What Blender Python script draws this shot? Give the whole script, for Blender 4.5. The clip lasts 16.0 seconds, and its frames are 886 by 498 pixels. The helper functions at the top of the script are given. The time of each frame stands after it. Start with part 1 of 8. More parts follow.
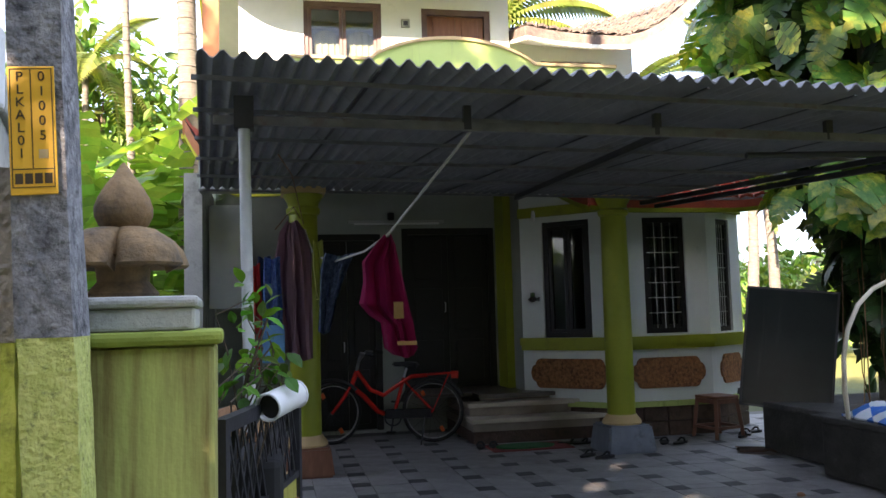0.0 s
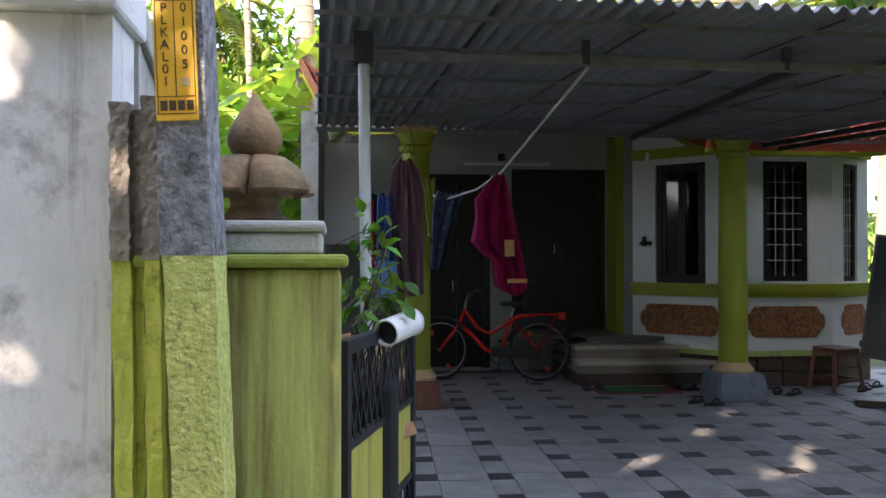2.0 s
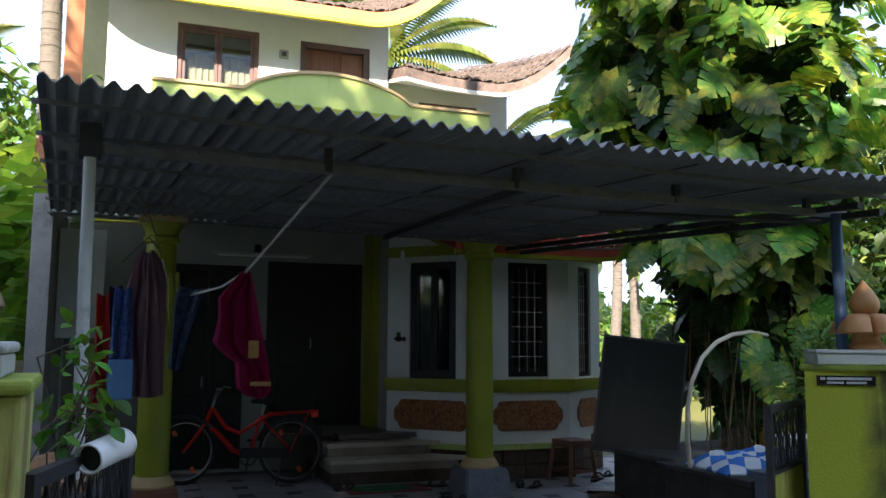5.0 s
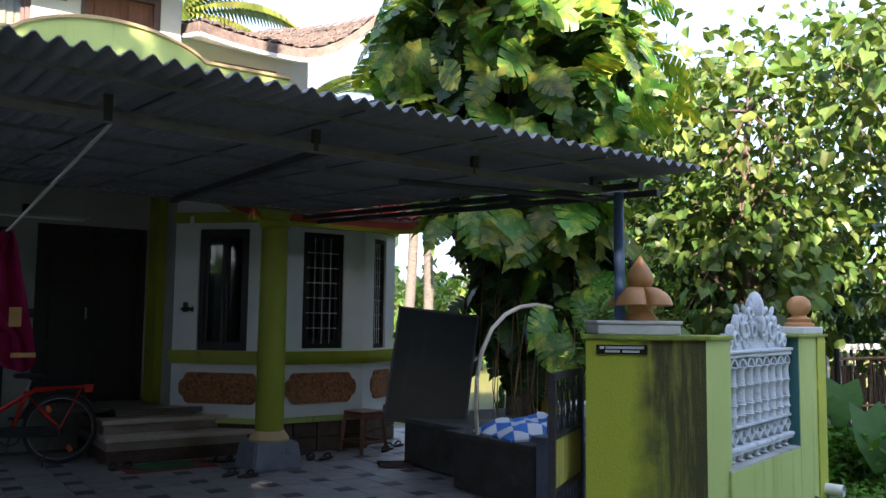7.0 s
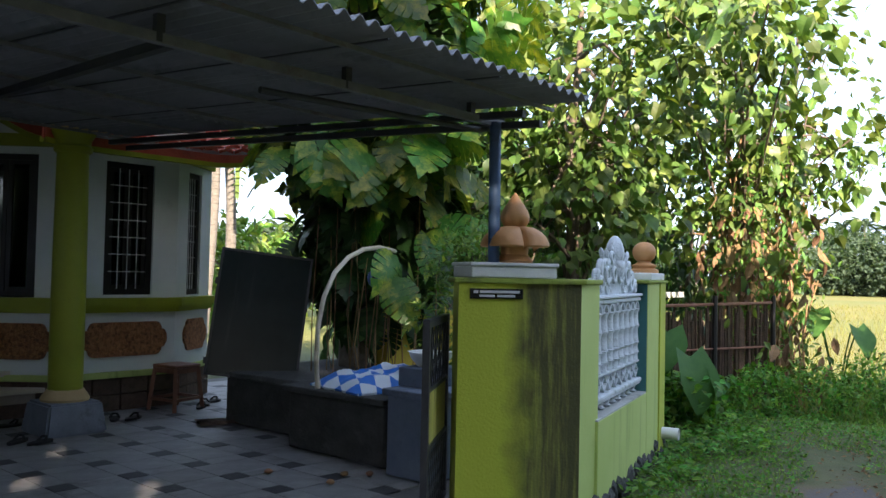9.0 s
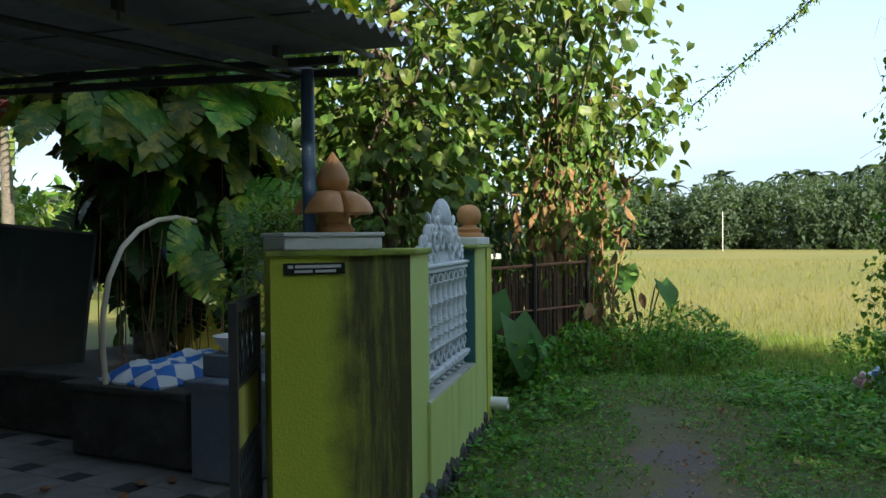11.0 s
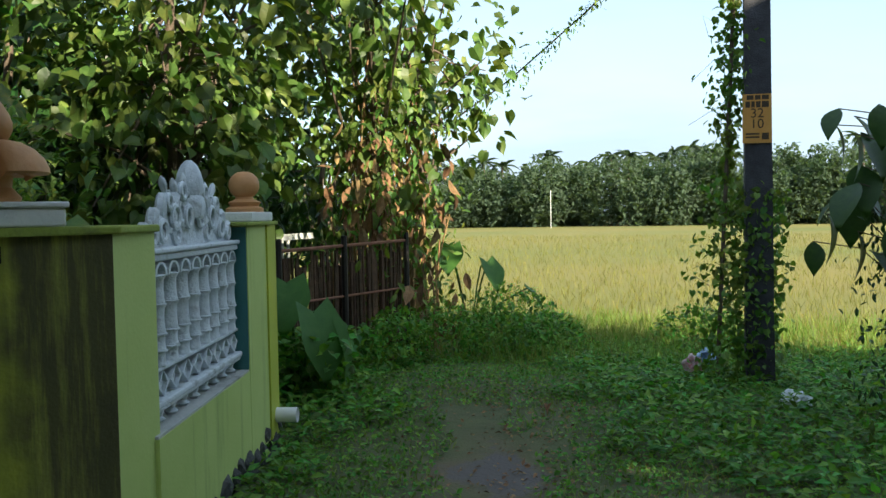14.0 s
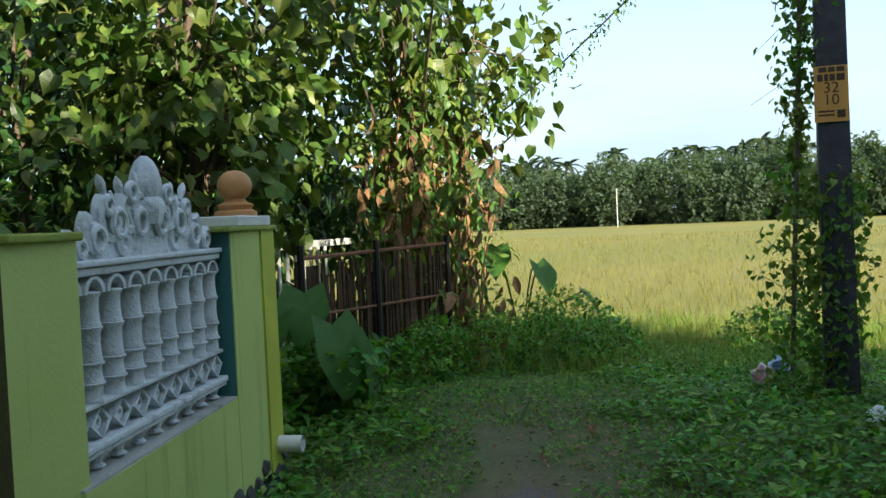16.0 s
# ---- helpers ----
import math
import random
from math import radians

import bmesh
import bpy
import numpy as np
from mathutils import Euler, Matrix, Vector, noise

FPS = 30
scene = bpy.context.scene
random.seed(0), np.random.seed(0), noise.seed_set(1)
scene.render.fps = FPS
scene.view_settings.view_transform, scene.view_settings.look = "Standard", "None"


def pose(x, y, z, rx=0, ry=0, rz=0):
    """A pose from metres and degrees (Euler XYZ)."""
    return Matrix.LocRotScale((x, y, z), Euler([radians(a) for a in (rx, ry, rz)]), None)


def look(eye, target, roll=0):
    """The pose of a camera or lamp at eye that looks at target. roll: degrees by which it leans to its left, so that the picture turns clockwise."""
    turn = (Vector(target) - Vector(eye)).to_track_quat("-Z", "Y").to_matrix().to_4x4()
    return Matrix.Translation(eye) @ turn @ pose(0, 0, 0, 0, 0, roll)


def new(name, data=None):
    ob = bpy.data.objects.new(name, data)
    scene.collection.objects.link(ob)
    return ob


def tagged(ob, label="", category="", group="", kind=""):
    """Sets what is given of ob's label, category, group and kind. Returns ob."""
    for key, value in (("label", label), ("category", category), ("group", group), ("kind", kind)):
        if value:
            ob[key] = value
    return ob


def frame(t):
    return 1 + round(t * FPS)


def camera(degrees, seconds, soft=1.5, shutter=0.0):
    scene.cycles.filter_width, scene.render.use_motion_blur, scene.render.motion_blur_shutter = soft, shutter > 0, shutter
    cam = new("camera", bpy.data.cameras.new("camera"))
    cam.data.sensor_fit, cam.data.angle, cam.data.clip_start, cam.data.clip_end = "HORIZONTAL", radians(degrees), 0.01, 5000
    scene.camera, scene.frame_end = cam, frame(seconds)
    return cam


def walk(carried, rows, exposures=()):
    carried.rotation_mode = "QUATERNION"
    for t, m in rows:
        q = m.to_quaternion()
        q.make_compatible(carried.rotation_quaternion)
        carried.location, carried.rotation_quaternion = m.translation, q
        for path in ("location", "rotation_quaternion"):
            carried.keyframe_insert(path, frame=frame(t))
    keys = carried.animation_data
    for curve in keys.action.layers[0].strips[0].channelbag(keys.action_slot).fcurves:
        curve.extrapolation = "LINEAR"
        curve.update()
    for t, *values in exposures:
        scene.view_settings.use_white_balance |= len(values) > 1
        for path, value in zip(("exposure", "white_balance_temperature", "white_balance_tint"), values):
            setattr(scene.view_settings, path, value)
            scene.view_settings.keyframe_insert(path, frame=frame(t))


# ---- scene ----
cam = camera(55.9, 16.0)
EXPOSURES = [(0.0, 3.1, 6500, 22), (1.5, 3.25, 6500, 24), (2.5, 3.25, 6500, 24), (3.2, 2.95, 6400, 20), (5.3, 2.3, 5950, 17), (7.0, 2.55, 5950, 21), (8.5, 2.85, 6000, 21), (9.2, 2.25, 6050, 14), (10.2, 1.75, 6100, 6), (12.5, 1.65, 6150, 4), (16.0, 1.65, 6150, 4)]
PATH = [
    (0, (0.574, -0.134, 1.488), (0.977, 1.819, 1.64), -1.6),
    (0.5, (0.539, -0.178, 1.471), (0.769, 1.807, 1.571), -2.0),
    (1, (0.532, -0.172, 1.458), (0.68, 1.822, 1.52), -1.6),
    (1.5, (0.529, -0.167, 1.444), (0.673, 1.828, 1.474), -1.0),
    (2, (0.53, -0.161, 1.446), (0.681, 1.833, 1.467), -0.0),
    (2.5, (0.534, -0.146, 1.453), (0.716, 1.845, 1.482), 0.9),
    (3, (0.587, -0.126, 1.524), (0.929, 1.842, 1.637), 1.7),
    (3.2, (0.607, -0.133, 1.547), (0.984, 1.824, 1.705), 1.5),
    (5.3, (0.709, -0.136, 1.564), (1.495, 1.688, 1.798), -0.1),
    (5.5, (0.727, -0.13, 1.572), (1.593, 1.658, 1.804), -0.4),
    (6, (0.763, -0.112, 1.572), (1.746, 1.615, 1.794), -0.6),
    (6.5, (0.757, -0.072, 1.545), (1.784, 1.633, 1.739), 0.1),
    (7, (0.743, -0.016, 1.527), (1.858, 1.635, 1.697), 0.7),
    (7.5, (0.754, 0.102, 1.494), (1.875, 1.753, 1.634), 0.9),
    (8, (0.857, 0.298, 1.49), (2.088, 1.872, 1.587), 0.9),
    (8.5, (0.863, 0.545, 1.454), (2.196, 2.035, 1.518), 1.4),
    (9, (0.848, 0.78, 1.465), (2.336, 2.114, 1.524), 1.2),
    (9.5, (0.922, 0.919, 1.451), (2.492, 2.158, 1.487), 1.1),
    (10, (1.154, 1.087, 1.459), (2.84, 2.163, 1.49), 0.5),
    (10.2, (1.141, 1.09, 1.477), (2.846, 2.136, 1.493), 0.1),
    (12.3, (1.978, 1.419, 1.509), (3.766, 2.313, 1.454), -0.8),
    (12.5, (2.068, 1.436, 1.496), (3.854, 2.333, 1.425), -1.2),
    (13, (2.245, 1.485, 1.493), (4.05, 2.342, 1.414), -1.0),
    (13.5, (2.429, 1.458, 1.483), (4.326, 2.085, 1.396), -0.5),
    (14, (2.608, 1.391, 1.463), (4.509, 2.006, 1.383), -1.0),
    (14.5, (2.832, 1.311, 1.44), (4.725, 1.949, 1.342), -1.4),
    (15, (3.032, 1.315, 1.416), (4.928, 1.944, 1.318), -1.6),
    (15.5, (3.223, 1.36, 1.438), (5.109, 2.021, 1.361), -2.0),
    (16, (3.424, 1.348, 1.427), (5.27, 2.113, 1.359), -2.6),
]
walk(cam, [(t, look(eye, target, roll)) for t, eye, target, roll in PATH], EXPOSURES)

# ---- light ----
SUN_ROT, SUN_ELEV = radians(213), radians(25)
world = bpy.data.worlds.new("sky")
scene.world = world
world.use_nodes = True
wn = world.node_tree
sky = wn.nodes.new("ShaderNodeTexSky")
sky.sky_type, sky.sun_disc = "NISHITA", False
sky.sun_elevation, sky.sun_rotation = SUN_ELEV, SUN_ROT
sky.air_density, sky.dust_density, sky.ozone_density = 1.1, 1.6, 1.2
# thin high cloud
wtc, wmp, wno, wmr, wmx = [wn.nodes.new("ShaderNode" + k) for k in ("TexCoord", "Mapping", "TexNoise", "MapRange", "Mix")]
wmp.inputs["Scale"].default_value = (1.0, 1.0, 5.0)
wno.inputs["Scale"].default_value, wno.inputs["Detail"].default_value = 1.7, 7
wmr.inputs[1].default_value, wmr.inputs[2].default_value, wmr.inputs[3].default_value, wmr.inputs[4].default_value = 0.40, 0.66, 0.70, 0.93
wmx.data_type = "RGBA"
wmx.inputs[7].default_value = (1.55, 1.85, 2.3, 1)
wn.links.new(wtc.outputs["Generated"], wmp.inputs[0])
wn.links.new(wmp.outputs[0], wno.inputs[0])
wn.links.new(wno.outputs[0], wmr.inputs[0])
wn.links.new(wmr.outputs[0], wmx.inputs[0])
wn.links.new(sky.outputs[0], wmx.inputs[6])
wn.links.new(wmx.outputs[2], wn.nodes["Background"].inputs[0])
wn.nodes["Background"].inputs[1].default_value = 0.15
sun_data = bpy.data.lights.new("sun", "SUN")
sun_data.energy, sun_data.angle, sun_data.color = 4.5, radians(0.53), (1.0, 0.84, 0.62)
sun = new("sun", sun_data)
# the sun stands behind the camera to its left
sun_way = Vector((math.sin(SUN_ROT) * math.cos(SUN_ELEV), math.cos(SUN_ROT) * math.cos(SUN_ELEV), math.sin(SUN_ELEV)))
sun.matrix_world = look(sun_way * 50, (0, 0, 0))


# ---- materials ----
def material(name, c1, c2=None, scale=6.0, rough=0.7, metal=0.0, bump=0.15, fine=60.0, stain=None, stain_amt=0.0, stain_scale=1.5, spec=0.5, streak=False, vary=0.0, stretch=None, island=False):
    """Two noises mix two base colours; a third lays stains; fine noise gives relief."""
    m = bpy.data.materials.new(name)
    m.use_nodes = True
    nt = m.node_tree
    N, L = nt.nodes.new, nt.links.new
    b = nt.nodes["Principled BSDF"]
    b.inputs["Roughness"].default_value, b.inputs["Metallic"].default_value = rough, metal
    b.inputs["Specular IOR Level"].default_value = spec
    tc = N("ShaderNodeTexCoord")
    co = tc.outputs["Object"]
    if stretch:
        mp = N("ShaderNodeMapping")
        mp.inputs["Scale"].default_value = stretch
        L(co, mp.inputs[0])
        co = mp.outputs[0]
    n1 = N("ShaderNodeTexNoise")
    n1.inputs["Scale"].default_value, n1.inputs["Detail"].default_value, n1.inputs["Roughness"].default_value = scale, 8, 0.65
    L(co, n1.inputs[0])
    ramp = N("ShaderNodeMapRange")
    ramp.inputs[1].default_value, ramp.inputs[2].default_value = 0.3, 0.7
    L(n1.outputs[0], ramp.inputs[0])
    mix = N("ShaderNodeMix")
    mix.data_type = "RGBA"
    mix.inputs[6].default_value, mix.inputs[7].default_value = (*c1, 1), (*(c2 or c1), 1)
    L(ramp.outputs[0], mix.inputs[0])
    col = mix.outputs[2]
    if stain:
        n2 = N("ShaderNodeTexNoise")
        n2.inputs["Scale"].default_value, n2.inputs["Detail"].default_value, n2.inputs["Roughness"].default_value = stain_scale, 10, 0.7
        if streak:
            mp2 = N("ShaderNodeMapping")
            mp2.inputs["Scale"].default_value = (5, 5, 0.35)
            L(tc.outputs["Object"], mp2.inputs[0])
            L(mp2.outputs[0], n2.inputs[0])
        else:
            L(tc.outputs["Object"], n2.inputs[0])
        r2 = N("ShaderNodeMapRange")
        r2.inputs[1].default_value, r2.inputs[2].default_value, r2.inputs[4].default_value = 0.68 - 0.3 * stain_amt, 0.80 - 0.2 * stain_amt, 0.85
        L(n2.outputs[0], r2.inputs[0])
        mx = N("ShaderNodeMix")
        mx.data_type = "RGBA"
        mx.inputs[7].default_value = (*stain, 1)
        L(col, mx.inputs[6])
        L(r2.outputs[0], mx.inputs[0])
        col = mx.outputs[2]
    if vary:
        src = N("ShaderNodeNewGeometry").outputs["Random Per Island"] if island else N("ShaderNodeObjectInfo").outputs["Random"]
        hs = N("ShaderNodeHueSaturation")
        vr = N("ShaderNodeMapRange")
        vr.inputs[3].default_value, vr.inputs[4].default_value = 1 - vary, 1 + vary
        L(src, vr.inputs[0])
        L(vr.outputs[0], hs.inputs["Value"])
        h2 = N("ShaderNodeMapRange")
        h2.inputs[3].default_value, h2.inputs[4].default_value = 0.5 - vary * 0.06, 0.5 + vary * 0.06
        mt = N("ShaderNodeMath")
        mt.operation = "FRACT"
        m3 = N("ShaderNodeMath")
        m3.operation = "MULTIPLY"
        m3.inputs[1].default_value = 7.31
        L(src, m3.inputs[0])
        L(m3.outputs[0], mt.inputs[0])
        L(mt.outputs[0], h2.inputs[0])
        L(h2.outputs[0], hs.inputs["Hue"])
        L(col, hs.inputs["Color"])
        col = hs.outputs[0]
    L(col, b.inputs["Base Color"])
    if bump:
        nf = N("ShaderNodeTexNoise")
        nf.inputs["Scale"].default_value, nf.inputs["Detail"].default_value = fine, 6
        L(co, nf.inputs[0])
        bp = N("ShaderNodeBump")
        bp.inputs["Strength"].default_value, bp.inputs["Distance"].default_value = bump, 0.02
        L(nf.outputs[0], bp.inputs["Height"])
        L(bp.outputs[0], b.inputs["Normal"])
    return m


def leaf_material(name, c1, c2, c3=None, vary=0.35, rough=0.4, trans=0.3, amt=0.62):
    """Leaves: two greens by island, yellow patches, light through the blade."""
    m = material(name, c1, c2, 5.0, rough, 0, 0.1, 30, stain=c3, stain_amt=amt if c3 else 0, stain_scale=1.8, vary=vary, island=True)
    nt = m.node_tree
    b = nt.nodes["Principled BSDF"]
    b.inputs["Specular IOR Level"].default_value = 0.3
    tr = nt.nodes.new("ShaderNodeBsdfTranslucent")
    src = b.inputs["Base Color"].links[0].from_socket
    g = nt.nodes.new("ShaderNodeMix")
    g.data_type, g.blend_type = "RGBA", "MULTIPLY"
    g.inputs[0].default_value = 1
    g.inputs[7].default_value = (1.4, 1.5, 0.5, 1)
    nt.links.new(src, g.inputs[6])
    nt.links.new(g.outputs[2], tr.inputs[0])
    ms = nt.nodes.new("ShaderNodeMixShader")
    ms.inputs[0].default_value = trans
    nt.links.new(b.outputs[0], ms.inputs[1])
    nt.links.new(tr.outputs[0], ms.inputs[2])
    nt.links.new(ms.outputs[0], nt.nodes["Material Output"].inputs[0])
    return m


M = {}
M["white_wall"] = material("white_plaster", (0.62, 0.66, 0.64), (0.72, 0.75, 0.72), 2.0, 0.8, 0, 0.1, 80, (0.38, 0.41, 0.38), 0.25, 1.2)
# cream plaster set darker: the porch's deep shade is put into the colour
M["porch_wall"] = material("shaded_cream_plaster", (0.28, 0.30, 0.26), (0.34, 0.36, 0.31), 2.0, 0.8, 0, 0.1, 80, (0.24, 0.25, 0.21), 0.2, 1.2)
M["old_wall"] = material("weathered_whitewash", (0.64, 0.66, 0.67), (0.78, 0.79, 0.80), 3.0, 0.9, 0, 0.3, 45, (0.34, 0.35, 0.36), 0.42, 2.2, streak=True)
nt = M["old_wall"].node_tree
mould, reach, tone = [nt.nodes.new("ShaderNode" + k) for k in ("TexNoise", "MapRange", "Mix")]
mould.inputs["Scale"].default_value, mould.inputs["Detail"].default_value, mould.inputs["Roughness"].default_value = 4.5, 10, 0.75
reach.inputs[1].default_value, reach.inputs[2].default_value, reach.inputs[4].default_value = 0.53, 0.72, 0.8
tone.data_type = "RGBA"
tone.inputs[7].default_value = (0.17, 0.175, 0.18, 1)
nt.links.new(nt.nodes.new("ShaderNodeTexCoord").outputs["Object"], mould.inputs[0])
nt.links.new(mould.outputs[0], reach.inputs[0])
nt.links.new(reach.outputs[0], tone.inputs[0])
nt.links.new(nt.nodes["Principled BSDF"].inputs["Base Color"].links[0].from_socket, tone.inputs[6])
nt.links.new(tone.outputs[2], nt.nodes["Principled BSDF"].inputs["Base Color"])
M["lime"] = material("lime_green_paint", (0.36, 0.41, 0.03), (0.43, 0.48, 0.05), 1.6, 0.65, 0, 0.1, 70, (0.30, 0.34, 0.06), 0.25, 1.2, streak=True)
M["lime_stain"] = material("stained_lime_paint", (0.34, 0.37, 0.05), (0.20, 0.20, 0.04), 4.0, 0.8, 0, 0.3, 60, (0.025, 0.021, 0.012), 1.35, 3.0, streak=True)
M["lime_stain_l"] = material("rain_streaked_lime_paint", (0.46, 0.54, 0.14), (0.56, 0.62, 0.19), 2.2, 0.75, 0, 0.15, 60, (0.13, 0.075, 0.02), 1.15, 1.3, streak=True)
M["lime_pale"] = material("pale_lime_paint", (0.40, 0.50, 0.125), (0.47, 0.56, 0.17), 1.4, 0.7, 0, 0.12, 60, (0.22, 0.28, 0.07), 0.45, 1.5, streak=True)
M["parapet"] = material("lime_yellow_paint", (0.44, 0.55, 0.15), (0.53, 0.63, 0.20), 1.4, 0.7, 0, 0.1, 60, (0.36, 0.42, 0.16), 0.3, 1.5, streak=True)
M["olive"] = material("olive_green_paint", (0.24, 0.275, 0.012), (0.31, 0.345, 0.02), 2.0, 0.5, 0, 0.08, 60, (0.16, 0.17, 0.02), 0.35, 2)
M["teal"] = material("teal_paint", (0.03, 0.13, 0.13), (0.04, 0.16, 0.16), 3, 0.6, 0, 0.1)
M["moss"] = material("mossy_green_edge", (0.18, 0.23, 0.03), (0.28, 0.34, 0.05), 6, 0.8, 0, 0.3, 40, (0.07, 0.07, 0.03), 0.4, 5)
M["cement"] = material("weathered_cement", (0.34, 0.35, 0.32), (0.46, 0.46, 0.42), 5, 0.9, 0, 0.35, 50, (0.12, 0.12, 0.10), 0.5, 3)
M["cement_white"] = material("whitewashed_cement", (0.55, 0.57, 0.55), (0.64, 0.65, 0.62), 5, 0.85, 0, 0.2, 50, (0.25, 0.25, 0.2), 0.35, 3)
M["grille"] = material("white_cast_concrete", (0.52, 0.57, 0.60), (0.68, 0.72, 0.74), 9, 0.8, 0, 0.45, 55, (0.20, 0.22, 0.21), 0.5, 9)
M["pole"] = material("old_pole_concrete", (0.09, 0.09, 0.10), (0.36, 0.36, 0.37), 22, 0.95, 0, 1.0, 70, (0.02, 0.02, 0.025), 0.55, 30)
M["pole_lime"] = material("flaking_lime_limewash", (0.42, 0.47, 0.11), (0.64, 0.66, 0.22), 30, 0.9, 0, 1.0, 80, (0.12, 0.13, 0.05), 0.5, 50)
M["stub"] = material("broken_concrete_post", (0.20, 0.18, 0.16), (0.40, 0.36, 0.31), 12, 0.95, 0, 1.0, 60, (0.08, 0.07, 0.06), 0.5, 8)
M["stub_lime"] = material("mossy_lime_limewash", (0.44, 0.50, 0.07), (0.58, 0.62, 0.14), 14, 0.9, 0, 0.8, 60, (0.05, 0.05, 0.02), 0.5, 11)
M["dark_pole"] = material("tarred_pole", (0.025, 0.025, 0.03), (0.06, 0.06, 0.07), 9, 0.8, 0, 0.4, 60)
M["plate_yellow"] = material("yellow_enamel", (0.75, 0.40, 0.02), (0.80, 0.45, 0.03), 6, 0.4, 0, 0.03, stain=(0.4, 0.2, 0.03), stain_amt=0.2, stain_scale=9)
M["plate_orange"] = material("orange_paint_patch", (0.55, 0.26, 0.05), (0.60, 0.32, 0.08), 9, 0.8)
M["plate_ink"] = material("brown_black_ink", (0.05, 0.03, 0.01), None, 6, 0.6, bump=0)
M["black_plate"] = material("black_stone_plate", (0.008, 0.008, 0.01), (0.015, 0.015, 0.016), 8, 0.25, 0, 0.02)
M["bar_white"] = material("white_lettering_bar", (0.45, 0.46, 0.46), None, 8, 0.6, bump=0)
M["terracotta"] = material("terracotta_paint", (0.42, 0.20, 0.07), (0.52, 0.27, 0.10), 6, 0.6, 0, 0.15, 50, (0.22, 0.10, 0.03), 0.25, 5)
M["terracotta_old"] = material("weathered_terracotta", (0.22, 0.13, 0.055), (0.38, 0.25, 0.11), 5, 0.8, 0, 0.5, 34, (0.04, 0.036, 0.03), 0.95, 4)
M["sheet"] = material("grey_corrugated_cement_sheet", (0.18, 0.185, 0.195), (0.26, 0.265, 0.28), 3, 0.85, 0, 0.2, 60, (0.12, 0.125, 0.13), 0.4, 2.5, vary=0.10)
M["steel_dark"] = material("dark_painted_steel", (0.035, 0.035, 0.04), (0.06, 0.06, 0.065), 9, 0.55, 0.3, 0.1, 80)
M["steel_grey"] = material("weathered_grey_steel", (0.13, 0.13, 0.14), (0.21, 0.21, 0.22), 9, 0.6, 0.3, 0.15, 80, (0.12, 0.06, 0.035), 0.4, 6)
M["steel_black"] = material("black_gate_paint", (0.018, 0.018, 0.022), (0.04, 0.04, 0.045), 9, 0.5, 0.2, 0.1, 80)
M["post_white"] = material("whitewashed_steel_pipe", (0.50, 0.52, 0.50), (0.60, 0.61, 0.58), 6, 0.55, 0, 0.08, 60, (0.25, 0.24, 0.2), 0.3, 6)
M["post_blue"] = material("blue_painted_steel", (0.03, 0.06, 0.14), (0.05, 0.10, 0.20), 6, 0.5, 0.1, 0.1, 60, (0.02, 0.03, 0.05), 0.4, 4)
M["pvc"] = material("white_pvc", (0.70, 0.71, 0.70), (0.76, 0.76, 0.74), 8, 0.35, 0, 0.02, stain=(0.4, 0.38, 0.33), stain_amt=0.25, stain_scale=8)
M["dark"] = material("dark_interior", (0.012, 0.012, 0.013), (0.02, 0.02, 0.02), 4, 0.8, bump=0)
# timber taken near black: the porch's deep shade is put into the colour
M["wood_dark"] = material("near_black_wood", (0.006, 0.0045, 0.004), (0.011, 0.008, 0.007), 6, 0.5, 0, 0.12, 40, stretch=(8, 8, 1))
M["wood_brown"] = material("brown_timber", (0.16, 0.065, 0.035), (0.24, 0.10, 0.055), 4, 0.5, 0, 0.12, 40, stretch=(8, 8, 1))
M["wood_up"] = material("weathered_brown_window_frame", (0.10, 0.06, 0.055), (0.16, 0.10, 0.09), 6, 0.55, 0, 0.12, 40)
M["brick_panel"] = material("rust_pebbledash", (0.22, 0.085, 0.03), (0.48, 0.23, 0.09), 30, 0.9, 0, 1.0, 60, (0.07, 0.03, 0.014), 0.7, 26)
M["laterite"] = material("laterite_block", (0.07, 0.05, 0.035), (0.15, 0.10, 0.07), 14, 0.95, 0, 0.8, 40, (0.03, 0.035, 0.02), 0.45, 7, vary=0.2)
M["stone_dark"] = material("mossy_black_rubble", (0.03, 0.032, 0.03), (0.09, 0.09, 0.085), 14, 0.95, 0, 1.0, 30, (0.05, 0.06, 0.03), 0.4, 6, vary=0.3)
M["step"] = material("cream_stone_step", (0.46, 0.39, 0.30), (0.54, 0.47, 0.37), 5, 0.45, 0, 0.06, 40, (0.24, 0.2, 0.15), 0.4, 4)
# landing tile: its own dark finish and its shade in one colour
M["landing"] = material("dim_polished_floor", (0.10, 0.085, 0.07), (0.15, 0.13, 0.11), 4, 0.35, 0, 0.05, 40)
# darker cream: shade below the tread noses is put into the risers' colour
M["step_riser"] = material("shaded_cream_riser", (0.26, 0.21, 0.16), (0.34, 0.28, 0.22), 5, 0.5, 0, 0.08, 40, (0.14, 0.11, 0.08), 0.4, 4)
M["tile_light"] = material("grey_paving_tile", (0.19, 0.185, 0.183), (0.30, 0.295, 0.29), 5, 0.6, 0, 0.25, 50, (0.09, 0.085, 0.08), 0.5, 2.0, vary=0.10)
M["tile_dark"] = material("dark_slate_inset_tile", (0.025, 0.025, 0.03), (0.05, 0.05, 0.055), 6, 0.6, 0, 0.2, 50, vary=0.2)
M["grout"] = material("dark_grout", (0.11, 0.105, 0.10), (0.16, 0.15, 0.145), 9, 0.95, 0, 0.3)
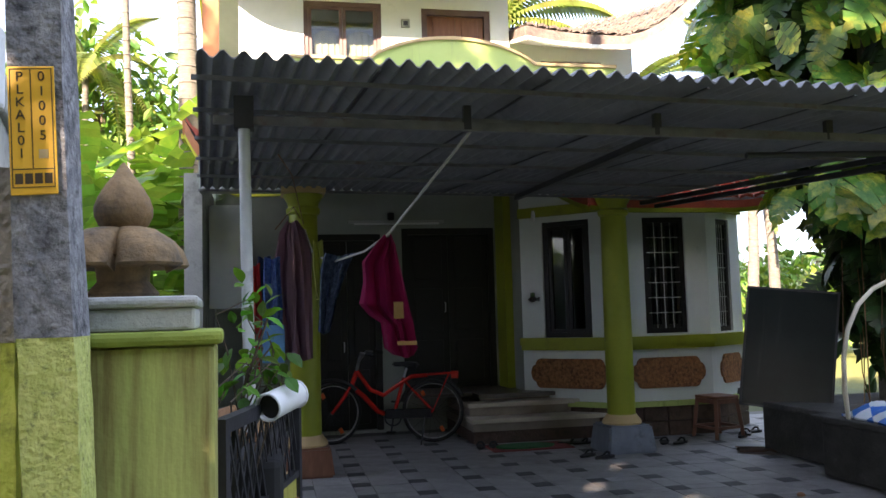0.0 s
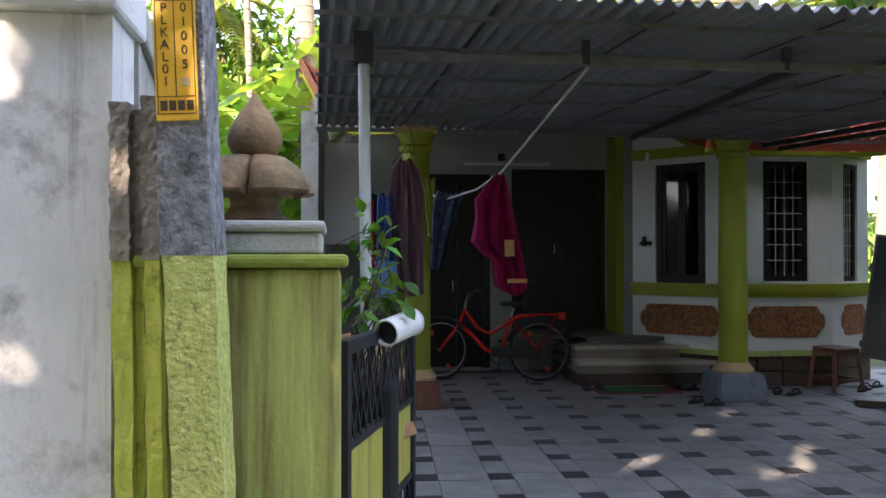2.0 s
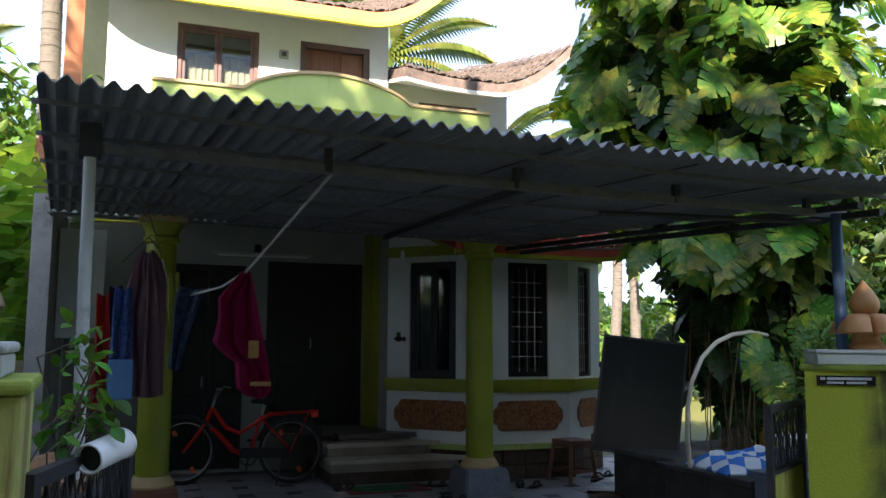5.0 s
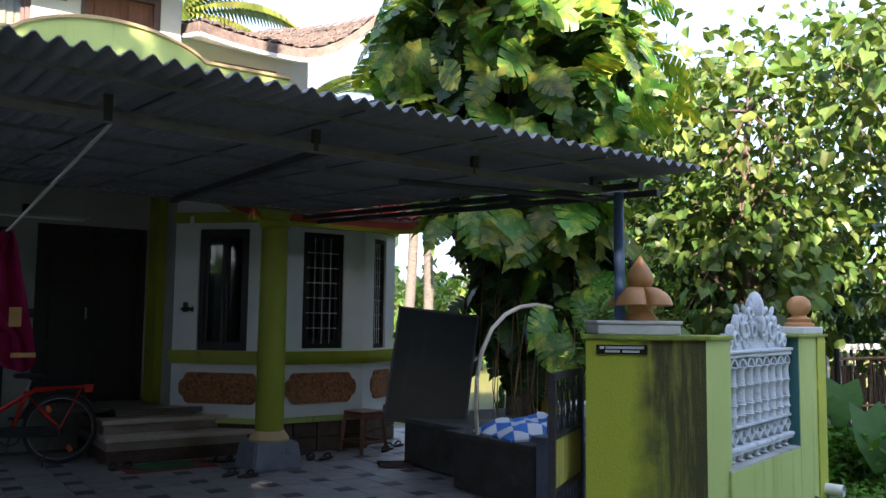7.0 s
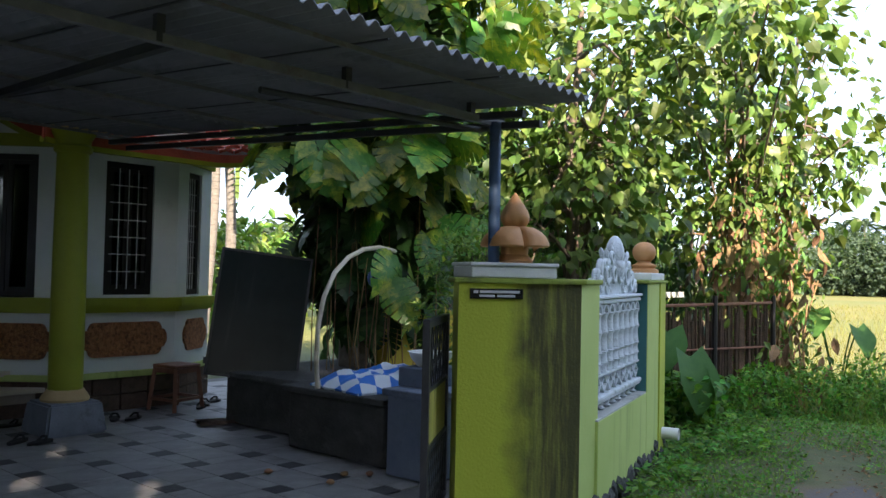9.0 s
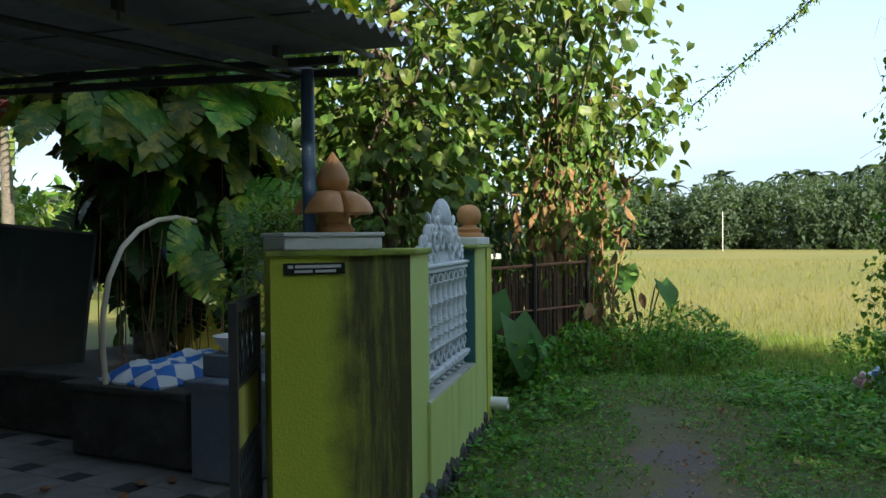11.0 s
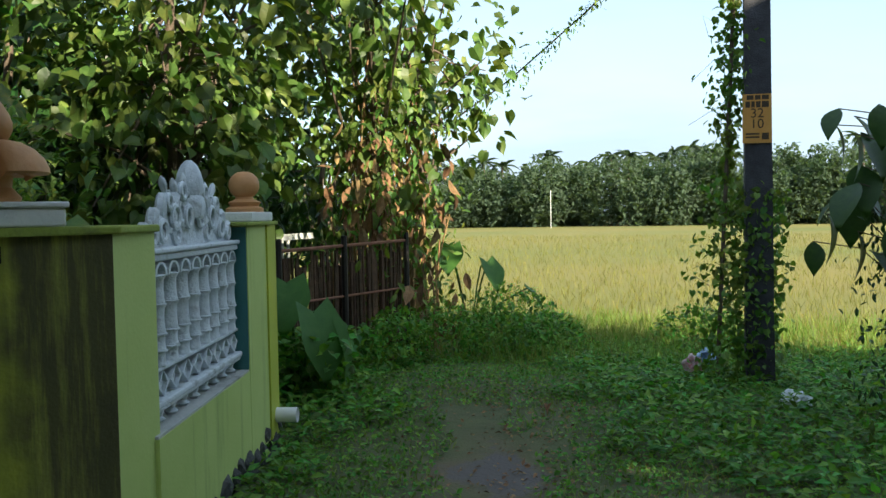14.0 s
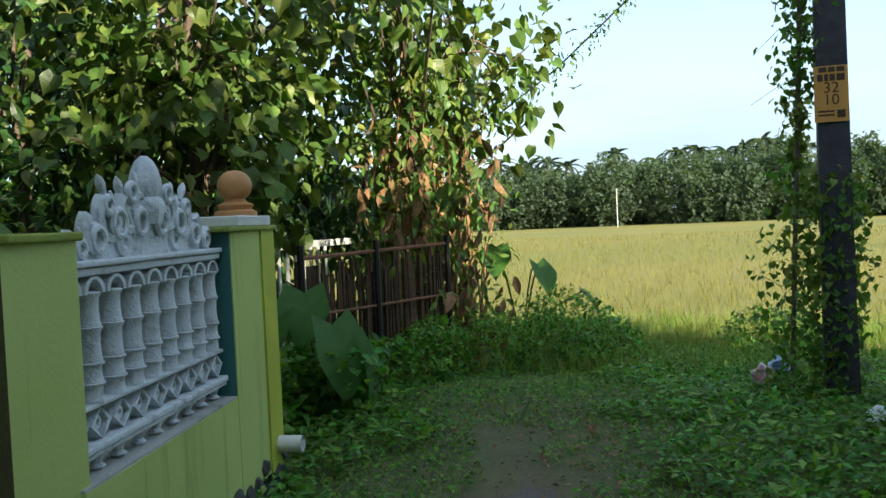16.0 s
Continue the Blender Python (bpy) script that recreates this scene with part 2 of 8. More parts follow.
M["roof_tile"] = material("weathered_brown_roof_tile", (0.10, 0.075, 0.06), (0.20, 0.155, 0.125), 9, 0.9, 0, 0.6, 40, (0.07, 0.06, 0.055), 0.55, 5, vary=0.25)
M["roof_red"] = material("red_roof_tile", (0.34, 0.05, 0.03), (0.45, 0.10, 0.06), 6, 0.8, 0, 0.3, 40, (0.2, 0.05, 0.04), 0.3, 4)
M["fascia_yellow"] = material("yellow_fascia_paint", (0.58, 0.55, 0.02), (0.66, 0.62, 0.05), 4, 0.6, 0, 0.05)
M["fascia_orange"] = material("orange_fascia_paint", (0.50, 0.17, 0.06), (0.58, 0.24, 0.10), 4, 0.7, 0, 0.1, stain=(0.25, 0.12, 0.07), stain_amt=0.4, stain_scale=4)
M["soffit"] = material("grey_soffit", (0.40, 0.40, 0.38), (0.48, 0.48, 0.46), 3, 0.85, 0, 0.1)
M["tan_trim"] = material("ochre_trim", (0.50, 0.36, 0.16), (0.58, 0.42, 0.22), 5, 0.8, 0, 0.2)
M["curtain"] = material("cream_curtain", (0.62, 0.55, 0.38), (0.70, 0.62, 0.45), 4, 0.9, 0, 0.1)
M["red_paint"] = material("red_bicycle_enamel", (0.55, 0.02, 0.015), (0.62, 0.03, 0.02), 9, 0.25, 0, 0.02)
M["rubber"] = material("black_rubber", (0.015, 0.015, 0.015), (0.03, 0.03, 0.03), 20, 0.8, 0, 0.2)
M["chrome"] = material("dull_chrome", (0.5, 0.5, 0.5), None, 9, 0.3, 1.0, 0.02)
M["orange_plastic"] = material("orange_reflector", (0.7, 0.12, 0.02), None, 9, 0.3, bump=0)
M["plinth_blue"] = material("grey_blue_plinth_paint", (0.14, 0.16, 0.19), (0.21, 0.235, 0.27), 6, 0.75, 0, 0.25, 50, (0.07, 0.075, 0.08), 0.4, 5)
M["well"] = material("black_mossy_concrete", (0.030, 0.030, 0.028), (0.075, 0.075, 0.07), 5, 0.9, 0, 0.5, 40, (0.12, 0.12, 0.11), 0.35, 4)
M["blue_box"] = material("blue_grey_concrete", (0.12, 0.15, 0.21), (0.18, 0.21, 0.27), 5, 0.85, 0, 0.3, 40, (0.06, 0.07, 0.09), 0.4, 4)
M["gate_panel"] = material("yellow_green_gate_sheet", (0.40, 0.36, 0.05), (0.46, 0.44, 0.10), 5, 0.6, 0, 0.1, 50, (0.16, 0.13, 0.04), 0.45, 2, streak=True)
M["bark"] = material("grey_bark", (0.12, 0.10, 0.08), (0.24, 0.21, 0.17), 10, 0.95, 0, 0.8, 30, (0.05, 0.05, 0.04), 0.4, 6)
M["palm_bark"] = material("grey_palm_bark", (0.10, 0.088, 0.072), (0.18, 0.16, 0.135), 8, 0.95, 0, 0.7, 30, (0.055, 0.05, 0.042), 0.45, 5, stretch=(1, 1, 5))
M["dry_stem"] = material("dry_brown_stem", (0.14, 0.08, 0.036), (0.30, 0.18, 0.08), 12, 0.9, 0, 0.5, vary=0.35, island=True)
M["old_stick"] = material("old_brown_stick", (0.045, 0.028, 0.018), (0.11, 0.065, 0.036), 12, 0.9, 0, 0.5, vary=0.35)
M["branch"] = material("brown_branch", (0.08, 0.06, 0.04), (0.15, 0.11, 0.08), 12, 0.9, 0, 0.5)
M["leaf_monstera"] = leaf_material("variegated_climber_leaf", (0.035, 0.105, 0.018), (0.10, 0.19, 0.025), (0.50, 0.46, 0.05), 0.5, 0.33, 0.3, 0.62)
M["leaf_heart"] = leaf_material("heart_shaped_leaf", (0.055, 0.105, 0.022), (0.115, 0.17, 0.038), (0.21, 0.23, 0.05), 0.5, 0.42, 0.26, 0.5)
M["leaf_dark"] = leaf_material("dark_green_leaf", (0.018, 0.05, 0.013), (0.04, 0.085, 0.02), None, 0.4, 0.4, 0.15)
M["leaf_banana"] = leaf_material("banana_leaf", (0.10, 0.20, 0.04), (0.16, 0.28, 0.06), (0.32, 0.36, 0.08), 0.3, 0.45, 0.4)
M["leaf_palm"] = leaf_material("palm_leaflet", (0.10, 0.15, 0.03), (0.17, 0.21, 0.05), (0.30, 0.26, 0.08), 0.35, 0.5, 0.3)
M["leaf_bush"] = leaf_material("bush_leaf", (0.06, 0.13, 0.025), (0.12, 0.22, 0.04), (0.28, 0.30, 0.06), 0.4, 0.5, 0.35)
M["leaf_ground"] = leaf_material("ground_cover_leaf", (0.06, 0.16, 0.022), (0.14, 0.28, 0.045), None, 0.6, 0.5, 0.35)
M["grass"] = leaf_material("grass_blade", (0.10, 0.19, 0.03), (0.18, 0.27, 0.05), (0.30, 0.26, 0.08), 0.35, 0.6, 0.3)
M["paddy"] = leaf_material("paddy_blade", (0.13, 0.145, 0.026), (0.18, 0.17, 0.036), (0.25, 0.19, 0.055), 0.35, 0.6, 0.25)
M["leaf_taro"] = leaf_material("taro_leaf", (0.035, 0.11, 0.02), (0.06, 0.15, 0.03), None, 0.25, 0.55, 0.25)
M["leaf_taro"].node_tree.nodes["Principled BSDF"].inputs["Specular IOR Level"].default_value = 0.25
# haze of distance is mixed into these pale bluish greens
M["far_leaf"] = leaf_material("hazy_distant_foliage", (0.058, 0.092, 0.062), (0.095, 0.135, 0.082), None, 0.25, 1.0, 0.45)
M["dry_leaf"] = material("dry_fallen_leaf", (0.26, 0.13, 0.06), (0.40, 0.24, 0.13), 12, 0.8, 0, 0.3, vary=0.3)


# ---- mesh helpers ----
def mesh_of(bm, name, mat, smooth=False):
    me = bpy.data.meshes.new(name)
    bmesh.ops.recalc_face_normals(bm, faces=bm.faces) if len(bm.faces) < 20000 else None
    bm.to_mesh(me)
    bm.free()
    me.materials.append(mat)
    if smooth:
        for p in me.polygons:
            p.use_smooth = True
        me.set_sharp_from_angle(angle=radians(40))
    return me


def thing(name, label, category, group="", m=None, kind=""):
    ob = new(name)
    ob.matrix_basis = m or Matrix()
    return tagged(ob, label, category, group, kind)


def part(name, bm, mat, parent=None, label="", smooth=False, m=None):
    ob = new(name, mesh_of(bm, name, mat, smooth) if isinstance(bm, bmesh.types.BMesh) else bm)
    ob.parent = parent
    if m is not None:
        ob.matrix_basis = m
    return tagged(ob, label)


def single(name, bm, mat, label, category, group="", kind="", smooth=False, m=None):
    ob = new(name, mesh_of(bm, name, mat, smooth))
    if m is not None:
        ob.matrix_basis = m
    return tagged(ob, label, category, group, kind)


def box(x0, x1, y0, y1, z0, z1, bevel=0.0, bm=None, m=None):
    bm = bm or bmesh.new()
    mat = Matrix.Translation(((x0 + x1) / 2, (y0 + y1) / 2, (z0 + z1) / 2)) @ Matrix.Diagonal((x1 - x0, y1 - y0, z1 - z0, 1))
    r = bmesh.ops.create_cube(bm, size=1, matrix=(m or Matrix()) @ mat)
    if bevel:
        es = list({e for v in r["verts"] for e in v.link_edges})
        bmesh.ops.bevel(bm, geom=es, offset=bevel, segments=2, affect="EDGES", profile=0.5)
    return bm


def prism(poly, z0, z1, bevel=0.0, bm=None):
    """A column over a plan polygon (counter-clockwise)."""
    bm = bm or bmesh.new()
    a = [bm.verts.new((x, y, z0)) for x, y in poly]
    b = [bm.verts.new((x, y, z1)) for x, y in poly]
    n = len(poly)
    fs = [bm.faces.new(a[::-1]), bm.faces.new(b)] + [bm.faces.new((a[i], a[(i + 1) % n], b[(i + 1) % n], b[i])) for i in range(n)]
    if bevel:
        es = list({e for f in fs for e in f.edges})
        bmesh.ops.bevel(bm, geom=es, offset=bevel, segments=2, affect="EDGES", profile=0.5)
    return bm


def slab(poly, d, bm=None):
    """A plate: 3D polygon swept by the vector d."""
    bm = bm or bmesh.new()
    a = [bm.verts.new(p) for p in poly]
    b = [bm.verts.new(Vector(p) + Vector(d)) for p in poly]
    n = len(poly)
    bm.faces.new(a[::-1]), bm.faces.new(b)
    for i in range(n):
        bm.faces.new((a[i], a[(i + 1) % n], b[(i + 1) % n], b[i]))
    return bm


def tube(pts, r, seg=8, bm=None, cap=True, r1=None):
    """A round bar along points; the radius runs from r to r1."""
    bm = bm or bmesh.new()
    pts = [Vector(p) for p in pts]
    rings = []
    n = len(pts)
    prev = None
    for i, p in enumerate(pts):
        d = (pts[min(i + 1, n - 1)] - pts[max(i - 1, 0)]).normalized()
        if prev is None:
            u = d.orthogonal().normalized()
        else:
            u = (prev - d * prev.dot(d)).normalized()
        prev = u
        v = d.cross(u)
        rr = r if r1 is None else r + (r1 - r) * i / max(n - 1, 1)
        rings.append([bm.verts.new(p + (u * math.cos(2 * math.pi * k / seg) + v * math.sin(2 * math.pi * k / seg)) * rr) for k in range(seg)])
    for a, b in zip(rings, rings[1:]):
        for k in range(seg):
            bm.faces.new((a[k], a[(k + 1) % seg], b[(k + 1) % seg], b[k]))
    if cap and seg > 2:
        bm.faces.new(rings[0][::-1]), bm.faces.new(rings[-1])
    return bm


def bar(a, b, w, h=None, bm=None):
    """A square bar from a to b."""
    a, b = Vector(a), Vector(b)
    d = b - a
    q = d.to_track_quat("X", "Z").to_matrix().to_4x4()
    m = Matrix.Translation((a + b) / 2) @ q
    return box(-d.length / 2, d.length / 2, -w / 2, w / 2, -(h or w) / 2, (h or w) / 2, 0, bm, m)


def lathe(prof, seg=24, wave=None, bm=None, m=None):
    """A turned body from (radius, z) pairs; wave(angle, k) scales the radius."""
    bm = bm or bmesh.new()
    m = m or Matrix()
    rings = []
    for j, (r, z) in enumerate(prof):
        rings.append([bm.verts.new(m @ Vector((r * (wave(2 * math.pi * k / seg, j) if wave else 1) * math.cos(2 * math.pi * k / seg), r * (wave(2 * math.pi * k / seg, j) if wave else 1) * math.sin(2 * math.pi * k / seg), z))) for k in range(seg)])
    for a, b in zip(rings, rings[1:]):
        for k in range(seg):
            bm.faces.new((a[k], a[(k + 1) % seg], b[(k + 1) % seg], b[k]))
    bm.faces.new(rings[0][::-1]), bm.faces.new(rings[-1])
    return bm


def torus(R, r, seg=36, sec=8, bm=None, m=None):
    bm = bm or bmesh.new()
    m = m or Matrix()
    rings = [[bm.verts.new(m @ Vector(((R + r * math.cos(b * 2 * math.pi / sec)) * math.cos(a * 2 * math.pi / seg), (R + r * math.cos(b * 2 * math.pi / sec)) * math.sin(a * 2 * math.pi / seg), r * math.sin(b * 2 * math.pi / sec)))) for b in range(sec)] for a in range(seg)]
    for a in range(seg):
        for b in range(sec):
            bm.faces.new((rings[a][b], rings[(a + 1) % seg][b], rings[(a + 1) % seg][(b + 1) % sec], rings[a][(b + 1) % sec]))
    return bm


def text_mesh(body, size, mat, parent, m, name="lettering", label=""):
    cu = bpy.data.curves.new(name, "FONT")
    cu.body, cu.size, cu.align_x, cu.align_y, cu.extrude = body, size, "CENTER", "CENTER", 0.0008
    tmp = bpy.data.objects.new(name, cu)
    me = bpy.data.meshes.new_from_object(tmp)
    bpy.data.objects.remove(tmp)
    me.materials.clear()
    me.materials.append(mat)
    ob = new(name, me)
    ob.parent, ob.matrix_basis = parent, m
    return tagged(ob, label)


def settle(before, tx, ty, tz, turn, size):
    """Set a finished group of things at its final place, heading and size."""
    m = Matrix.Translation((tx, ty, tz)) @ Matrix.Rotation(radians(turn), 4, "Z") @ Matrix.Scale(size, 4)
    for ob in list(bpy.data.objects):
        if ob not in before and ob.parent is None:
            ob.matrix_basis = m @ ob.matrix_basis


def fn(x, y, z=0.0):
    return noise.noise(Vector((x, y, z)))


def glass_material():
    m = bpy.data.materials.new("window_glass")
    m.use_nodes = True
    nt = m.node_tree
    nt.nodes.remove(nt.nodes["Principled BSDF"])
    fr, tr, gl, ms = [nt.nodes.new("ShaderNode" + k) for k in ("Fresnel", "BsdfTransparent", "BsdfGlossy", "MixShader")]
    fr.inputs[0].default_value = 1.5
    tr.inputs[0].default_value = (0.55, 0.6, 0.58, 1)
    gl.inputs["Roughness"].default_value = 0.04
    nt.links.new(fr.outputs[0], ms.inputs[0])
    nt.links.new(tr.outputs[0], ms.inputs[1])
    nt.links.new(gl.outputs[0], ms.inputs[2])
    nt.links.new(ms.outputs[0], nt.nodes["Material Output"].inputs[0])
    return m


M["glass"] = glass_material()
M["board"] = material("dark_glossy_sheet", (0.012, 0.018, 0.018), (0.022, 0.03, 0.03), 2, 0.24, 0, 0.03, 15, (0.035, 0.045, 0.043), 0.35, 2.0, spec=0.16, streak=True)


# ---- ground ----
def ground_z(x, y):
    """The lane lies a little under the yard; past it the land falls to the paddy."""
    s = min(max((x - 9.5) / 6.0, 0), 1)
    s = s * s * (3 - 2 * s)
    z = -0.17 - 0.42 * s
    b = min(max((-y + 0.4 - 0.05 * max(x, 0)) / 3.0, 0), 1) * (1 - s)
    return z + 0.35 * b + 0.03 * fn(x * 0.7, y * 0.7) + 0.012 * fn(x * 3, y * 3)


def axis(lo, a, b, hi, step):
    mid = list(np.arange(a, b, step))
    left, right, d = [], [], step
    v = a
    while v > lo:
        d *= 1.35
        v -= d
        left.append(v)
    v, d = b, step
    while v < hi:
        right.append(v)
        d *= 1.3
        v += d
    return left[::-1] + mid + right


def ground():
    xs, ys = axis(-400, -3, 17, 900, 0.3), axis(-500, -5, 8, 700, 0.3)
    verts = [(x, y, ground_z(x, y)) for y in ys for x in xs]
    w = len(xs)
    faces = [(j * w + i, j * w + i + 1, (j + 1) * w + i + 1, (j + 1) * w + i) for j in range(len(ys) - 1) for i in range(w - 1)]
    me = bpy.data.meshes.new("ground")
    me.from_pydata(verts, [], faces)
    m = material("grassy_earth", (0.06, 0.075, 0.026), (0.11, 0.115, 0.045), 5, 1.0, 0, 0.7, 40, (0.12, 0.085, 0.05), 0.34, 1.1)
    nt = m.node_tree
    N, L = nt.nodes.new, nt.links.new
    b = nt.nodes["Principled BSDF"]
    base = b.inputs["Base Color"].links[0].from_socket
    tc = N("ShaderNodeTexCoord")
    # trodden path down the lane
    mp = N("ShaderNodeMapping")
    mp.vector_type = "TEXTURE"
    mp.inputs["Location"].default_value = (0.0, 0.42, 0)
    mp.inputs["Rotation"].default_value = (0, 0, radians(16.5))
    L(tc.outputs["Object"], mp.inputs[0])
    sx = N("ShaderNodeSeparateXYZ")
    L(mp.outputs[0], sx.inputs[0])
    nz = N("ShaderNodeTexNoise")
    nz.inputs["Scale"].default_value, nz.inputs["Detail"].default_value = 1.6, 8
    L(tc.outputs["Object"], nz.inputs[0])

    def op(kind, a, c):
        q = N("ShaderNodeMath")
        q.operation = kind
        for i, v in enumerate((a, c)):
            if isinstance(v, (int, float)):
                q.inputs[i].default_value = v
            else:
                L(v, q.inputs[i])
        return q.outputs[0]

    def step_range(v, lo, hi, o0=0.0, o1=1.0):
        q = N("ShaderNodeMapRange")
        q.inputs[1].default_value, q.inputs[2].default_value, q.inputs[3].default_value, q.inputs[4].default_value = lo, hi, o0, o1
        L(v, q.inputs[0])
        return q.outputs[0]

    def mixc(f, a, c):
        q = N("ShaderNodeMix")
        q.data_type = "RGBA"
        L(f, q.inputs[0])
        for i, v in ((6, a), (7, c)):
            if isinstance(v, tuple):
                q.inputs[i].default_value = (*v, 1)
            else:
                L(v, q.inputs[i])
        return q.outputs[2]

    nz2 = N("ShaderNodeTexNoise")
    nz2.inputs["Scale"].default_value, nz2.inputs["Detail"].default_value = 11.0, 8
    L(tc.outputs["Object"], nz2.inputs[0])
    across = op("ADD", op("ABSOLUTE", sx.outputs[1], 0), op("MULTIPLY", op("SUBTRACT", nz.outputs[0], 0.5), 1.0))
    across = op("ADD", across, op("MULTIPLY", op("SUBTRACT", nz2.outputs[0], 0.5), 0.5))
    ends = step_range(sx.outputs[0], 8.0, 9.6, 0.0, 0.6)
    dirt = step_range(op("ADD", across, ends), 0.15, 0.60, 0.45, 0.0)
    core = step_range(op("ADD", across, ends), 0.12, 0.25, 1.0, 0.0)
    col = mixc(dirt, base, (0.15, 0.10, 0.065))
    col = mixc(core, col, (0.105, 0.09, 0.08))
    # dry paddy far out
    s2 = N("ShaderNodeSeparateXYZ")
    L(tc.outputs["Object"], s2.inputs[0])
    far = step_range(op("ADD", s2.outputs[0], op("MULTIPLY", nz.outputs[0], 5.0)), 15.0, 19.0)
    n3 = N("ShaderNodeTexNoise")
    n3.inputs["Scale"].default_value, n3.inputs["Detail"].default_value = 0.05, 6
    L(tc.outputs["Object"], n3.inputs[0])
    pad = mixc(step_range(n3.outputs[0], 0.35, 0.65), (0.12, 0.135, 0.022), (0.18, 0.155, 0.032))
    L(mixc(far, col, pad), b.inputs["Base Color"])
    me.materials.append(m)
    for p in me.polygons:
        p.use_smooth = True
    return tagged(new("ground", me), "grassy lane with a trodden dirt path, falling to dry paddy", "ground", kind="structure")


ground()


# ---- yard paving ----
def yard():
    plan = [(0.1, 2.35), (0.5, 2.47), (4.55, 4.02), (5.5, 4.15), (8.2, 4.9), (8.2, 10.6), (-1.5, 10.6), (-1.5, 2.2)]
    bm = prism(plan, -0.30, -0.012)
    ob = single("pavement", bm, M["grout"], "grey tiled yard with dark slate inset squares", "pavement", kind="structure")
    # low ramp down to the lane
    r = bmesh.new()
    slab([(0.4, 2.45, -0.014), (4.5, 4.0, -0.014), (4.75, 3.5, -0.17), (0.55, 1.95, -0.17)], (0, 0, -0.2), r)
    part("ramp", r, M["cement"], ob)
    return ob


pavement = yard()

# ---- house shell ----
Q0, Q1, Q2, Q3 = (3.6, 9.8), (4.45, 8.95), (5.65, 8.95), (6.38, 9.46)


def facet(p, q):
    """Local frame of a wall run: x along it, y into the house."""
    d = Vector((q[0] - p[0], q[1] - p[1], 0))
    return Matrix.Translation((p[0], p[1], 0)) @ Matrix.Rotation(math.atan2(d.y, d.x), 4, "Z"), d.length


def wall_panel(length, z0, z1, t, holes, bm=None, m=None):
    bm = bm or bmesh.new()
    x = 0
    for a, b, c, d in sorted(holes):
        if a > x:
            box(x, a, 0, t, z0, z1, 0, bm, m)
        if c > z0:
            box(a, b, 0, t, z0, c, 0, bm, m)
        if d < z1:
            box(a, b, 0, t, d, z1, 0, bm, m)
        x = b
    if length > x:
        box(x, length, 0, t, z0, z1, 0, bm, m)
    return bm


def walls():
    S = dict(kind="structure")
    m, l = facet((-0.1, 10.6), (3.6, 10.6))
    single("wall_porch", wall_panel(l, -0.1, 3.5, 0.2, [(1.19, 2.06, 0.02, 2.53), (2.34, 3.58, 0.5, 2.6)]), M["porch_wall"], "cream porch wall, its plaster darkened to carry the shade", "wall", m=m, **S)
    m, l = facet(Q0, Q1)
    w1 = (0.30, 0.92, 1.15, 2.55)
    single("wall_bay_1", wall_panel(l, 0.38, 3.0, 0.2, [w1]), M["white_wall"], "white bay wall with a narrow window", "wall", m=m, **S)
    m, l = facet(Q1, Q2)
    w2 = (0.39, 0.92, 1.18, 2.54)
    single("wall_bay_2", wall_panel(l, 0.38, 3.0, 0.2, [w2]), M["white_wall"], "white bay wall with a narrow window", "wall", m=m, **S)
    m, l = facet(Q2, Q3)
    w3 = (0.27, 0.62, 1.17, 2.54)
    single("wall_bay_3", wall_panel(l, 0.38, 3.0, 0.2, [w3]), M["white_wall"], "white bay wall with a narrow window", "wall", m=m, **S)
    m, l = facet(Q3, (6.38, 16.0))
    single("wall_east", wall_panel(l, -0.1, 3.0, 0.2, []), M["white_wall"], "plain white side wall", "wall", m=m, **S)
    m, l = facet((3.6, 10.58), Q0)
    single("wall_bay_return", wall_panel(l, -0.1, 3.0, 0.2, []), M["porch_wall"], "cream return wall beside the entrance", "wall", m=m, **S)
    # partly guessed wall, added to keep side light out of the porch
    single("wall_porch_west", box(-0.3, -0.12, 8.75, 10.6, -0.1, 3.0), M["cement"], "grey cement wall added to keep side light off the porch", "wall", **S)
    single("wall_west", box(-0.3, -0.1, 10.6, 16.0, -0.1, 3.5), M["white_wall"], "plain white side wall", "wall", **S)
    single("wall_north", box(-0.3, 6.38, 16.0, 16.2, -0.1, 6.4), M["white_wall"], "plain white back wall", "wall", **S)
    single("floor", box(-0.1, 6.3, 10.82, 16.0, 0.3, 0.5), M["step"], "dim tiled floor inside the house", "floor", **S)
    # upper floor
    m, l = facet((0.2, 10.6), (3.79, 10.6))
    single("wall_upper", wall_panel(l, 3.5, 5.95, 0.2, [(0.82, 1.84, 4.1, 5.61), (2.38, 3.33, 3.55, 5.57)]), M["white_wall"], "white upper wall in sun", "wall", m=m, **S)
    single("wall_upper_west", box(0.2, 0.4, 10.8, 16.0, 3.5, 5.95), M["white_wall"], "plain white upper side wall", "wall", **S)
    m, l = facet((3.79, 10.9), (5.72, 10.9))
    single("wall_wing", wall_panel(l, 3.0, 5.25, 0.2, [(0.55, 1.45, 4.55, 5.0)]), M["white_wall"], "white wing wall with a strip window", "wall", m=m, **S)
    single("wall_wing_east", box(5.52, 5.72, 11.1, 16.0, 3.0, 5.25), M["white_wall"], "plain white wing side wall", "wall", **S)
    single("wall_upper_east", box(3.59, 3.79, 10.8, 16.0, 3.5, 5.95), M["white_wall"], "plain white upper side wall", "wall", **S)
    single("ceiling", box(-0.3, 6.5, 10.8, 16.0, 3.0, 3.2), M["soffit"], "plain grey ceiling slab", "ceiling", **S)
    single("ceiling_upper", box(0.2, 5.72, 10.8, 16.0, 5.3, 5.4), M["soffit"], "plain grey upper ceiling slab", "ceiling", **S)
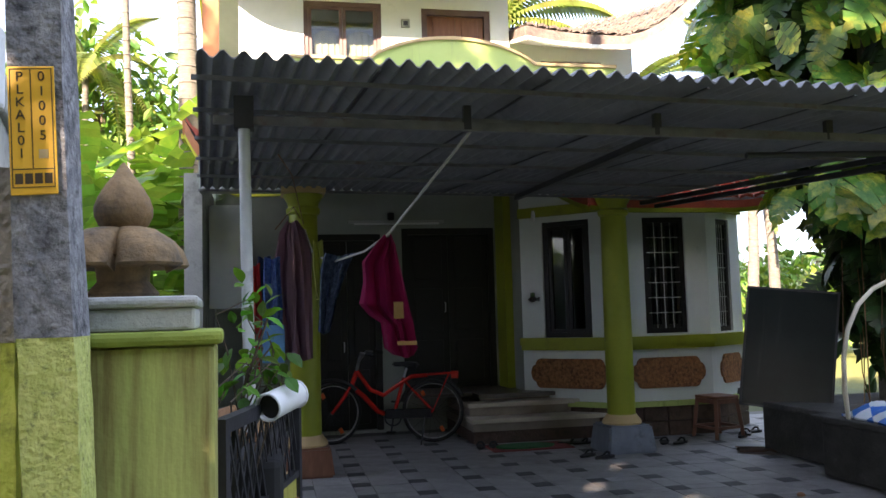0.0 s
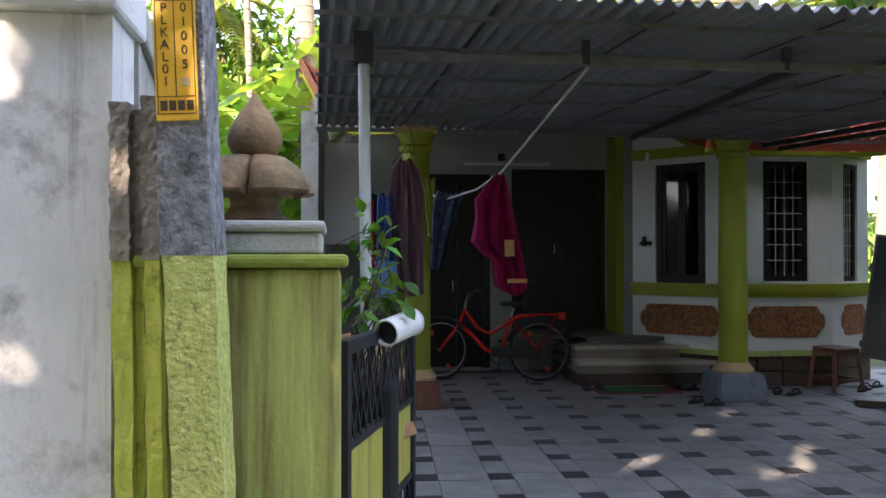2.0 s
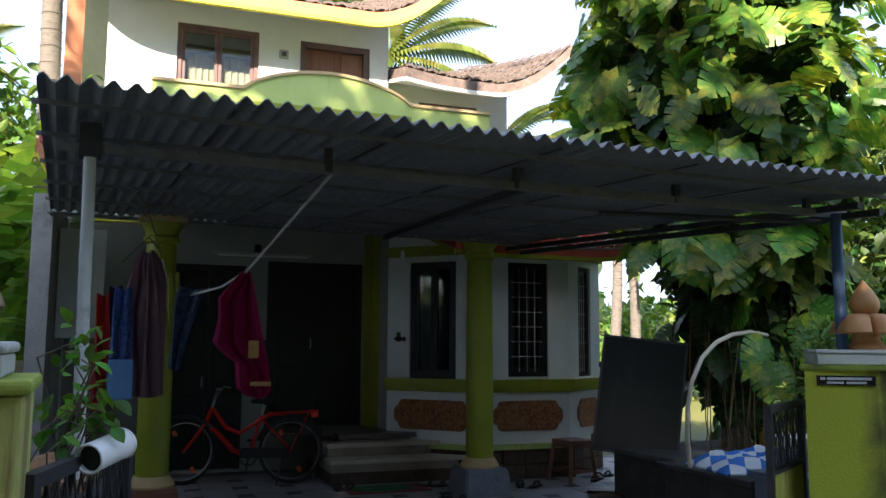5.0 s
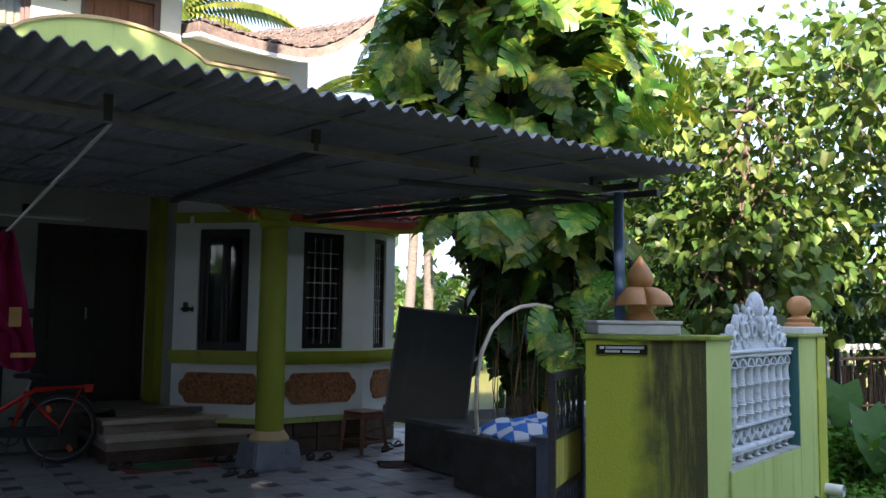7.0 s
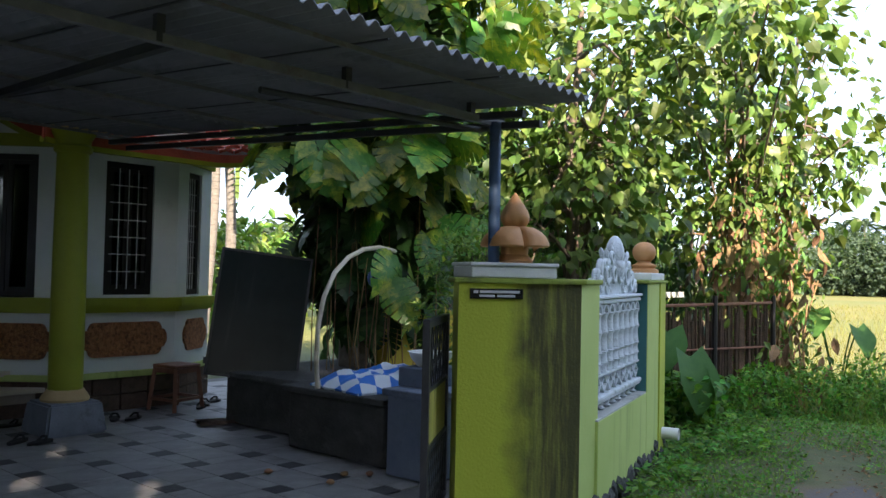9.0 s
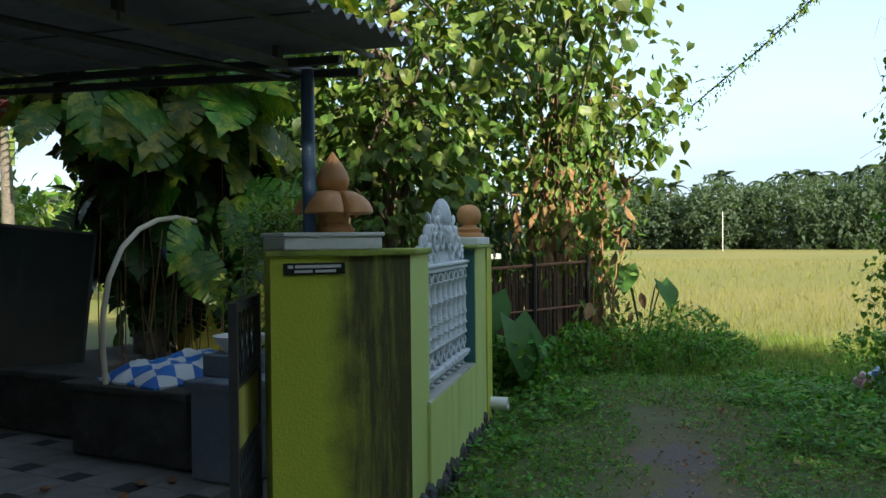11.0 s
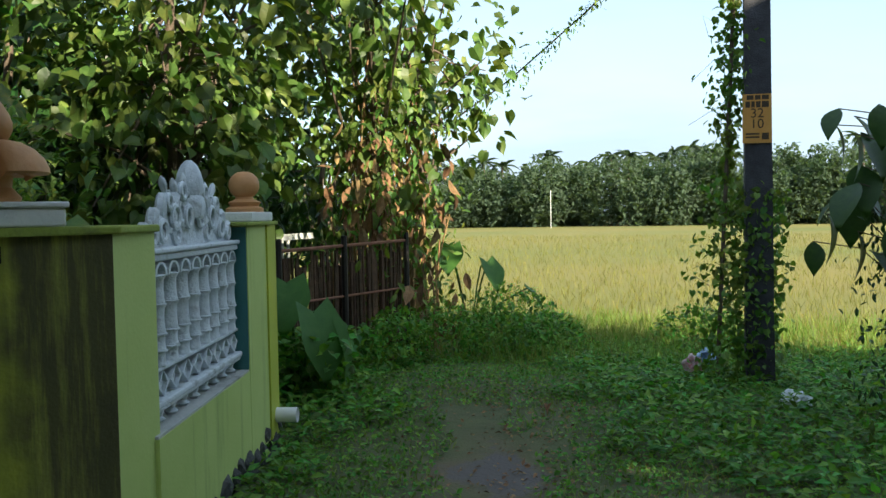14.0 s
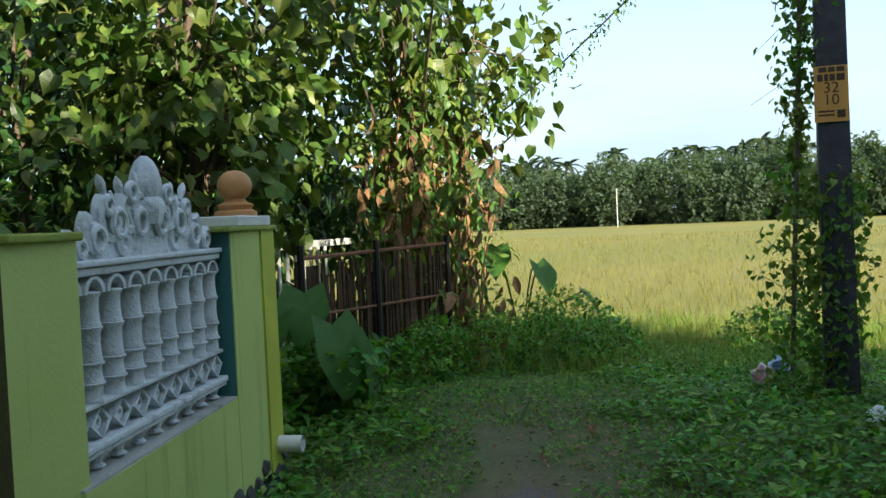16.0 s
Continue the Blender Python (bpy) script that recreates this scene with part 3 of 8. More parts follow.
    # porch roof slab carried by the columns
    single("porch_slab", box(0.35, 4.75, 7.75, 10.6, 3.06, 3.5), M["soffit"], "grey porch roof slab", "slab", **S)
    bm = box(-0.1, 4.75, 8.07, 8.32, 2.72, 3.06)
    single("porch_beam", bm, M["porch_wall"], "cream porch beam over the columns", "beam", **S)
    single("bay_slab", prism([(3.6, 10.6), Q0, Q1, Q2, Q3, (6.38, 10.8), (3.6, 10.8)], 3.0, 3.12), M["soffit"], "flat slab over the bay", "slab", **S)
    return w1, w2, w3


W1, W2, W3 = walls()


def run(z0, z1, out, mat, name, label, pts=(Q0, Q1, Q2, Q3)):
    """A moulding that follows the bay's faces."""
    bm = bmesh.new()
    off = []
    n = len(pts)
    for i, p in enumerate(pts):
        d1 = (Vector(pts[i]) - Vector(pts[i - 1])).normalized() if i else (Vector(pts[1]) - Vector(pts[0])).normalized()
        d2 = (Vector(pts[i + 1]) - Vector(pts[i])).normalized() if i < n - 1 else d1
        nm = (Vector((d1.y, -d1.x)) + Vector((d2.y, -d2.x))).normalized()
        off.append(Vector(p) + nm * out / max(0.5, nm.dot(Vector((d1.y, -d1.x)))))
    for i in range(n - 1):
        prism([pts[i], off[i], off[i + 1], pts[i + 1]], z0, z1, 0, bm)
    return single(name, bm, mat, label, "trim", kind="structure")


run(1.00, 1.06, 0.05, M["olive"], "bay_band", "olive green moulding round the bay")
run(1.06, 1.15, 0.085, M["olive"], "bay_band", "olive green sill course round the bay")
run(0.34, 0.40, 0.05, M["lime_pale"], "bay_base_band", "pale green base band round the bay")
run(2.62, 2.74, 0.05, M["olive"], "bay_head_band", "olive green head band round the bay")


def pebble_panel(p, q, x0, x1, z0, z1):
    """Raised pebble-dash panel with notched round ends."""
    m, _ = facet(p, q)
    out = []
    for sx, xe in ((1, x1), (-1, x0)):
        pts = []
        for k in range(7):
            a = math.pi / 2 * k / 6
            pts.append((xe - sx * (0.10 - 0.07 * math.sin(a)) - sx * 0.03, z0 + 0.02 + 0.09 * (1 - math.cos(a))))
        for k in range(9):
            a = -math.pi / 2 + math.pi * k / 8
            pts.append((xe - sx * 0.06 + sx * 0.06 * math.cos(a), (z0 + z1) / 2 + 0.10 * math.sin(a)))
        for k in range(7):
            a = math.pi / 2 * (1 - k / 6)
            pts.append((xe - sx * (0.10 - 0.07 * math.sin(a)) - sx * 0.03, z1 - 0.02 - 0.09 * (1 - math.cos(a))))
        out.append(pts)
    loop = out[0] + out[1][::-1]
    bm = slab([(x, 0.0, z) for x, z in loop], (0, -0.025, 0))
    return single("pebble_panel", bm, M["brick_panel"], "rust brown pebble-dash panel set in the bay wall", "panel", "bay panels", m=m)


pebble_panel(Q0, Q1, 0.11, 1.12, 0.53, 0.92)
pebble_panel(Q1, Q2, 0.18, 1.10, 0.53, 0.92)
pebble_panel(Q2, Q3, 0.20, 0.80, 0.53, 0.92)


def laterite_base():
    base = tagged(new("bay_base"), "dark laterite block base under the bay", "base", kind="structure")
    core = bmesh.new()
    prism([(3.62, 10.5), (3.64, 9.83), (4.47, 9.0), (5.63, 9.0), (6.33, 9.48), (6.33, 10.5)], -0.1, 0.345, 0, core)
    part("core", core, M["grout"], base)
    for p, q in ((Q0, Q1), (Q1, Q2), (Q2, Q3)):
        m, l = facet(p, q)
        n = max(2, round(l / 0.34))
        for row in range(2):
            for i in range(n):
                a, b = l * i / n + 0.006, l * (i + 1) / n - 0.006
                part("block", box(a, b, -0.02 - 0.01 * random.random(), 0.07, row * 0.17 + 0.004, row * 0.17 + 0.163, 0.008), M["laterite"], base, m=m)


laterite_base()


def window(p, q, hole, name, label, mat, grille=True, leaves=2, curtain=False):
    m, _ = facet(p, q)
    a, b, c, d = hole
    ob = thing(name, label, "window", m=m @ Matrix.Translation((0, 0.03, 0)), kind="structure")
    f = 0.06
    bm = box(a, a + f, 0, 0.09, c, d)
    box(b - f, b, 0, 0.09, c, d, 0, bm)
    box(a + f, b - f, 0, 0.09, d - f, d, 0, bm)
    box(a + f, b - f, 0, 0.09, c, c + f, 0, bm)
    part("window_frame", bm, mat, ob)
    n = leaves
    w = (b - a - 2 * f) / n
    for i in range(n):
        x0, x1 = a + f + w * i + 0.004, a + f + w * (i + 1) - 0.004
        s = 0.04
        bm = box(x0, x0 + s, 0.02, 0.06, c + f, d - f)
        box(x1 - s, x1, 0.02, 0.06, c + f, d - f, 0, bm)
        box(x0 + s, x1 - s, 0.02, 0.06, c + f, c + f + s, 0, bm)
        box(x0 + s, x1 - s, 0.02, 0.06, d - f - s, d - f, 0, bm)
        sash = part("sash", bm, mat, ob)
        pane = part("pane", box(x0 + s, x1 - s, 0.036, 0.041, c + f + s, d - f - s), M["glass"], sash)
        pane.visible_shadow = False
    if grille:
        bm = bmesh.new()
        for i in range(1, 4):
            x = a + f + (b - a - 2 * f) * i / 4
            tube([(x, 0.010, c + f), (x, 0.010, d - f)], 0.005, 6, bm)
        for i in range(1, 7):
            z = c + f + (d - c - 2 * f) * i / 7
            tube([(a + f, 0.012, z), (b - f, 0.012, z)], 0.005, 6, bm)
        part("grille", bm, M["post_white"], ob, "thin pale window bars")
    if curtain:
        bm = bmesh.new()
        for i in range(n):
            x0 = a + f + w * i + 0.03
            k = 14
            pts = [(x0 + (w - 0.06) * j / k, 0.11 + 0.012 * math.sin(j * 2.2), 0) for j in range(k + 1)]
            top = d - 0.45
            for u, v in zip(pts, pts[1:]):
                zt = top + 0.1 * math.sin(math.pi * pts.index(u) / k)
                bm.faces.new([bm.verts.new((u[0], u[1], c + f)), bm.verts.new((v[0], v[1], c + f)), bm.verts.new((v[0], v[1], zt)), bm.verts.new((u[0], u[1], zt))])
        part("curtain", bm, M["curtain"], ob, "cream half curtain")
    return ob


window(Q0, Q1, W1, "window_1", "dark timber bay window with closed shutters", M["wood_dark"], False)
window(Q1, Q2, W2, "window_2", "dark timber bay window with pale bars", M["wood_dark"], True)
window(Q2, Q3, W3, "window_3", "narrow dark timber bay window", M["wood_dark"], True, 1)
window((0.2, 10.6), (3.79, 10.6), (0.82, 1.84, 4.1, 5.61), "window_5", "brown framed upper window with cream curtains", M["wood_up"], False, 2, True)
window((3.79, 10.9), (5.72, 10.9), (0.55, 1.45, 4.55, 5.0), "window_6", "low brown strip window of the wing", M["wood_up"], False, 2)


def door(p, q, hole, name, label, mat, leafmat):
    m, _ = facet(p, q)
    a, b, c, d = hole
    ob = thing(name, label, "door", m=m @ Matrix.Translation((0, 0.04, 0)), kind="structure")
    f = 0.08
    bm = box(a, a + f, -0.02, 0.1, c, d)
    box(b - f, b, -0.02, 0.1, c, d, 0, bm)
    box(a + f, b - f, -0.02, 0.1, d - f, d, 0, bm)
    part("door_frame", bm, mat, ob)
    w = (b - a - 2 * f) / 2
    for i in range(2):
        x0, x1 = a + f + w * i + 0.003, a + f + w * (i + 1) - 0.003
        leaf = part("door_leaf", box(x0, x1, 0.03, 0.07, c + 0.01, d - f - 0.004), leafmat, ob)
        h = (d - c - f) / 3
        for k in range(3):
            part("panel", box(x0 + 0.08, x1 - 0.08, 0.012, 0.03, c + 0.08 + h * k, c + h * (k + 1) - 0.04, 0.008), leafmat, leaf)
    part("handle", tube([(a + f + w - 0.05, 0.03, c + 1.0), (a + f + w - 0.05, -0.01, c + 1.0), (a + f + w - 0.05, -0.01, c + 1.12), (a + f + w - 0.05, 0.03, c + 1.12)], 0.008, 6), M["chrome"], ob, "small metal handle")
    return ob


door((-0.1, 10.6), (3.6, 10.6), (2.34, 3.58, 0.5, 2.6), "door_1", "near-black double front door, porch shade put into its colour", M["wood_dark"], M["wood_dark"])
door((-0.1, 10.6), (3.6, 10.6), (1.19, 2.06, 0.02, 2.53), "door_3", "near-black double side door, deep shade put into its colour", M["wood_dark"], M["wood_dark"])
door((0.2, 10.6), (3.79, 10.6), (2.38, 3.33, 3.55, 5.57), "door_2", "brown timber balcony door", M["wood_up"], M["wood_brown"])

# entrance pilaster
single("pilaster", box(3.50, 3.598, 10.18, 10.6, 0.5, 3.06), M["olive"], "olive green pilaster beside the entrance", "pilaster", kind="structure")


def steps():
    # dark base stands in for the shadow under the lowest step
    single("step_base", box(2.78, 4.36, 9.12, 10.58, 0.001, 0.138), M["laterite"], "dark base under the entrance steps, standing in for shadow", "step", kind="structure")
    for x0, y, x1, z0, z1 in ((2.74, 9.05, 4.36, 0.14, 0.285), (2.76, 9.30, 4.10, 0.287, 0.435), (2.94, 9.52, 3.88, 0.437, 0.515)):
        ob = thing("step", "cream stone entrance step", "step", "entrance steps", kind="structure")
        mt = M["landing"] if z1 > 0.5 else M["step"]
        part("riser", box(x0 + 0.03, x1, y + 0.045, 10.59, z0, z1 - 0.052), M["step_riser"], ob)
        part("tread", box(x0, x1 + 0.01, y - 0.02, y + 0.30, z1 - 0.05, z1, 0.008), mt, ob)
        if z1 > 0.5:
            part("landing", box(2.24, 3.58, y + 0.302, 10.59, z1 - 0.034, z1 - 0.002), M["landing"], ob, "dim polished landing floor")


steps()


def porch_column(x, y, plinth, top, pl_h, half):
    ob = thing("porch_column", "tall olive green porch column on a grey-blue plinth", "column", "porch columns", m=pose(x, y, 0))
    bm = bmesh.new()
    h0, h1 = half, half * 0.86
    lo = [bm.verts.new((sx * h0, sy * h0, 0)) for sx, sy in ((-1, -1), (1, -1), (1, 1), (-1, 1))]
    hi = [bm.verts.new((sx * h1, sy * h1, pl_h)) for sx, sy in ((-1, -1), (1, -1), (1, 1), (-1, 1))]
    fs = [bm.faces.new(lo[::-1]), bm.faces.new(hi)] + [bm.faces.new((lo[i], lo[(i + 1) % 4], hi[(i + 1) % 4], hi[i])) for i in range(4)]
    bmesh.ops.bevel(bm, geom=list(bm.edges), offset=0.02, segments=2, affect="EDGES")
    part("plinth", bm, plinth, ob)
    part("foot", lathe([(0.20, pl_h), (0.205, pl_h + 0.02), (0.19, pl_h + 0.05), (0.165, pl_h + 0.08), (0.155, pl_h + 0.10)], 28), M["tan_trim"], ob, "ochre moulded foot", True)
    part("shaft", lathe([(0.145, pl_h + 0.10), (0.145, 1.2), (0.135, top - 0.26)], 28), M["olive"], ob, "", True)
    part("capital", lathe([(0.135, top - 0.26), (0.16, top - 0.24), (0.165, top - 0.20), (0.145, top - 0.18), (0.15, top - 0.14), (0.19, top - 0.08), (0.19, top - 0.06)], 28), M["olive"], ob, "", True)
    part("abacus", box(-0.21, 0.21, -0.21, 0.21, top - 0.06, top, 0.01), M["tan_trim"], ob)
    return ob


porch_column(4.16, 8.2, M["plinth_blue"], 2.72, 0.28, 0.27)
porch_column(0.88, 8.0, M["wood_brown"], 2.72, 0.27, 0.25)


# ---- balcony parapet with an arched middle ----
def parapet():
    ob = thing("balcony_parapet", "mint green balcony parapet with an arched middle and tan coping", "parapet", kind="structure")
    x0, xa, xb, x1, y = 0.73, 1.68, 3.61, 4.62, 9.0
    zt = 4.33

    def top(x):
        if xa < x < xb:
            u = (x - xa) / (xb - xa)
            return zt + 0.27 * (1 - (2 * u - 1) ** 2) ** 0.8
        return zt
    xs = [x0, xa] + [xa + (xb - xa) * k / 20 for k in range(1, 20)] + [xb, x1]
    bm = bmesh.new()
    slab([(x0, y, 3.5), (x1, y, 3.5)] + [(x, y, top(x)) for x in xs[::-1]], (0, 0.14, 0), bm)
    part("wall", bm, M["parapet"], ob)
    cp = bmesh.new()
    for a, b in zip(xs, xs[1:]):
        slab([(a, y - 0.03, top(a)), (b, y - 0.03, top(b)), (b, y - 0.03, top(b) + 0.035), (a, y - 0.03, top(a) + 0.035)], (0, 0.2, 0), cp)
    part("coping", cp, M["tan_trim"], ob)
    part("band", box(xa, xb, y - 0.05, y, 4.12, 4.20), M["olive"], ob)
    part("band", box(xa, xb, y - 0.035, y, 3.95, 4.12), M["tan_trim"], ob)
    bm = bmesh.new()
    for i in range(13):
        c = xa + (xb - xa) * (i + 0.5) / 13
        torus(0.055, 0.014, 16, 6, bm, Matrix.Translation((c, y - 0.02, 3.86)) @ Matrix.Rotation(math.pi / 2, 4, "X"))
    part("fretwork", bm, M["cement_white"], ob, "white pierced rings under the band")
    for x in (x0, x1 - 0.14):
        part("side_wall", box(x, x + 0.14, y + 0.14, 10.6, 3.5, zt), M["parapet"], ob)
    single("balcony_floor", box(x0, x1, y, 10.6, 3.502, 3.56), M["cement"], "bare cement balcony floor", "floor", kind="structure")


parapet()


# ---- roofs with upswept corners ----
def swept_roof(name, label, x0, x1, y0, y1, z0, z1, rl, rr, thick, tile, fascia, line, reach=1.1):
    ob = thing(name, label, "roof", kind="structure")
    nu, nv = 40, 10

    def p(u, v, dz=0.0):
        x = x0 + (x1 - x0) * u
        c = rr * max(0, 1 - (x1 - x) / reach) ** 2 + rl * max(0, 1 - (x - x0) / reach) ** 2
        out = 0.25 * (max(0, 1 - (x1 - x) / reach) ** 2 + max(0, 1 - (x - x0) / reach) ** 2) * (1 - v)
        return Vector((x, y0 - out + (y1 - y0) * v, z0 + (z1 - z0) * v ** 1.15 + c * (1 - 0.6 * v) + dz))
    bm = bmesh.new()
    g = [[[bm.verts.new(p(i / nu, j / nv, dz)) for i in range(nu + 1)] for j in range(nv + 1)] for dz in (0, thick)]
    for j in range(nv):
        for i in range(nu):
            bm.faces.new((g[0][j][i], g[0][j + 1][i], g[0][j + 1][i + 1], g[0][j][i + 1]))
            bm.faces.new((g[1][j][i], g[1][j][i + 1], g[1][j + 1][i + 1], g[1][j + 1][i]))
    for j in range(nv):
        for i in (0, nu):
            bm.faces.new((g[0][j][i], g[0][j + 1][i], g[1][j + 1][i], g[1][j][i]))
    for i in range(nu):
        for j in (0, nv):
            bm.faces.new((g[0][j][i], g[0][j][i + 1], g[1][j][i + 1], g[1][j][i]))
    part("soffit", bm, M["soffit"], ob)
    # fascia boards along the eave and up the ends
    for nm, a, b, o, mt in (("fascia", 0.0, thick + 0.01, 0.02, fascia), ("fascia_line", -0.035, 0.012, 0.035, line)):
        bm = bmesh.new()
        for i in range(nu):
            q0, q1 = p(i / nu, 0), p((i + 1) / nu, 0)
            slab([q0 + Vector((0, -o, a)), q1 + Vector((0, -o, a)), q1 + Vector((0, -o, b)), q0 + Vector((0, -o, b))], (0, o + 0.03, 0), bm)
        for k, sx in ((nu, 1), (0, -1)):
            for j in range(nv):
                q0, q1 = p(k / nu, j / nv), p(k / nu, (j + 1) / nv)
                slab([q0 + Vector((0, 0, a)), q1 + Vector((0, 0, a)), q1 + Vector((0, 0, b)), q0 + Vector((0, 0, b))], (sx * o, 0, 0), bm)
        part(nm, bm, mt, ob)
    # rows of clay tiles
    bm = bmesh.new()
    rows, cols = 14, int((x1 - x0) / 0.17)
    for j in range(rows):
        for i in range(cols):
            u0, u1 = (i + 0.04) / cols, (i + 0.96) / cols
            v0, v1 = j / rows, min(1, (j + 1.12) / rows)
            dz = 0.02 * random.random()
            a, b, c, d = p(u0, v0, thick + 0.055 + dz), p(u1, v0, thick + 0.055 + dz), p(u1, v1, thick + 0.02), p(u0, v1, thick + 0.02)
            mid0, mid1 = (a + b) / 2 + Vector((0, 0, 0.025)), (c + d) / 2 + Vector((0, 0, 0.02))
            va, vb, vc, vd, m0, m1 = [bm.verts.new(q) for q in (a, b, c, d, mid0, mid1)]
            bm.faces.new((va, m0, m1, vd)), bm.faces.new((m0, vb, vc, m1))
            e = [bm.verts.new(q - Vector((0, 0, 0.035))) for q in (a, mid0, b)]
            bm.faces.new((e[0], e[1], m0, va)), bm.faces.new((e[1], e[2], vb, m0))
    tagged(part("tiles", bm, tile, ob), kind="stuff")
    return ob


swept_roof("main_roof", "upper tiled roof with upswept eaves and a yellow line", -0.55, 4.42, 9.85, 13.6, 5.62, 7.2, 0.55, 0.6, 0.15, M["roof_tile"], M["fascia_orange"], M["fascia_yellow"])
swept_roof("main_roof_back", "rear slope of the upper tiled roof", -0.55, 4.42, 17.2, 13.62, 5.62, 7.2, 0.3, 0.3, 0.15, M["roof_tile"], M["fascia_orange"], M["fascia_yellow"])
swept_roof("wing_roof", "lower tiled wing roof with an upswept corner", 3.85, 6.32, 10.25, 14.0, 5.02, 6.3, 0.0, 0.62, 0.14, M["roof_tile"], M["roof_tile"], M["cement_white"])
swept_roof("bay_roof", "small red tiled roof over the bay with an olive edge", 3.9, 6.5, 8.45, 10.9, 2.57, 3.5, 0.0, 0.14, 0.09, M["roof_red"], M["roof_red"], M["olive"], 0.8)
swept_roof("side_roof", "low red tiled side roof with a yellow edge", -0.26, 0.9, 8.7, 10.5, 2.78, 3.4, 0.55, 0.0, 0.14, M["roof_red"], M["fascia_orange"], M["fascia_yellow"], 0.55)
single("corner_trim", box(-0.12, 0.05, 8.9, 9.0, 2.95, 5.6), M["fascia_orange"], "orange corner trim strip of the house", "trim", kind="structure")
single("side_lintel", box(-0.1, 0.35, 9.4, 9.55, 1.6, 2.75), M["white_wall"], "pale hanging lintel beside the porch", "wall", kind="structure")


# ---- corrugated canopy ----
def canopy():
    ob = thing("canopy", "dark grey corrugated sheet canopy on a steel frame", "canopy")
    F0, F1, B0, B1 = Vector((0.27, 3.466, 2.60)), Vector((4.99, 3.383, 2.479)), Vector((-0.078, 8.05, 2.735)), Vector((4.58, 8.05, 2.665))

    def at(u, v):
        return F0.lerp(F1, u).lerp(B0.lerp(B1, u), v)
    n = 6
    pitch = 0.0875
    rows = ((0.0, 0.27), (0.25, 0.66), (0.64, 1.0))
    for r, (v0, v1) in enumerate(rows):
        for i in range(n):
            bm = bmesh.new()
            w = 4.64 / n
            k = int((w + 0.07) / pitch * 6)
            jig = random.uniform(-0.0015, 0.0015)
            top, bot = [], []
            for j in range(k + 1):
                x = i * w - 0.035 + (w + 0.07) * j / k
                z = 0.019 * math.sin(2 * math.pi * x / pitch) + 0.004 * (i % 2) + 0.007 * (2 - r) + jig
                for v, lift in ((v0, 0.0), (v1, 0.0)):
                    p = at(min(max(x / 4.64, 0), 1), v) + Vector((0, 0, z + lift))
                    (top if v == v0 else bot).append((bm.verts.new(p), bm.verts.new(p + Vector((0, 0, 0.006)))))
            for j in range(k):
                bm.faces.new((top[j][0], top[j + 1][0], bot[j + 1][0], bot[j][0]))
                bm.faces.new((top[j][1], bot[j][1], bot[j + 1][1], top[j + 1][1]))
                bm.faces.new((top[j][0], top[j][1], top[j + 1][1], top[j + 1][0]))
                bm.faces.new((bot[j][0], bot[j + 1][0], bot[j + 1][1], bot[j][1]))
            for side in (0, k):
                bm.faces.new((top[side][0], bot[side][0], bot[side][1], top[side][1]))
            part("sheet", bm, M["sheet"], ob, smooth=True)
    # purlins under the sheets
    for v in (0.05, 0.20, 0.38, 0.56, 0.76, 0.975):
        part("purlin", bar(at(-0.005, v) - Vector((0, 0, 0.032)), at(1.0, v) - Vector((0, 0, 0.034)), 0.018, 0.022), M["steel_grey"], ob)
    # front beam hung under brackets
    part("beam", bar((0.30, 4.10, 2.475), (4.95, 3.98, 2.40), 0.038, 0.045), M["steel_grey"], ob)
    for u in (0.045, 0.29, 0.515, 0.735, 0.94):
        p = at(u, 0.14)
        part("bracket", box(p.x - 0.02, p.x + 0.02, 4.10 - 0.12 * u - 0.018, 4.10 - 0.12 * u + 0.018, 2.46 - 0.075 * u, p.z - 0.02), M["steel_dark"], ob)
    # raking ties
    part("tie", bar((2.72, 4.08, 2.44), (3.02, 7.95, 2.63), 0.05, 0.045), M["steel_dark"], ob)
    # dark bars below the laps stand in for their thin shadow lines
    for i in range(1, n):
        part("joint_strip", bar(at(i / n, 0.004) - Vector((0, 0, 0.018)), at(i / n, 0.99) - Vector((0, 0, 0.018)), 0.016, 0.006), M["steel_dark"], ob)
    for u, d in ((0.955, 0.09), (0.99, 0.12)):
        part("edge_rail", bar(at(u, 0.06) - Vector((0, 0, d)), at(u, 0.98) - Vector((0, 0, d)), 0.04), M["steel_dark"], ob)
    a = at(0.97, 0.05)
    part("edge_pipe", tube([a + Vector((-1.6, 0.5, -0.16)), a + Vector((0.0, 0.45, -0.13)), a + Vector((0.12, 0.4, -0.1)), a + Vector((0.13, 0.35, -0.03))], 0.018, 8), M["steel_dark"], ob)
    post = part("post", tube([(0.475, 4.10, 0.0), (0.448, 4.10, 2.44)], 0.029, 14), M["post_white"], ob, "whitewashed round pipe post", True)
    part("post_cap", box(0.40, 0.495, 4.05, 4.15, 2.43, 2.59), M["steel_dark"], post)
    part("post", tube([(4.875, 3.96, 0.0), (4.855, 3.96, 2.40)], 0.036, 14), M["post_blue"], ob, "blue painted round pipe post", True)


canopy()


# ---- front wall, gate piers ----
U = Vector((0.9615, 0.2747))
NIN = Vector((-0.2747, 0.9615))
GL = Vector((5.206, 3.465))


def along(s, n=0.0):
    p = GL + U * s + NIN * n
    return (p.x, p.y)


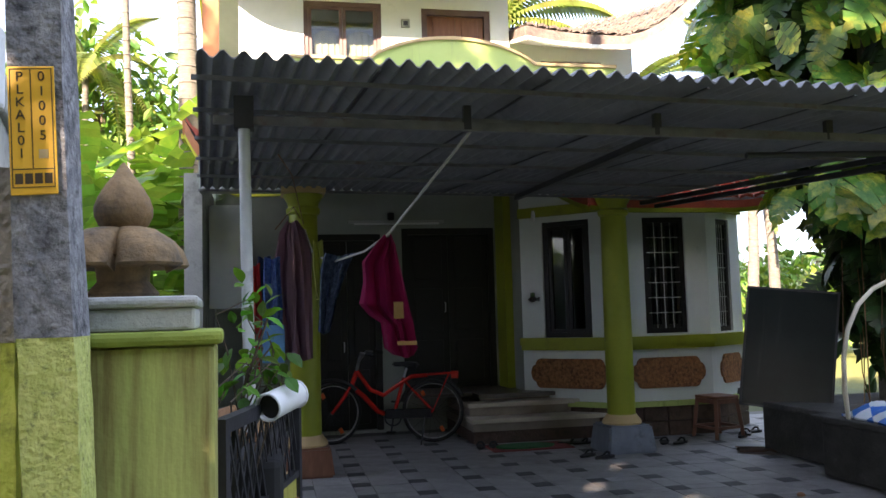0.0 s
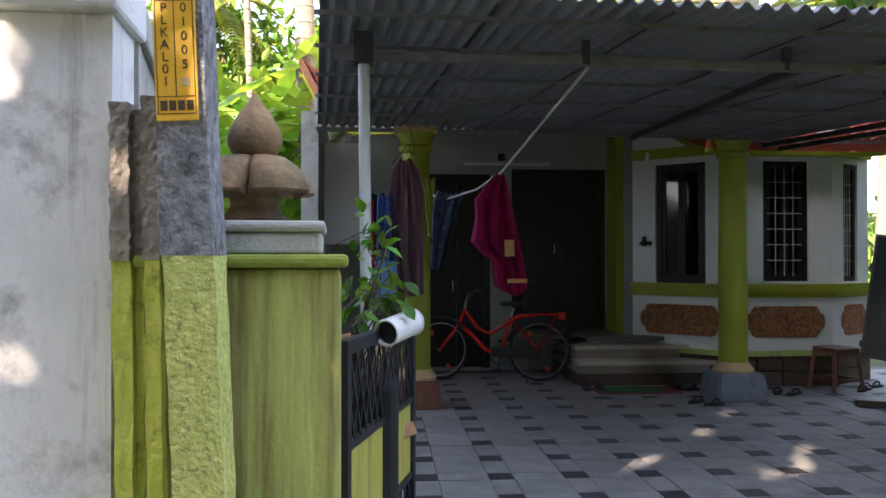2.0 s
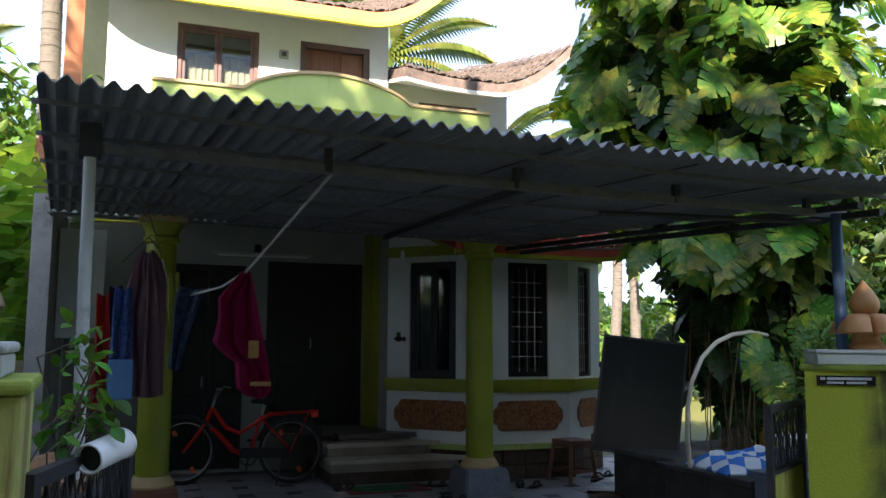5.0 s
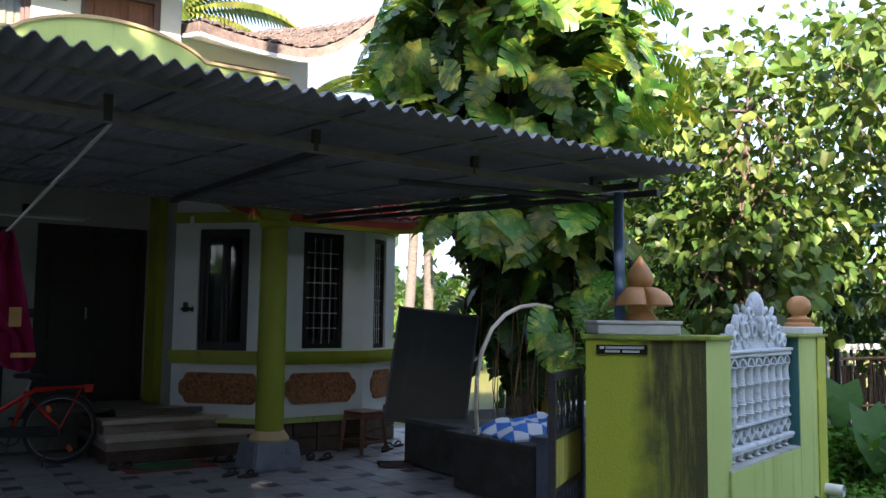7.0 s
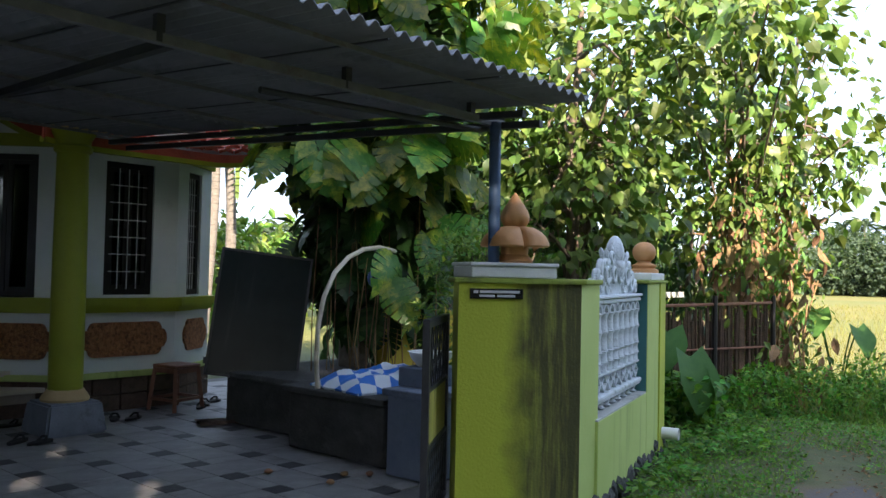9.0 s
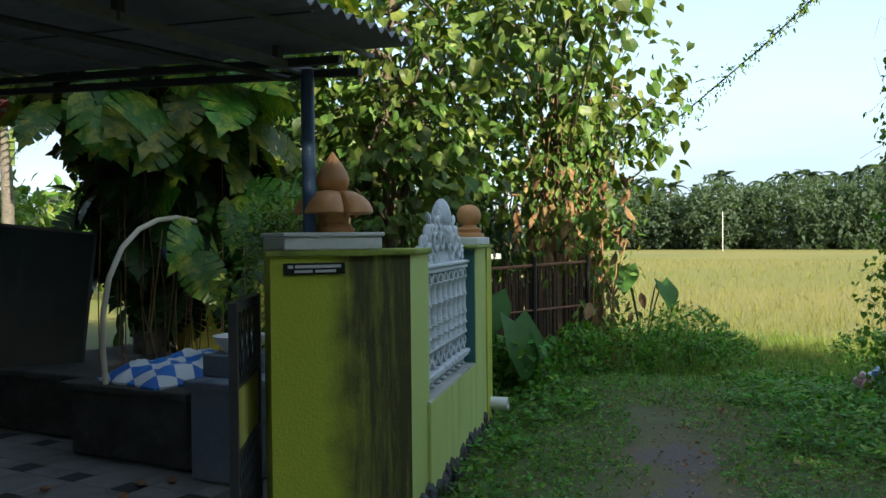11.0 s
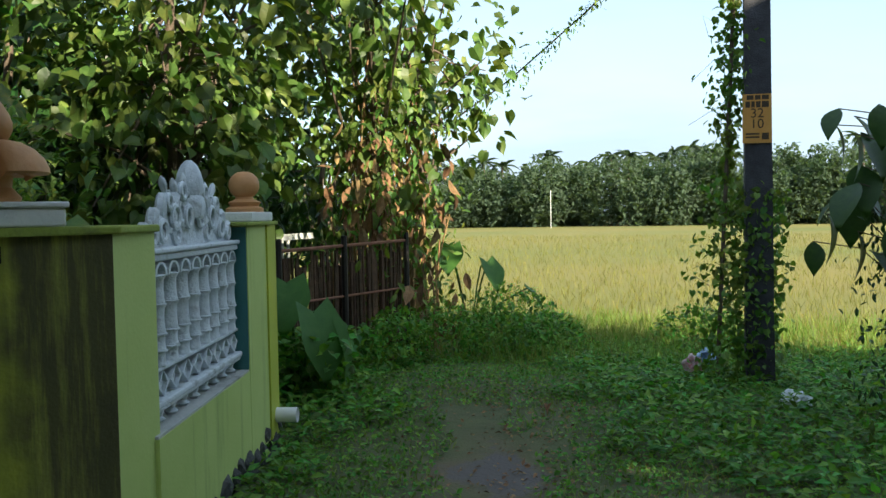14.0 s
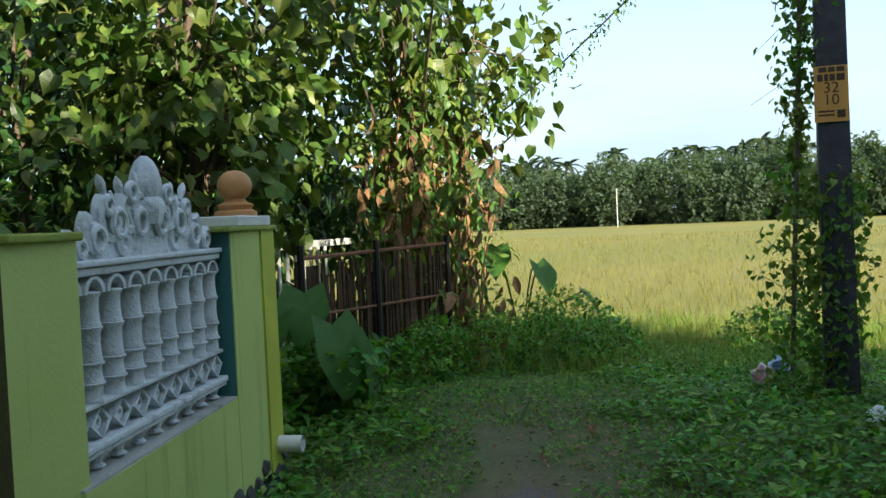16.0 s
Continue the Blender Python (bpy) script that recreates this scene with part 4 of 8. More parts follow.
def finial(m, mat, old=False):
    ob = thing("gate_finial", "weathered terracotta lotus finial on the gate pier" if old else "terracotta lotus finial on the gate pier", "finial", "gate finials", m=m)
    part("neck", lathe([(0.10, 0), (0.105, 0.015), (0.075, 0.05), (0.08, 0.09), (0.13, 0.125)], 32, lambda a, k: 1 + 0.06 * math.cos(4 * a)), mat, ob, "", True)
    bm = lathe([(0.10, 0.105), (0.150, 0.098), (0.196, 0.092), (0.206, 0.100), (0.203, 0.118), (0.188, 0.150), (0.158, 0.180), (0.115, 0.203), (0.07, 0.212), (0.03, 0.212)], 80)
    for v in bm.verts:
        r = math.hypot(v.co.x, v.co.y)
        lobe = abs(math.cos(2 * math.atan2(v.co.y, v.co.x))) ** 0.45
        out = min(1, max(0, (r - 0.05) / 0.12))
        s = 1 - 0.40 * (1 - lobe) * out
        v.co.x *= s
        v.co.y *= s
        v.co.z -= 0.045 * (1 - lobe) * out * (v.co.z > 0.11)
    part("petals", bm, mat, ob, "four drooping petals", True)
    part("bud", lathe([(0.048, 0.200), (0.070, 0.218), (0.083, 0.245), (0.084, 0.272), (0.074, 0.302), (0.055, 0.334), (0.034, 0.364), (0.016, 0.390), (0.004, 0.408)], 32), mat, ob, "pointed bud", True)
    return ob


def bars_on(parent, m, rows):
    for x0, x1, z0, z1 in rows:
        part("lettering_bar", box(x0, x1, -0.0035, 0.0, z0, z1), M["bar_white"], parent, m=m)


def right_pier():
    ob = thing("gate_pier", "lime green gate pier with black rain stains", "gate pier", "gate piers")
    A, B, C = (4.19, 3.755), (4.81, 3.352), (5.206, 3.465)
    S = tuple(Vector(A).lerp(Vector(B), 0.58))
    plan = [A, S, B, C, (5.145, 3.685), (4.86, 3.66), (4.46, 4.02)]
    bm = bmesh.new()
    n = len(plan)
    lo = [bm.verts.new((x, y, -0.25)) for x, y in plan]
    hi = [bm.verts.new((x, y, 1.345)) for x, y in plan]
    bm.faces.new(lo[::-1]), bm.faces.new(hi)
    for i in range(n):
        f = bm.faces.new((lo[i], lo[(i + 1) % n], hi[(i + 1) % n], hi[i]))
        f.material_index = 1 if i in (0, 1) else 2 if i == 2 else 0
    # rain stains thicken along the face towards the front wall
    sm = M["lime_stain"]
    nt = sm.node_tree
    b = nt.nodes["Principled BSDF"]
    src = b.inputs["Base Color"].links[0].from_socket
    geo, dot, rg, nz, ad, mx = [nt.nodes.new("ShaderNode" + k) for k in ("TexCoord", "VectorMath", "MapRange", "TexNoise", "Math", "Mix")]
    dn = (Vector(B) - Vector(A)).normalized()
    dot.operation = "DOT_PRODUCT"
    dot.inputs[1].default_value = (dn.x, dn.y, 0)
    nz.inputs["Scale"].default_value, nz.inputs["Detail"].default_value = 4.0, 8
    base = Vector(A).dot(dn)
    ad.operation = "MULTIPLY_ADD"
    ad.inputs[1].default_value = 0.35
    rg.inputs[1].default_value, rg.inputs[2].default_value = base + 0.44, base + 0.62
    mx.data_type = "RGBA"
    mx.inputs[6].default_value = (0.37, 0.415, 0.03, 1)
    nt.links.new(geo.outputs["Object"], dot.inputs[0])
    nt.links.new(geo.outputs["Object"], nz.inputs[0])
    nt.links.new(nz.outputs[0], ad.inputs[0])
    nt.links.new(dot.outputs["Value"], ad.inputs[2])
    nt.links.new(ad.outputs[0], rg.inputs[0])
    nt.links.new(rg.outputs[0], mx.inputs[0])
    nt.links.new(src, mx.inputs[7])
    nt.links.new(mx.outputs[2], b.inputs["Base Color"])
    body = part("body", bm, M["lime"], ob)
    body.data.materials.append(M["lime_stain"])
    body.data.materials.append(M["lime_pale"])
    c = Vector((4.7, 3.65))
    cap = [tuple(Vector(p) + (Vector(p) - c).normalized() * 0.03) for p in plan]
    part("cap", prism(cap, 1.345, 1.375, 0.008), M["moss"], ob, "mossy green coping slab")
    d = (Vector(B) - Vector(A)).normalized()
    m = Matrix.Translation((*A, 0)) @ Matrix.Rotation(math.atan2(d.y, d.x), 4, "Z")
    part("base_block", box(0.075, 0.59, 0.012, 0.36, 1.376, 1.44, 0.008), M["cement_white"], ob, "whitewashed block under the finial", m=m)
    part("base_block", box(0.065, 0.60, 0.002, 0.37, 1.441, 1.462, 0.006), M["cement_white"], ob, m=m)
    # name plate, its writing as bars
    mp = Matrix.Translation((*A, 0)) @ Matrix.Rotation(math.atan2(d.y, d.x), 4, "Z")
    pl = thing("name_plate", "small black name plate with two white lines fixed to the pier", "name plate")
    part("plate", box(0.062, 0.375, -0.012, -0.001, 1.258, 1.315, 0.002), M["black_plate"], pl, m=mp)
    bars_on(pl, mp @ Matrix.Translation((0, -0.0125, 0)), [(0.082, 0.108, 1.290, 1.305), (0.118, 0.352, 1.290, 1.305), (0.115, 0.205, 1.268, 1.281), (0.220, 0.325, 1.268, 1.281)])
    finial(m @ Matrix.Translation((0.372, 0.13, 1.462)) @ Matrix.Rotation(0.85, 4, "Z"), M["terracotta"])


built = set(bpy.data.objects)
right_pier()
settle(built, 0.165, -0.111, -0.032, 1.04, 1.075)


def front_wall():
    ob = thing("front_wall", "pale lime boundary wall on a black rubble footing", "wall", kind="structure")
    part("low_wall", prism([along(0.0), along(1.514), along(1.514, 0.2), along(0.0, 0.2)], -0.05, 0.49), M["lime_pale"], ob)
    part("ledge", prism([along(0.0, 0.004), along(1.51, 0.004), along(1.51, 0.196), along(0.0, 0.196)], 0.49, 0.502), M["cement"], ob, "grey cement ledge")
    # rubble footing
    core = prism([along(-0.35, 0.02), along(2.2, 0.02), along(2.2, 0.2), along(-0.35, 0.2)], -0.35, 0.02)
    foot = part("footing", core, M["stone_dark"], ob, "black mossy rubble footing")
    s = -0.4
    while s < 2.2:
        w = random.uniform(0.07, 0.24)
        for z in (-0.24, -0.12, 0.0):
            bm = bmesh.new()
            bmesh.ops.create_icosphere(bm, subdivisions=1, radius=0.5)
            x, y = along(s + w / 2 + random.uniform(-0.02, 0.02), 0.015)
            for v in bm.verts:
                v.co = Vector((v.co.x * w * 1.15, v.co.y * 0.11, v.co.z * 0.16)) * random.uniform(0.7, 1.15)
            part("stone", bm, M["stone_dark"], foot, m=Matrix.Translation((x, y, z - 0.03 + random.uniform(-0.035, 0.035))) @ Matrix.Rotation(random.uniform(-0.4, 0.4), 4, "Y") @ Matrix.Rotation(0.278 + random.uniform(-0.2, 0.2), 4, "Z"))
        s += w
    return ob


built = set(bpy.data.objects)
front_wall()


def end_pier():
    ob = thing("wall_pier", "pale lime wall pier with a teal reveal", "wall pier")
    part("body", prism([along(1.514, -0.002), along(2.22, -0.002), along(2.22, 0.32), along(1.514, 0.32)], -0.05, 1.35), M["lime_pale"], ob)
    part("reveal", prism([along(1.505, 0.004), along(1.514, 0.004), along(1.514, 0.19), along(1.505, 0.19)], 0.503, 1.345), M["teal"], ob, "dark teal painted reveal")
    part("corner_strip", prism([along(1.99, -0.014), along(2.228, -0.014), along(2.228, 0.0), along(1.99, 0.0)], -0.05, 1.35), M["lime"], ob)
    part("cap", prism([along(1.42, -0.03), along(2.26, -0.03), along(2.26, 0.35), along(1.42, 0.35)], 1.351, 1.375, 0.006), M["moss"], ob, "mossy thin coping")
    part("base_block", prism([along(1.66, 0.0), along(2.23, 0.0), along(2.23, 0.31), along(1.66, 0.31)], 1.376, 1.435, 0.008), M["cement_white"], ob)
    x, y = along(2.0, 0.13)
    b = thing("ball_finial", "terracotta ball finial on the wall pier", "finial", m=Matrix.Translation((x, y, 1.435)))
    part("stem", lathe([(0.12, 0), (0.12, 0.025), (0.09, 0.04), (0.105, 0.065), (0.06, 0.085), (0.055, 0.10)], 28), M["terracotta"], b, "", True)
    r = 0.088
    part("ball", lathe([(0.01 + r * math.sin(math.pi * k / 14), 0.175 - r * math.cos(math.pi * k / 14)) for k in range(15)], 28), M["terracotta"], b, "", True)


end_pier()


def grille():
    """Cast screen between the piers: arched balusters, star band, scrolled crest."""
    ob = thing("wall_grille", "white cast concrete wall screen with arched balusters and scrolled crest", "grille", m=Matrix.Translation((*along(0.0, 0.05), 0)) @ Matrix.Rotation(math.atan2(U.y, U.x), 4, "Z"))
    L, z0 = 1.50, 0.50
    part("rail", box(0.0, L, 0.0, 0.09, 1.215, 1.245, 0.008), M["grille"], ob)
    part("rail", box(0.0, L, -0.015, 0.10, 1.248, 1.272, 0.008), M["grille"], ob)
    part("rail", box(0.0, L, -0.012, 0.10, 0.585, 0.615, 0.008), M["grille"], ob)
    part("rail", box(0.0, L, 0.0, 0.09, 0.565, 0.582, 0.005), M["grille"], ob)
    part("rail", box(0.0, L, 0.01, 0.08, 0.735, 0.752, 0.004), M["grille"], ob)
    n = 9
    w = L / n
    for i in range(n):
        c = w * (i + 0.5)
        part("foot", lathe([(0.018, z0), (0.034, z0 + 0.015), (0.018, z0 + 0.03), (0.03, z0 + 0.065)], 10, m=Matrix.Translation((c, 0.045, 0))), M["grille"], ob, "", True)
        bm = bmesh.new()
        for dx in (-1, 1):
            slab([(c, 0.015, 0.617), (c + dx * w * 0.46, 0.015, 0.676), (c, 0.015, 0.733), (c + dx * w * 0.30, 0.015, 0.676)], (0, 0.06, 0), bm)
        torus(0.020, 0.011, 12, 6, bm, Matrix.Translation((c, 0.04, 0.676)) @ Matrix.Rotation(math.pi / 2, 4, "X"))
        part("star", bm, M["grille"], ob)
        prof = []
        for a, b in ((0.753, 0.825), (0.825, 0.90), (0.90, 1.03), (1.03, 1.155)):
            h = b - a
            prof += [(0.046, a + 0.002), (0.042, a + 0.14 * h), (0.039, a + 0.5 * h), (0.041, a + 0.82 * h), (0.050, b - 0.010), (0.051, b - 0.003), (0.045, b)]
        part("baluster", lathe(prof, 14, m=Matrix.Translation((c, 0.045, 0))), M["grille"], ob, "", True)
        bm = bmesh.new()
        k = 8
        for j in range(k):
            a0, a1 = math.pi * j / k, math.pi * (j + 1) / k
            for r0, r1 in ((0.052, 0.078),):
                slab([(c + r0 * math.cos(a0), 0.01, 1.150 + r0 * 1.0 * math.sin(a0)), (c + r1 * math.cos(a0), 0.01, 1.150 + r1 * 0.82 * math.sin(a0)), (c + r1 * math.cos(a1), 0.01, 1.150 + r1 * 0.82 * math.sin(a1)), (c + r0 * math.cos(a1), 0.01, 1.150 + r0 * math.sin(a1))], (0, 0.07, 0), bm)
        bmesh.ops.remove_doubles(bm, verts=bm.verts, dist=0.0006)
        part("arch", bm, M["grille"], ob)
    # crest: scrolls rising to a plain finial
    mid = L * 0.52
    def scroll(cx, cz, R, turn, flip, r=0.029):
        pts = []
        for k in range(22):
            a = turn + flip * k * 0.33
            q = R * (1 - 0.036 * k)
            pts.append((cx + q * math.cos(a), 0.045, cz + q * math.sin(a)))
        return tube(pts, r, 6, r1=r * 0.6)
    for f in (-1, 1):
        for dx, cz, R in ((0.60, 1.325, 0.055), (0.46, 1.365, 0.085), (0.33, 1.42, 0.10), (0.18, 1.44, 0.085), (0.24, 1.335, 0.06), (0.08, 1.50, 0.06)):
            part("scroll", scroll(mid + f * dx, cz, R, math.pi / 2 - f * 0.6, -f), M["grille"], ob, "", True)
        for dx, cz, hh in ((0.53, 1.30, 0.10), (0.38, 1.31, 0.13), (0.27, 1.42, 0.12), (0.13, 1.33, 0.14), (0.12, 1.46, 0.11)):
            bm = lathe([(0.006, 0), (0.022, hh * 0.3), (0.02, hh * 0.6), (0.006, hh)], 8, m=Matrix.Translation((mid + f * dx, 0.045, cz)) @ Matrix.Rotation(f * 0.35, 4, "Y"))
            part("acanthus", bm, M["grille"], ob, "", True)
        for dx, cz, R in ((0.46, 1.345, 0.045), (0.29, 1.405, 0.052), (0.10, 1.41, 0.05), (0.37, 1.475, 0.030), (0.17, 1.53, 0.035), (0.59, 1.315, 0.028)):
            part("ring", torus(R, 0.015, 18, 7, None, Matrix.Translation((mid + f * dx, 0.025, cz)) @ Matrix.Rotation(math.pi / 2, 4, "X")), M["grille"], ob, "", True)
    # leaf tips fanned along the outline of the crest
    for f in (-1, 1):
        for k in range(5):
            t = k / 4
            dx, cz = 0.66 - 0.56 * t, 1.30 + 0.30 * math.sin(t * 1.5) - 0.05 * math.sin(t * 9.0)
            bm = lathe([(0.010, -0.05), (0.020, 0.0), (0.016, 0.025), (0.004, 0.045)], 8, m=Matrix.Translation((mid + f * dx, 0.045, cz)) @ Matrix.Rotation(f * (0.9 - 0.7 * t), 4, "Y"))
            part("acanthus", bm, M["grille"], ob, "", True)
    outline = [(0.06, 1.272), (L - 0.04, 1.272), (L - 0.10, 1.33), (mid + 0.50, 1.36), (mid + 0.44, 1.43), (mid + 0.34, 1.47), (mid + 0.24, 1.46), (mid + 0.17, 1.50), (mid + 0.09, 1.53),
               (mid - 0.09, 1.53), (mid - 0.17, 1.50), (mid - 0.24, 1.46), (mid - 0.34, 1.47), (mid - 0.44, 1.43), (mid - 0.52, 1.36), (0.10, 1.33)]
    part("crest_panel", slab([(x, 0.04, z) for x, z in outline], (0, 0.025, 0)), M["grille"], ob)
    part("crest_knob", lathe([(0.060, 1.40), (0.074, 1.46), (0.066, 1.50), (0.056, 1.515), (0.066, 1.54), (0.064, 1.59), (0.052, 1.635), (0.036, 1.668), (0.014, 1.690)], 16, lambda a, k: 1 + 0.07 * math.cos(6 * a), m=Matrix.Translation((mid, 0.045, 0))), M["grille"], ob, "", True)


grille()
x, y = along(2.13, -0.03)
bm = tube([(x - 0.05, y + 0.25, 0.08), (x + 0.035, y - 0.12, 0.08)], 0.05, 20, cap=False)
tube([(x + 0.035, y - 0.12, 0.08), (x - 0.05, y + 0.25, 0.08)], 0.044, 20, bm, False)
single("drain_pipe", bm, M["pvc"], "white drain pipe stub through the wall foot", "pipe", smooth=True)
settle(built, 0.223, -0.076, -0.003, 1.08, 1.053)


def left_pier():
    ob = thing("gate_pier", "weathered lime gate pier with brown rain streaks", "gate pier", "gate piers")
    m = Matrix.Translation((0.505, 2.335, 0)) @ Matrix.Rotation(radians(3), 4, "Z")
    part("body", box(-0.55, 0.0, 0.0, 0.5, -0.25, 1.372, 0.02), M["lime_stain_l"], ob, m=m)
    part("cap", box(-0.57, 0.02, -0.03, 0.53, 1.373, 1.412, 0.014), M["moss"], ob, "mossy coping slab", m=m)
    part("base_block", box(-0.50, -0.055, 0.02, 0.46, 1.413, 1.475, 0.01), M["cement"], ob, "grey cement block", m=m)
    part("base_block", box(-0.52, -0.045, 0.005, 0.475, 1.476, 1.508, 0.012), M["cement"], ob, m=m)
    finial(Matrix.Translation((0.225, 2.58, 1.508)) @ Matrix.Rotation(0.75, 4, "Z") @ Matrix.Scale(1.0, 4), M["terracotta_old"], True)


built = set(bpy.data.objects)
left_pier()
settle(built, -0.123, -0.093, -0.054, 0.09, 1.07)


# ---- poles and the neighbour's wall ----
def leaning_box(a, b, wx, wy, tw, z_mid=None):
    """A square post from a to b, its section wx by wy, tapering to tw of it at the top; rough faces."""
    bm = bmesh.new()
    a, b = Vector(a), Vector(b)
    n = 26
    rings = []
    for i in range(n + 1):
        p = a.lerp(b, i / n)
        k = 1 + (tw - 1) * i / n
        ring = []
        for sx, sy in ((-1, -1), (-0.3, -1), (0.3, -1), (1, -1), (1, 0), (1, 1), (-1, 1), (-1, 0)):
            j = 0.003
            ring.append(bm.verts.new(p + Vector((sx * wx / 2 * k + random.uniform(-j, j), sy * wy / 2 * k + random.uniform(-j, j), 0))))
        rings.append(ring)
    for r, q in zip(rings, rings[1:]):
        for k in range(8):
            bm.faces.new((r[k], r[(k + 1) % 8], q[(k + 1) % 8], q[k]))
    bm.faces.new(rings[0][::-1]), bm.faces.new(rings[-1])
    return bm


def near_pole():
    ob = thing("utility_pole", "rough grey concrete utility pole, its foot painted lime", "utility pole")
    base, mid, top = Vector((0.326, 1.675, -0.3)), Vector((0.254, 1.656, 1.405)), Vector((0.0, 1.60, 7.5))
    part("foot", leaning_box(base, mid, 0.104, 0.13, 0.93), M["pole_lime"], ob, "flaking lime limewash")
    part("shaft", leaning_box(mid, top, 0.096, 0.124, 0.80), M["pole"], ob)
    d = (top - mid).normalized()
    z = 1.78
    c = mid + d * ((z - mid.z) / d.z)
    m = Matrix.Translation(c + Vector((-0.006, -0.0665, 0))) @ Matrix.Rotation(-math.atan2(d.x, d.z) * -1, 4, "Y")
    pl = thing("pole_plate", "yellow enamel number plate fixed to the concrete pole", "plate", m=m)
    part("plate", box(-0.040, 0.040, -0.004, 0.0, -0.118, 0.118, 0.0018), M["plate_yellow"], pl)
    r90 = Matrix.Rotation(math.pi / 2, 4, "X")
    for i, ch in enumerate("PLKAL01"):
        text_mesh(ch, 0.025, M["plate_ink"], pl, Matrix.Translation((-0.019, -0.005, 0.098 - 0.0235 * i)) @ r90)
    for i, ch in enumerate("01005"):
        text_mesh(ch, 0.025, M["plate_ink"], pl, Matrix.Translation((0.018, -0.005, 0.098 - 0.0272 * i)) @ r90)
    part("mark_bar", box(0.010, 0.026, -0.0052, -0.004, -0.052, -0.036), M["tan_trim"], pl, "faded mark")
    ink = bmesh.new()
    for a, b, c0, c1 in ((-0.036, 0.036, 0.112, 0.1135), (-0.036, 0.036, -0.072, -0.0705), (-0.036, 0.036, -0.105, -0.1035), (-0.036, -0.0345, -0.105, 0.112), (0.0345, 0.036, -0.105, 0.112), (-0.001, 0.0005, -0.07, 0.112)):
        box(a, b, -0.0052, -0.004, c0, c1, 0, ink)
    part("border", ink, M["plate_ink"], pl)
    for k in range(4):
        part("emblem_bar", box(-0.031 + 0.0165 * k, -0.018 + 0.0165 * k, -0.0052, -0.004, -0.098, -0.079), M["plate_ink"], pl)


built = set(bpy.data.objects)
near_pole()


def old_stub():
    ob = thing("concrete_post", "broken old concrete post beside the pole, lime painted foot", "post")
    for name, a, b, mat in (("foot", -0.3, 1.395, "stub_lime"), ("shaft", 1.396, 1.735, "stub")):
        x = lambda z, o: 0.146 + o - 0.018 * z
        tip = 0.0 if name == "foot" else 0.012
        part(name, leaning_box((x(a, -0.032), 1.765, a), (x(b, -0.032), 1.768, b - tip), 0.040, 0.10, 0.95), M[mat], ob)
        part("groove", leaning_box((x(a, 0.002), 1.785, a), (x(b, 0.002), 1.788, b - 2 * tip), 0.032, 0.085, 0.95), M[mat], ob)
        part("rib", leaning_box((x(a, 0.031), 1.76, a), (x(b, 0.031), 1.763, b), 0.034, 0.10, 0.95), M[mat], ob)


old_stub()


def neighbour_wall():
    ob = thing("neighbour_wall", "tall weathered whitewashed boundary wall with coping", "wall", kind="structure")
    E = Vector((0.045, 1.80))
    part("front", prism([(-7.0, 1.35), tuple(E), (E.x - 0.02, E.y + 0.22), (-7.0, 1.6)], -0.3, 1.925), M["old_wall"], ob)
    part("coping", prism([(-7.0, 1.31), (E.x + 0.02, E.y - 0.045), (E.x + 0.0, E.y + 0.26), (-7.0, 1.64)], 1.926, 2.12, 0.012), M["old_wall"], ob)
    w = [(E.x - 0.21, E.y + 0.23), (E.x - 0.01, E.y + 0.225), (-0.95, 7.0), (-1.15, 7.0)]
    part("side", prism(w, -0.3, 1.925), M["cement"], ob)
    part("side_coping", prism([(E.x - 0.24, E.y + 0.27), (E.x + 0.0, E.y + 0.265), (-0.92, 7.0), (-1.2, 7.0)], 1.926, 2.02, 0.01), M["cement"], ob)


neighbour_wall()
settle(built, -0.375, -0.098, -0.543, -0.56, 1.42)


# ---- yard things ----
def ribbon_cloth(name, mat, outline, folds, depth, m, label, group="", category="clothing", extra=None):
    """Hanging cloth: rows of a tapering outline (z, left, right), folded in depth."""
    n = 22
    bm = bmesh.new()
    grid = []
    for z, a, b in outline:
        row = []
        for i in range(n + 1):
            u = i / n
            d = depth * math.sin(u * folds * math.pi + 1.7 * z) + 0.4 * depth * math.sin(u * folds * 2.3 * math.pi + 5 * z)
            row.append(bm.verts.new((a + (b - a) * u + 0.006 * math.sin(9 * z + 7 * u), d, z + 0.012 * math.sin(6 * u + z))))
        grid.append(row)
    for r, q in zip(grid, grid[1:]):
        for i in range(n):
            bm.faces.new((r[i], r[i + 1], q[i + 1], q[i]))
    geo = bm.faces[:]
    bmesh.ops.solidify(bm, geom=geo, thickness=0.006)
    ob = thing(name, label, category, group, m)
    part("cloth", bm, mat, ob, smooth=True)
    if extra:
        extra(ob)
    return ob


def densify(rows, k=5):
    out = []
    for a, b in zip(rows, rows[1:]):
        for j in range(k):
            t = j / k
            out.append(tuple(a[i] + (b[i] - a[i]) * t for i in range(3)))
    return out + [rows[-1]]


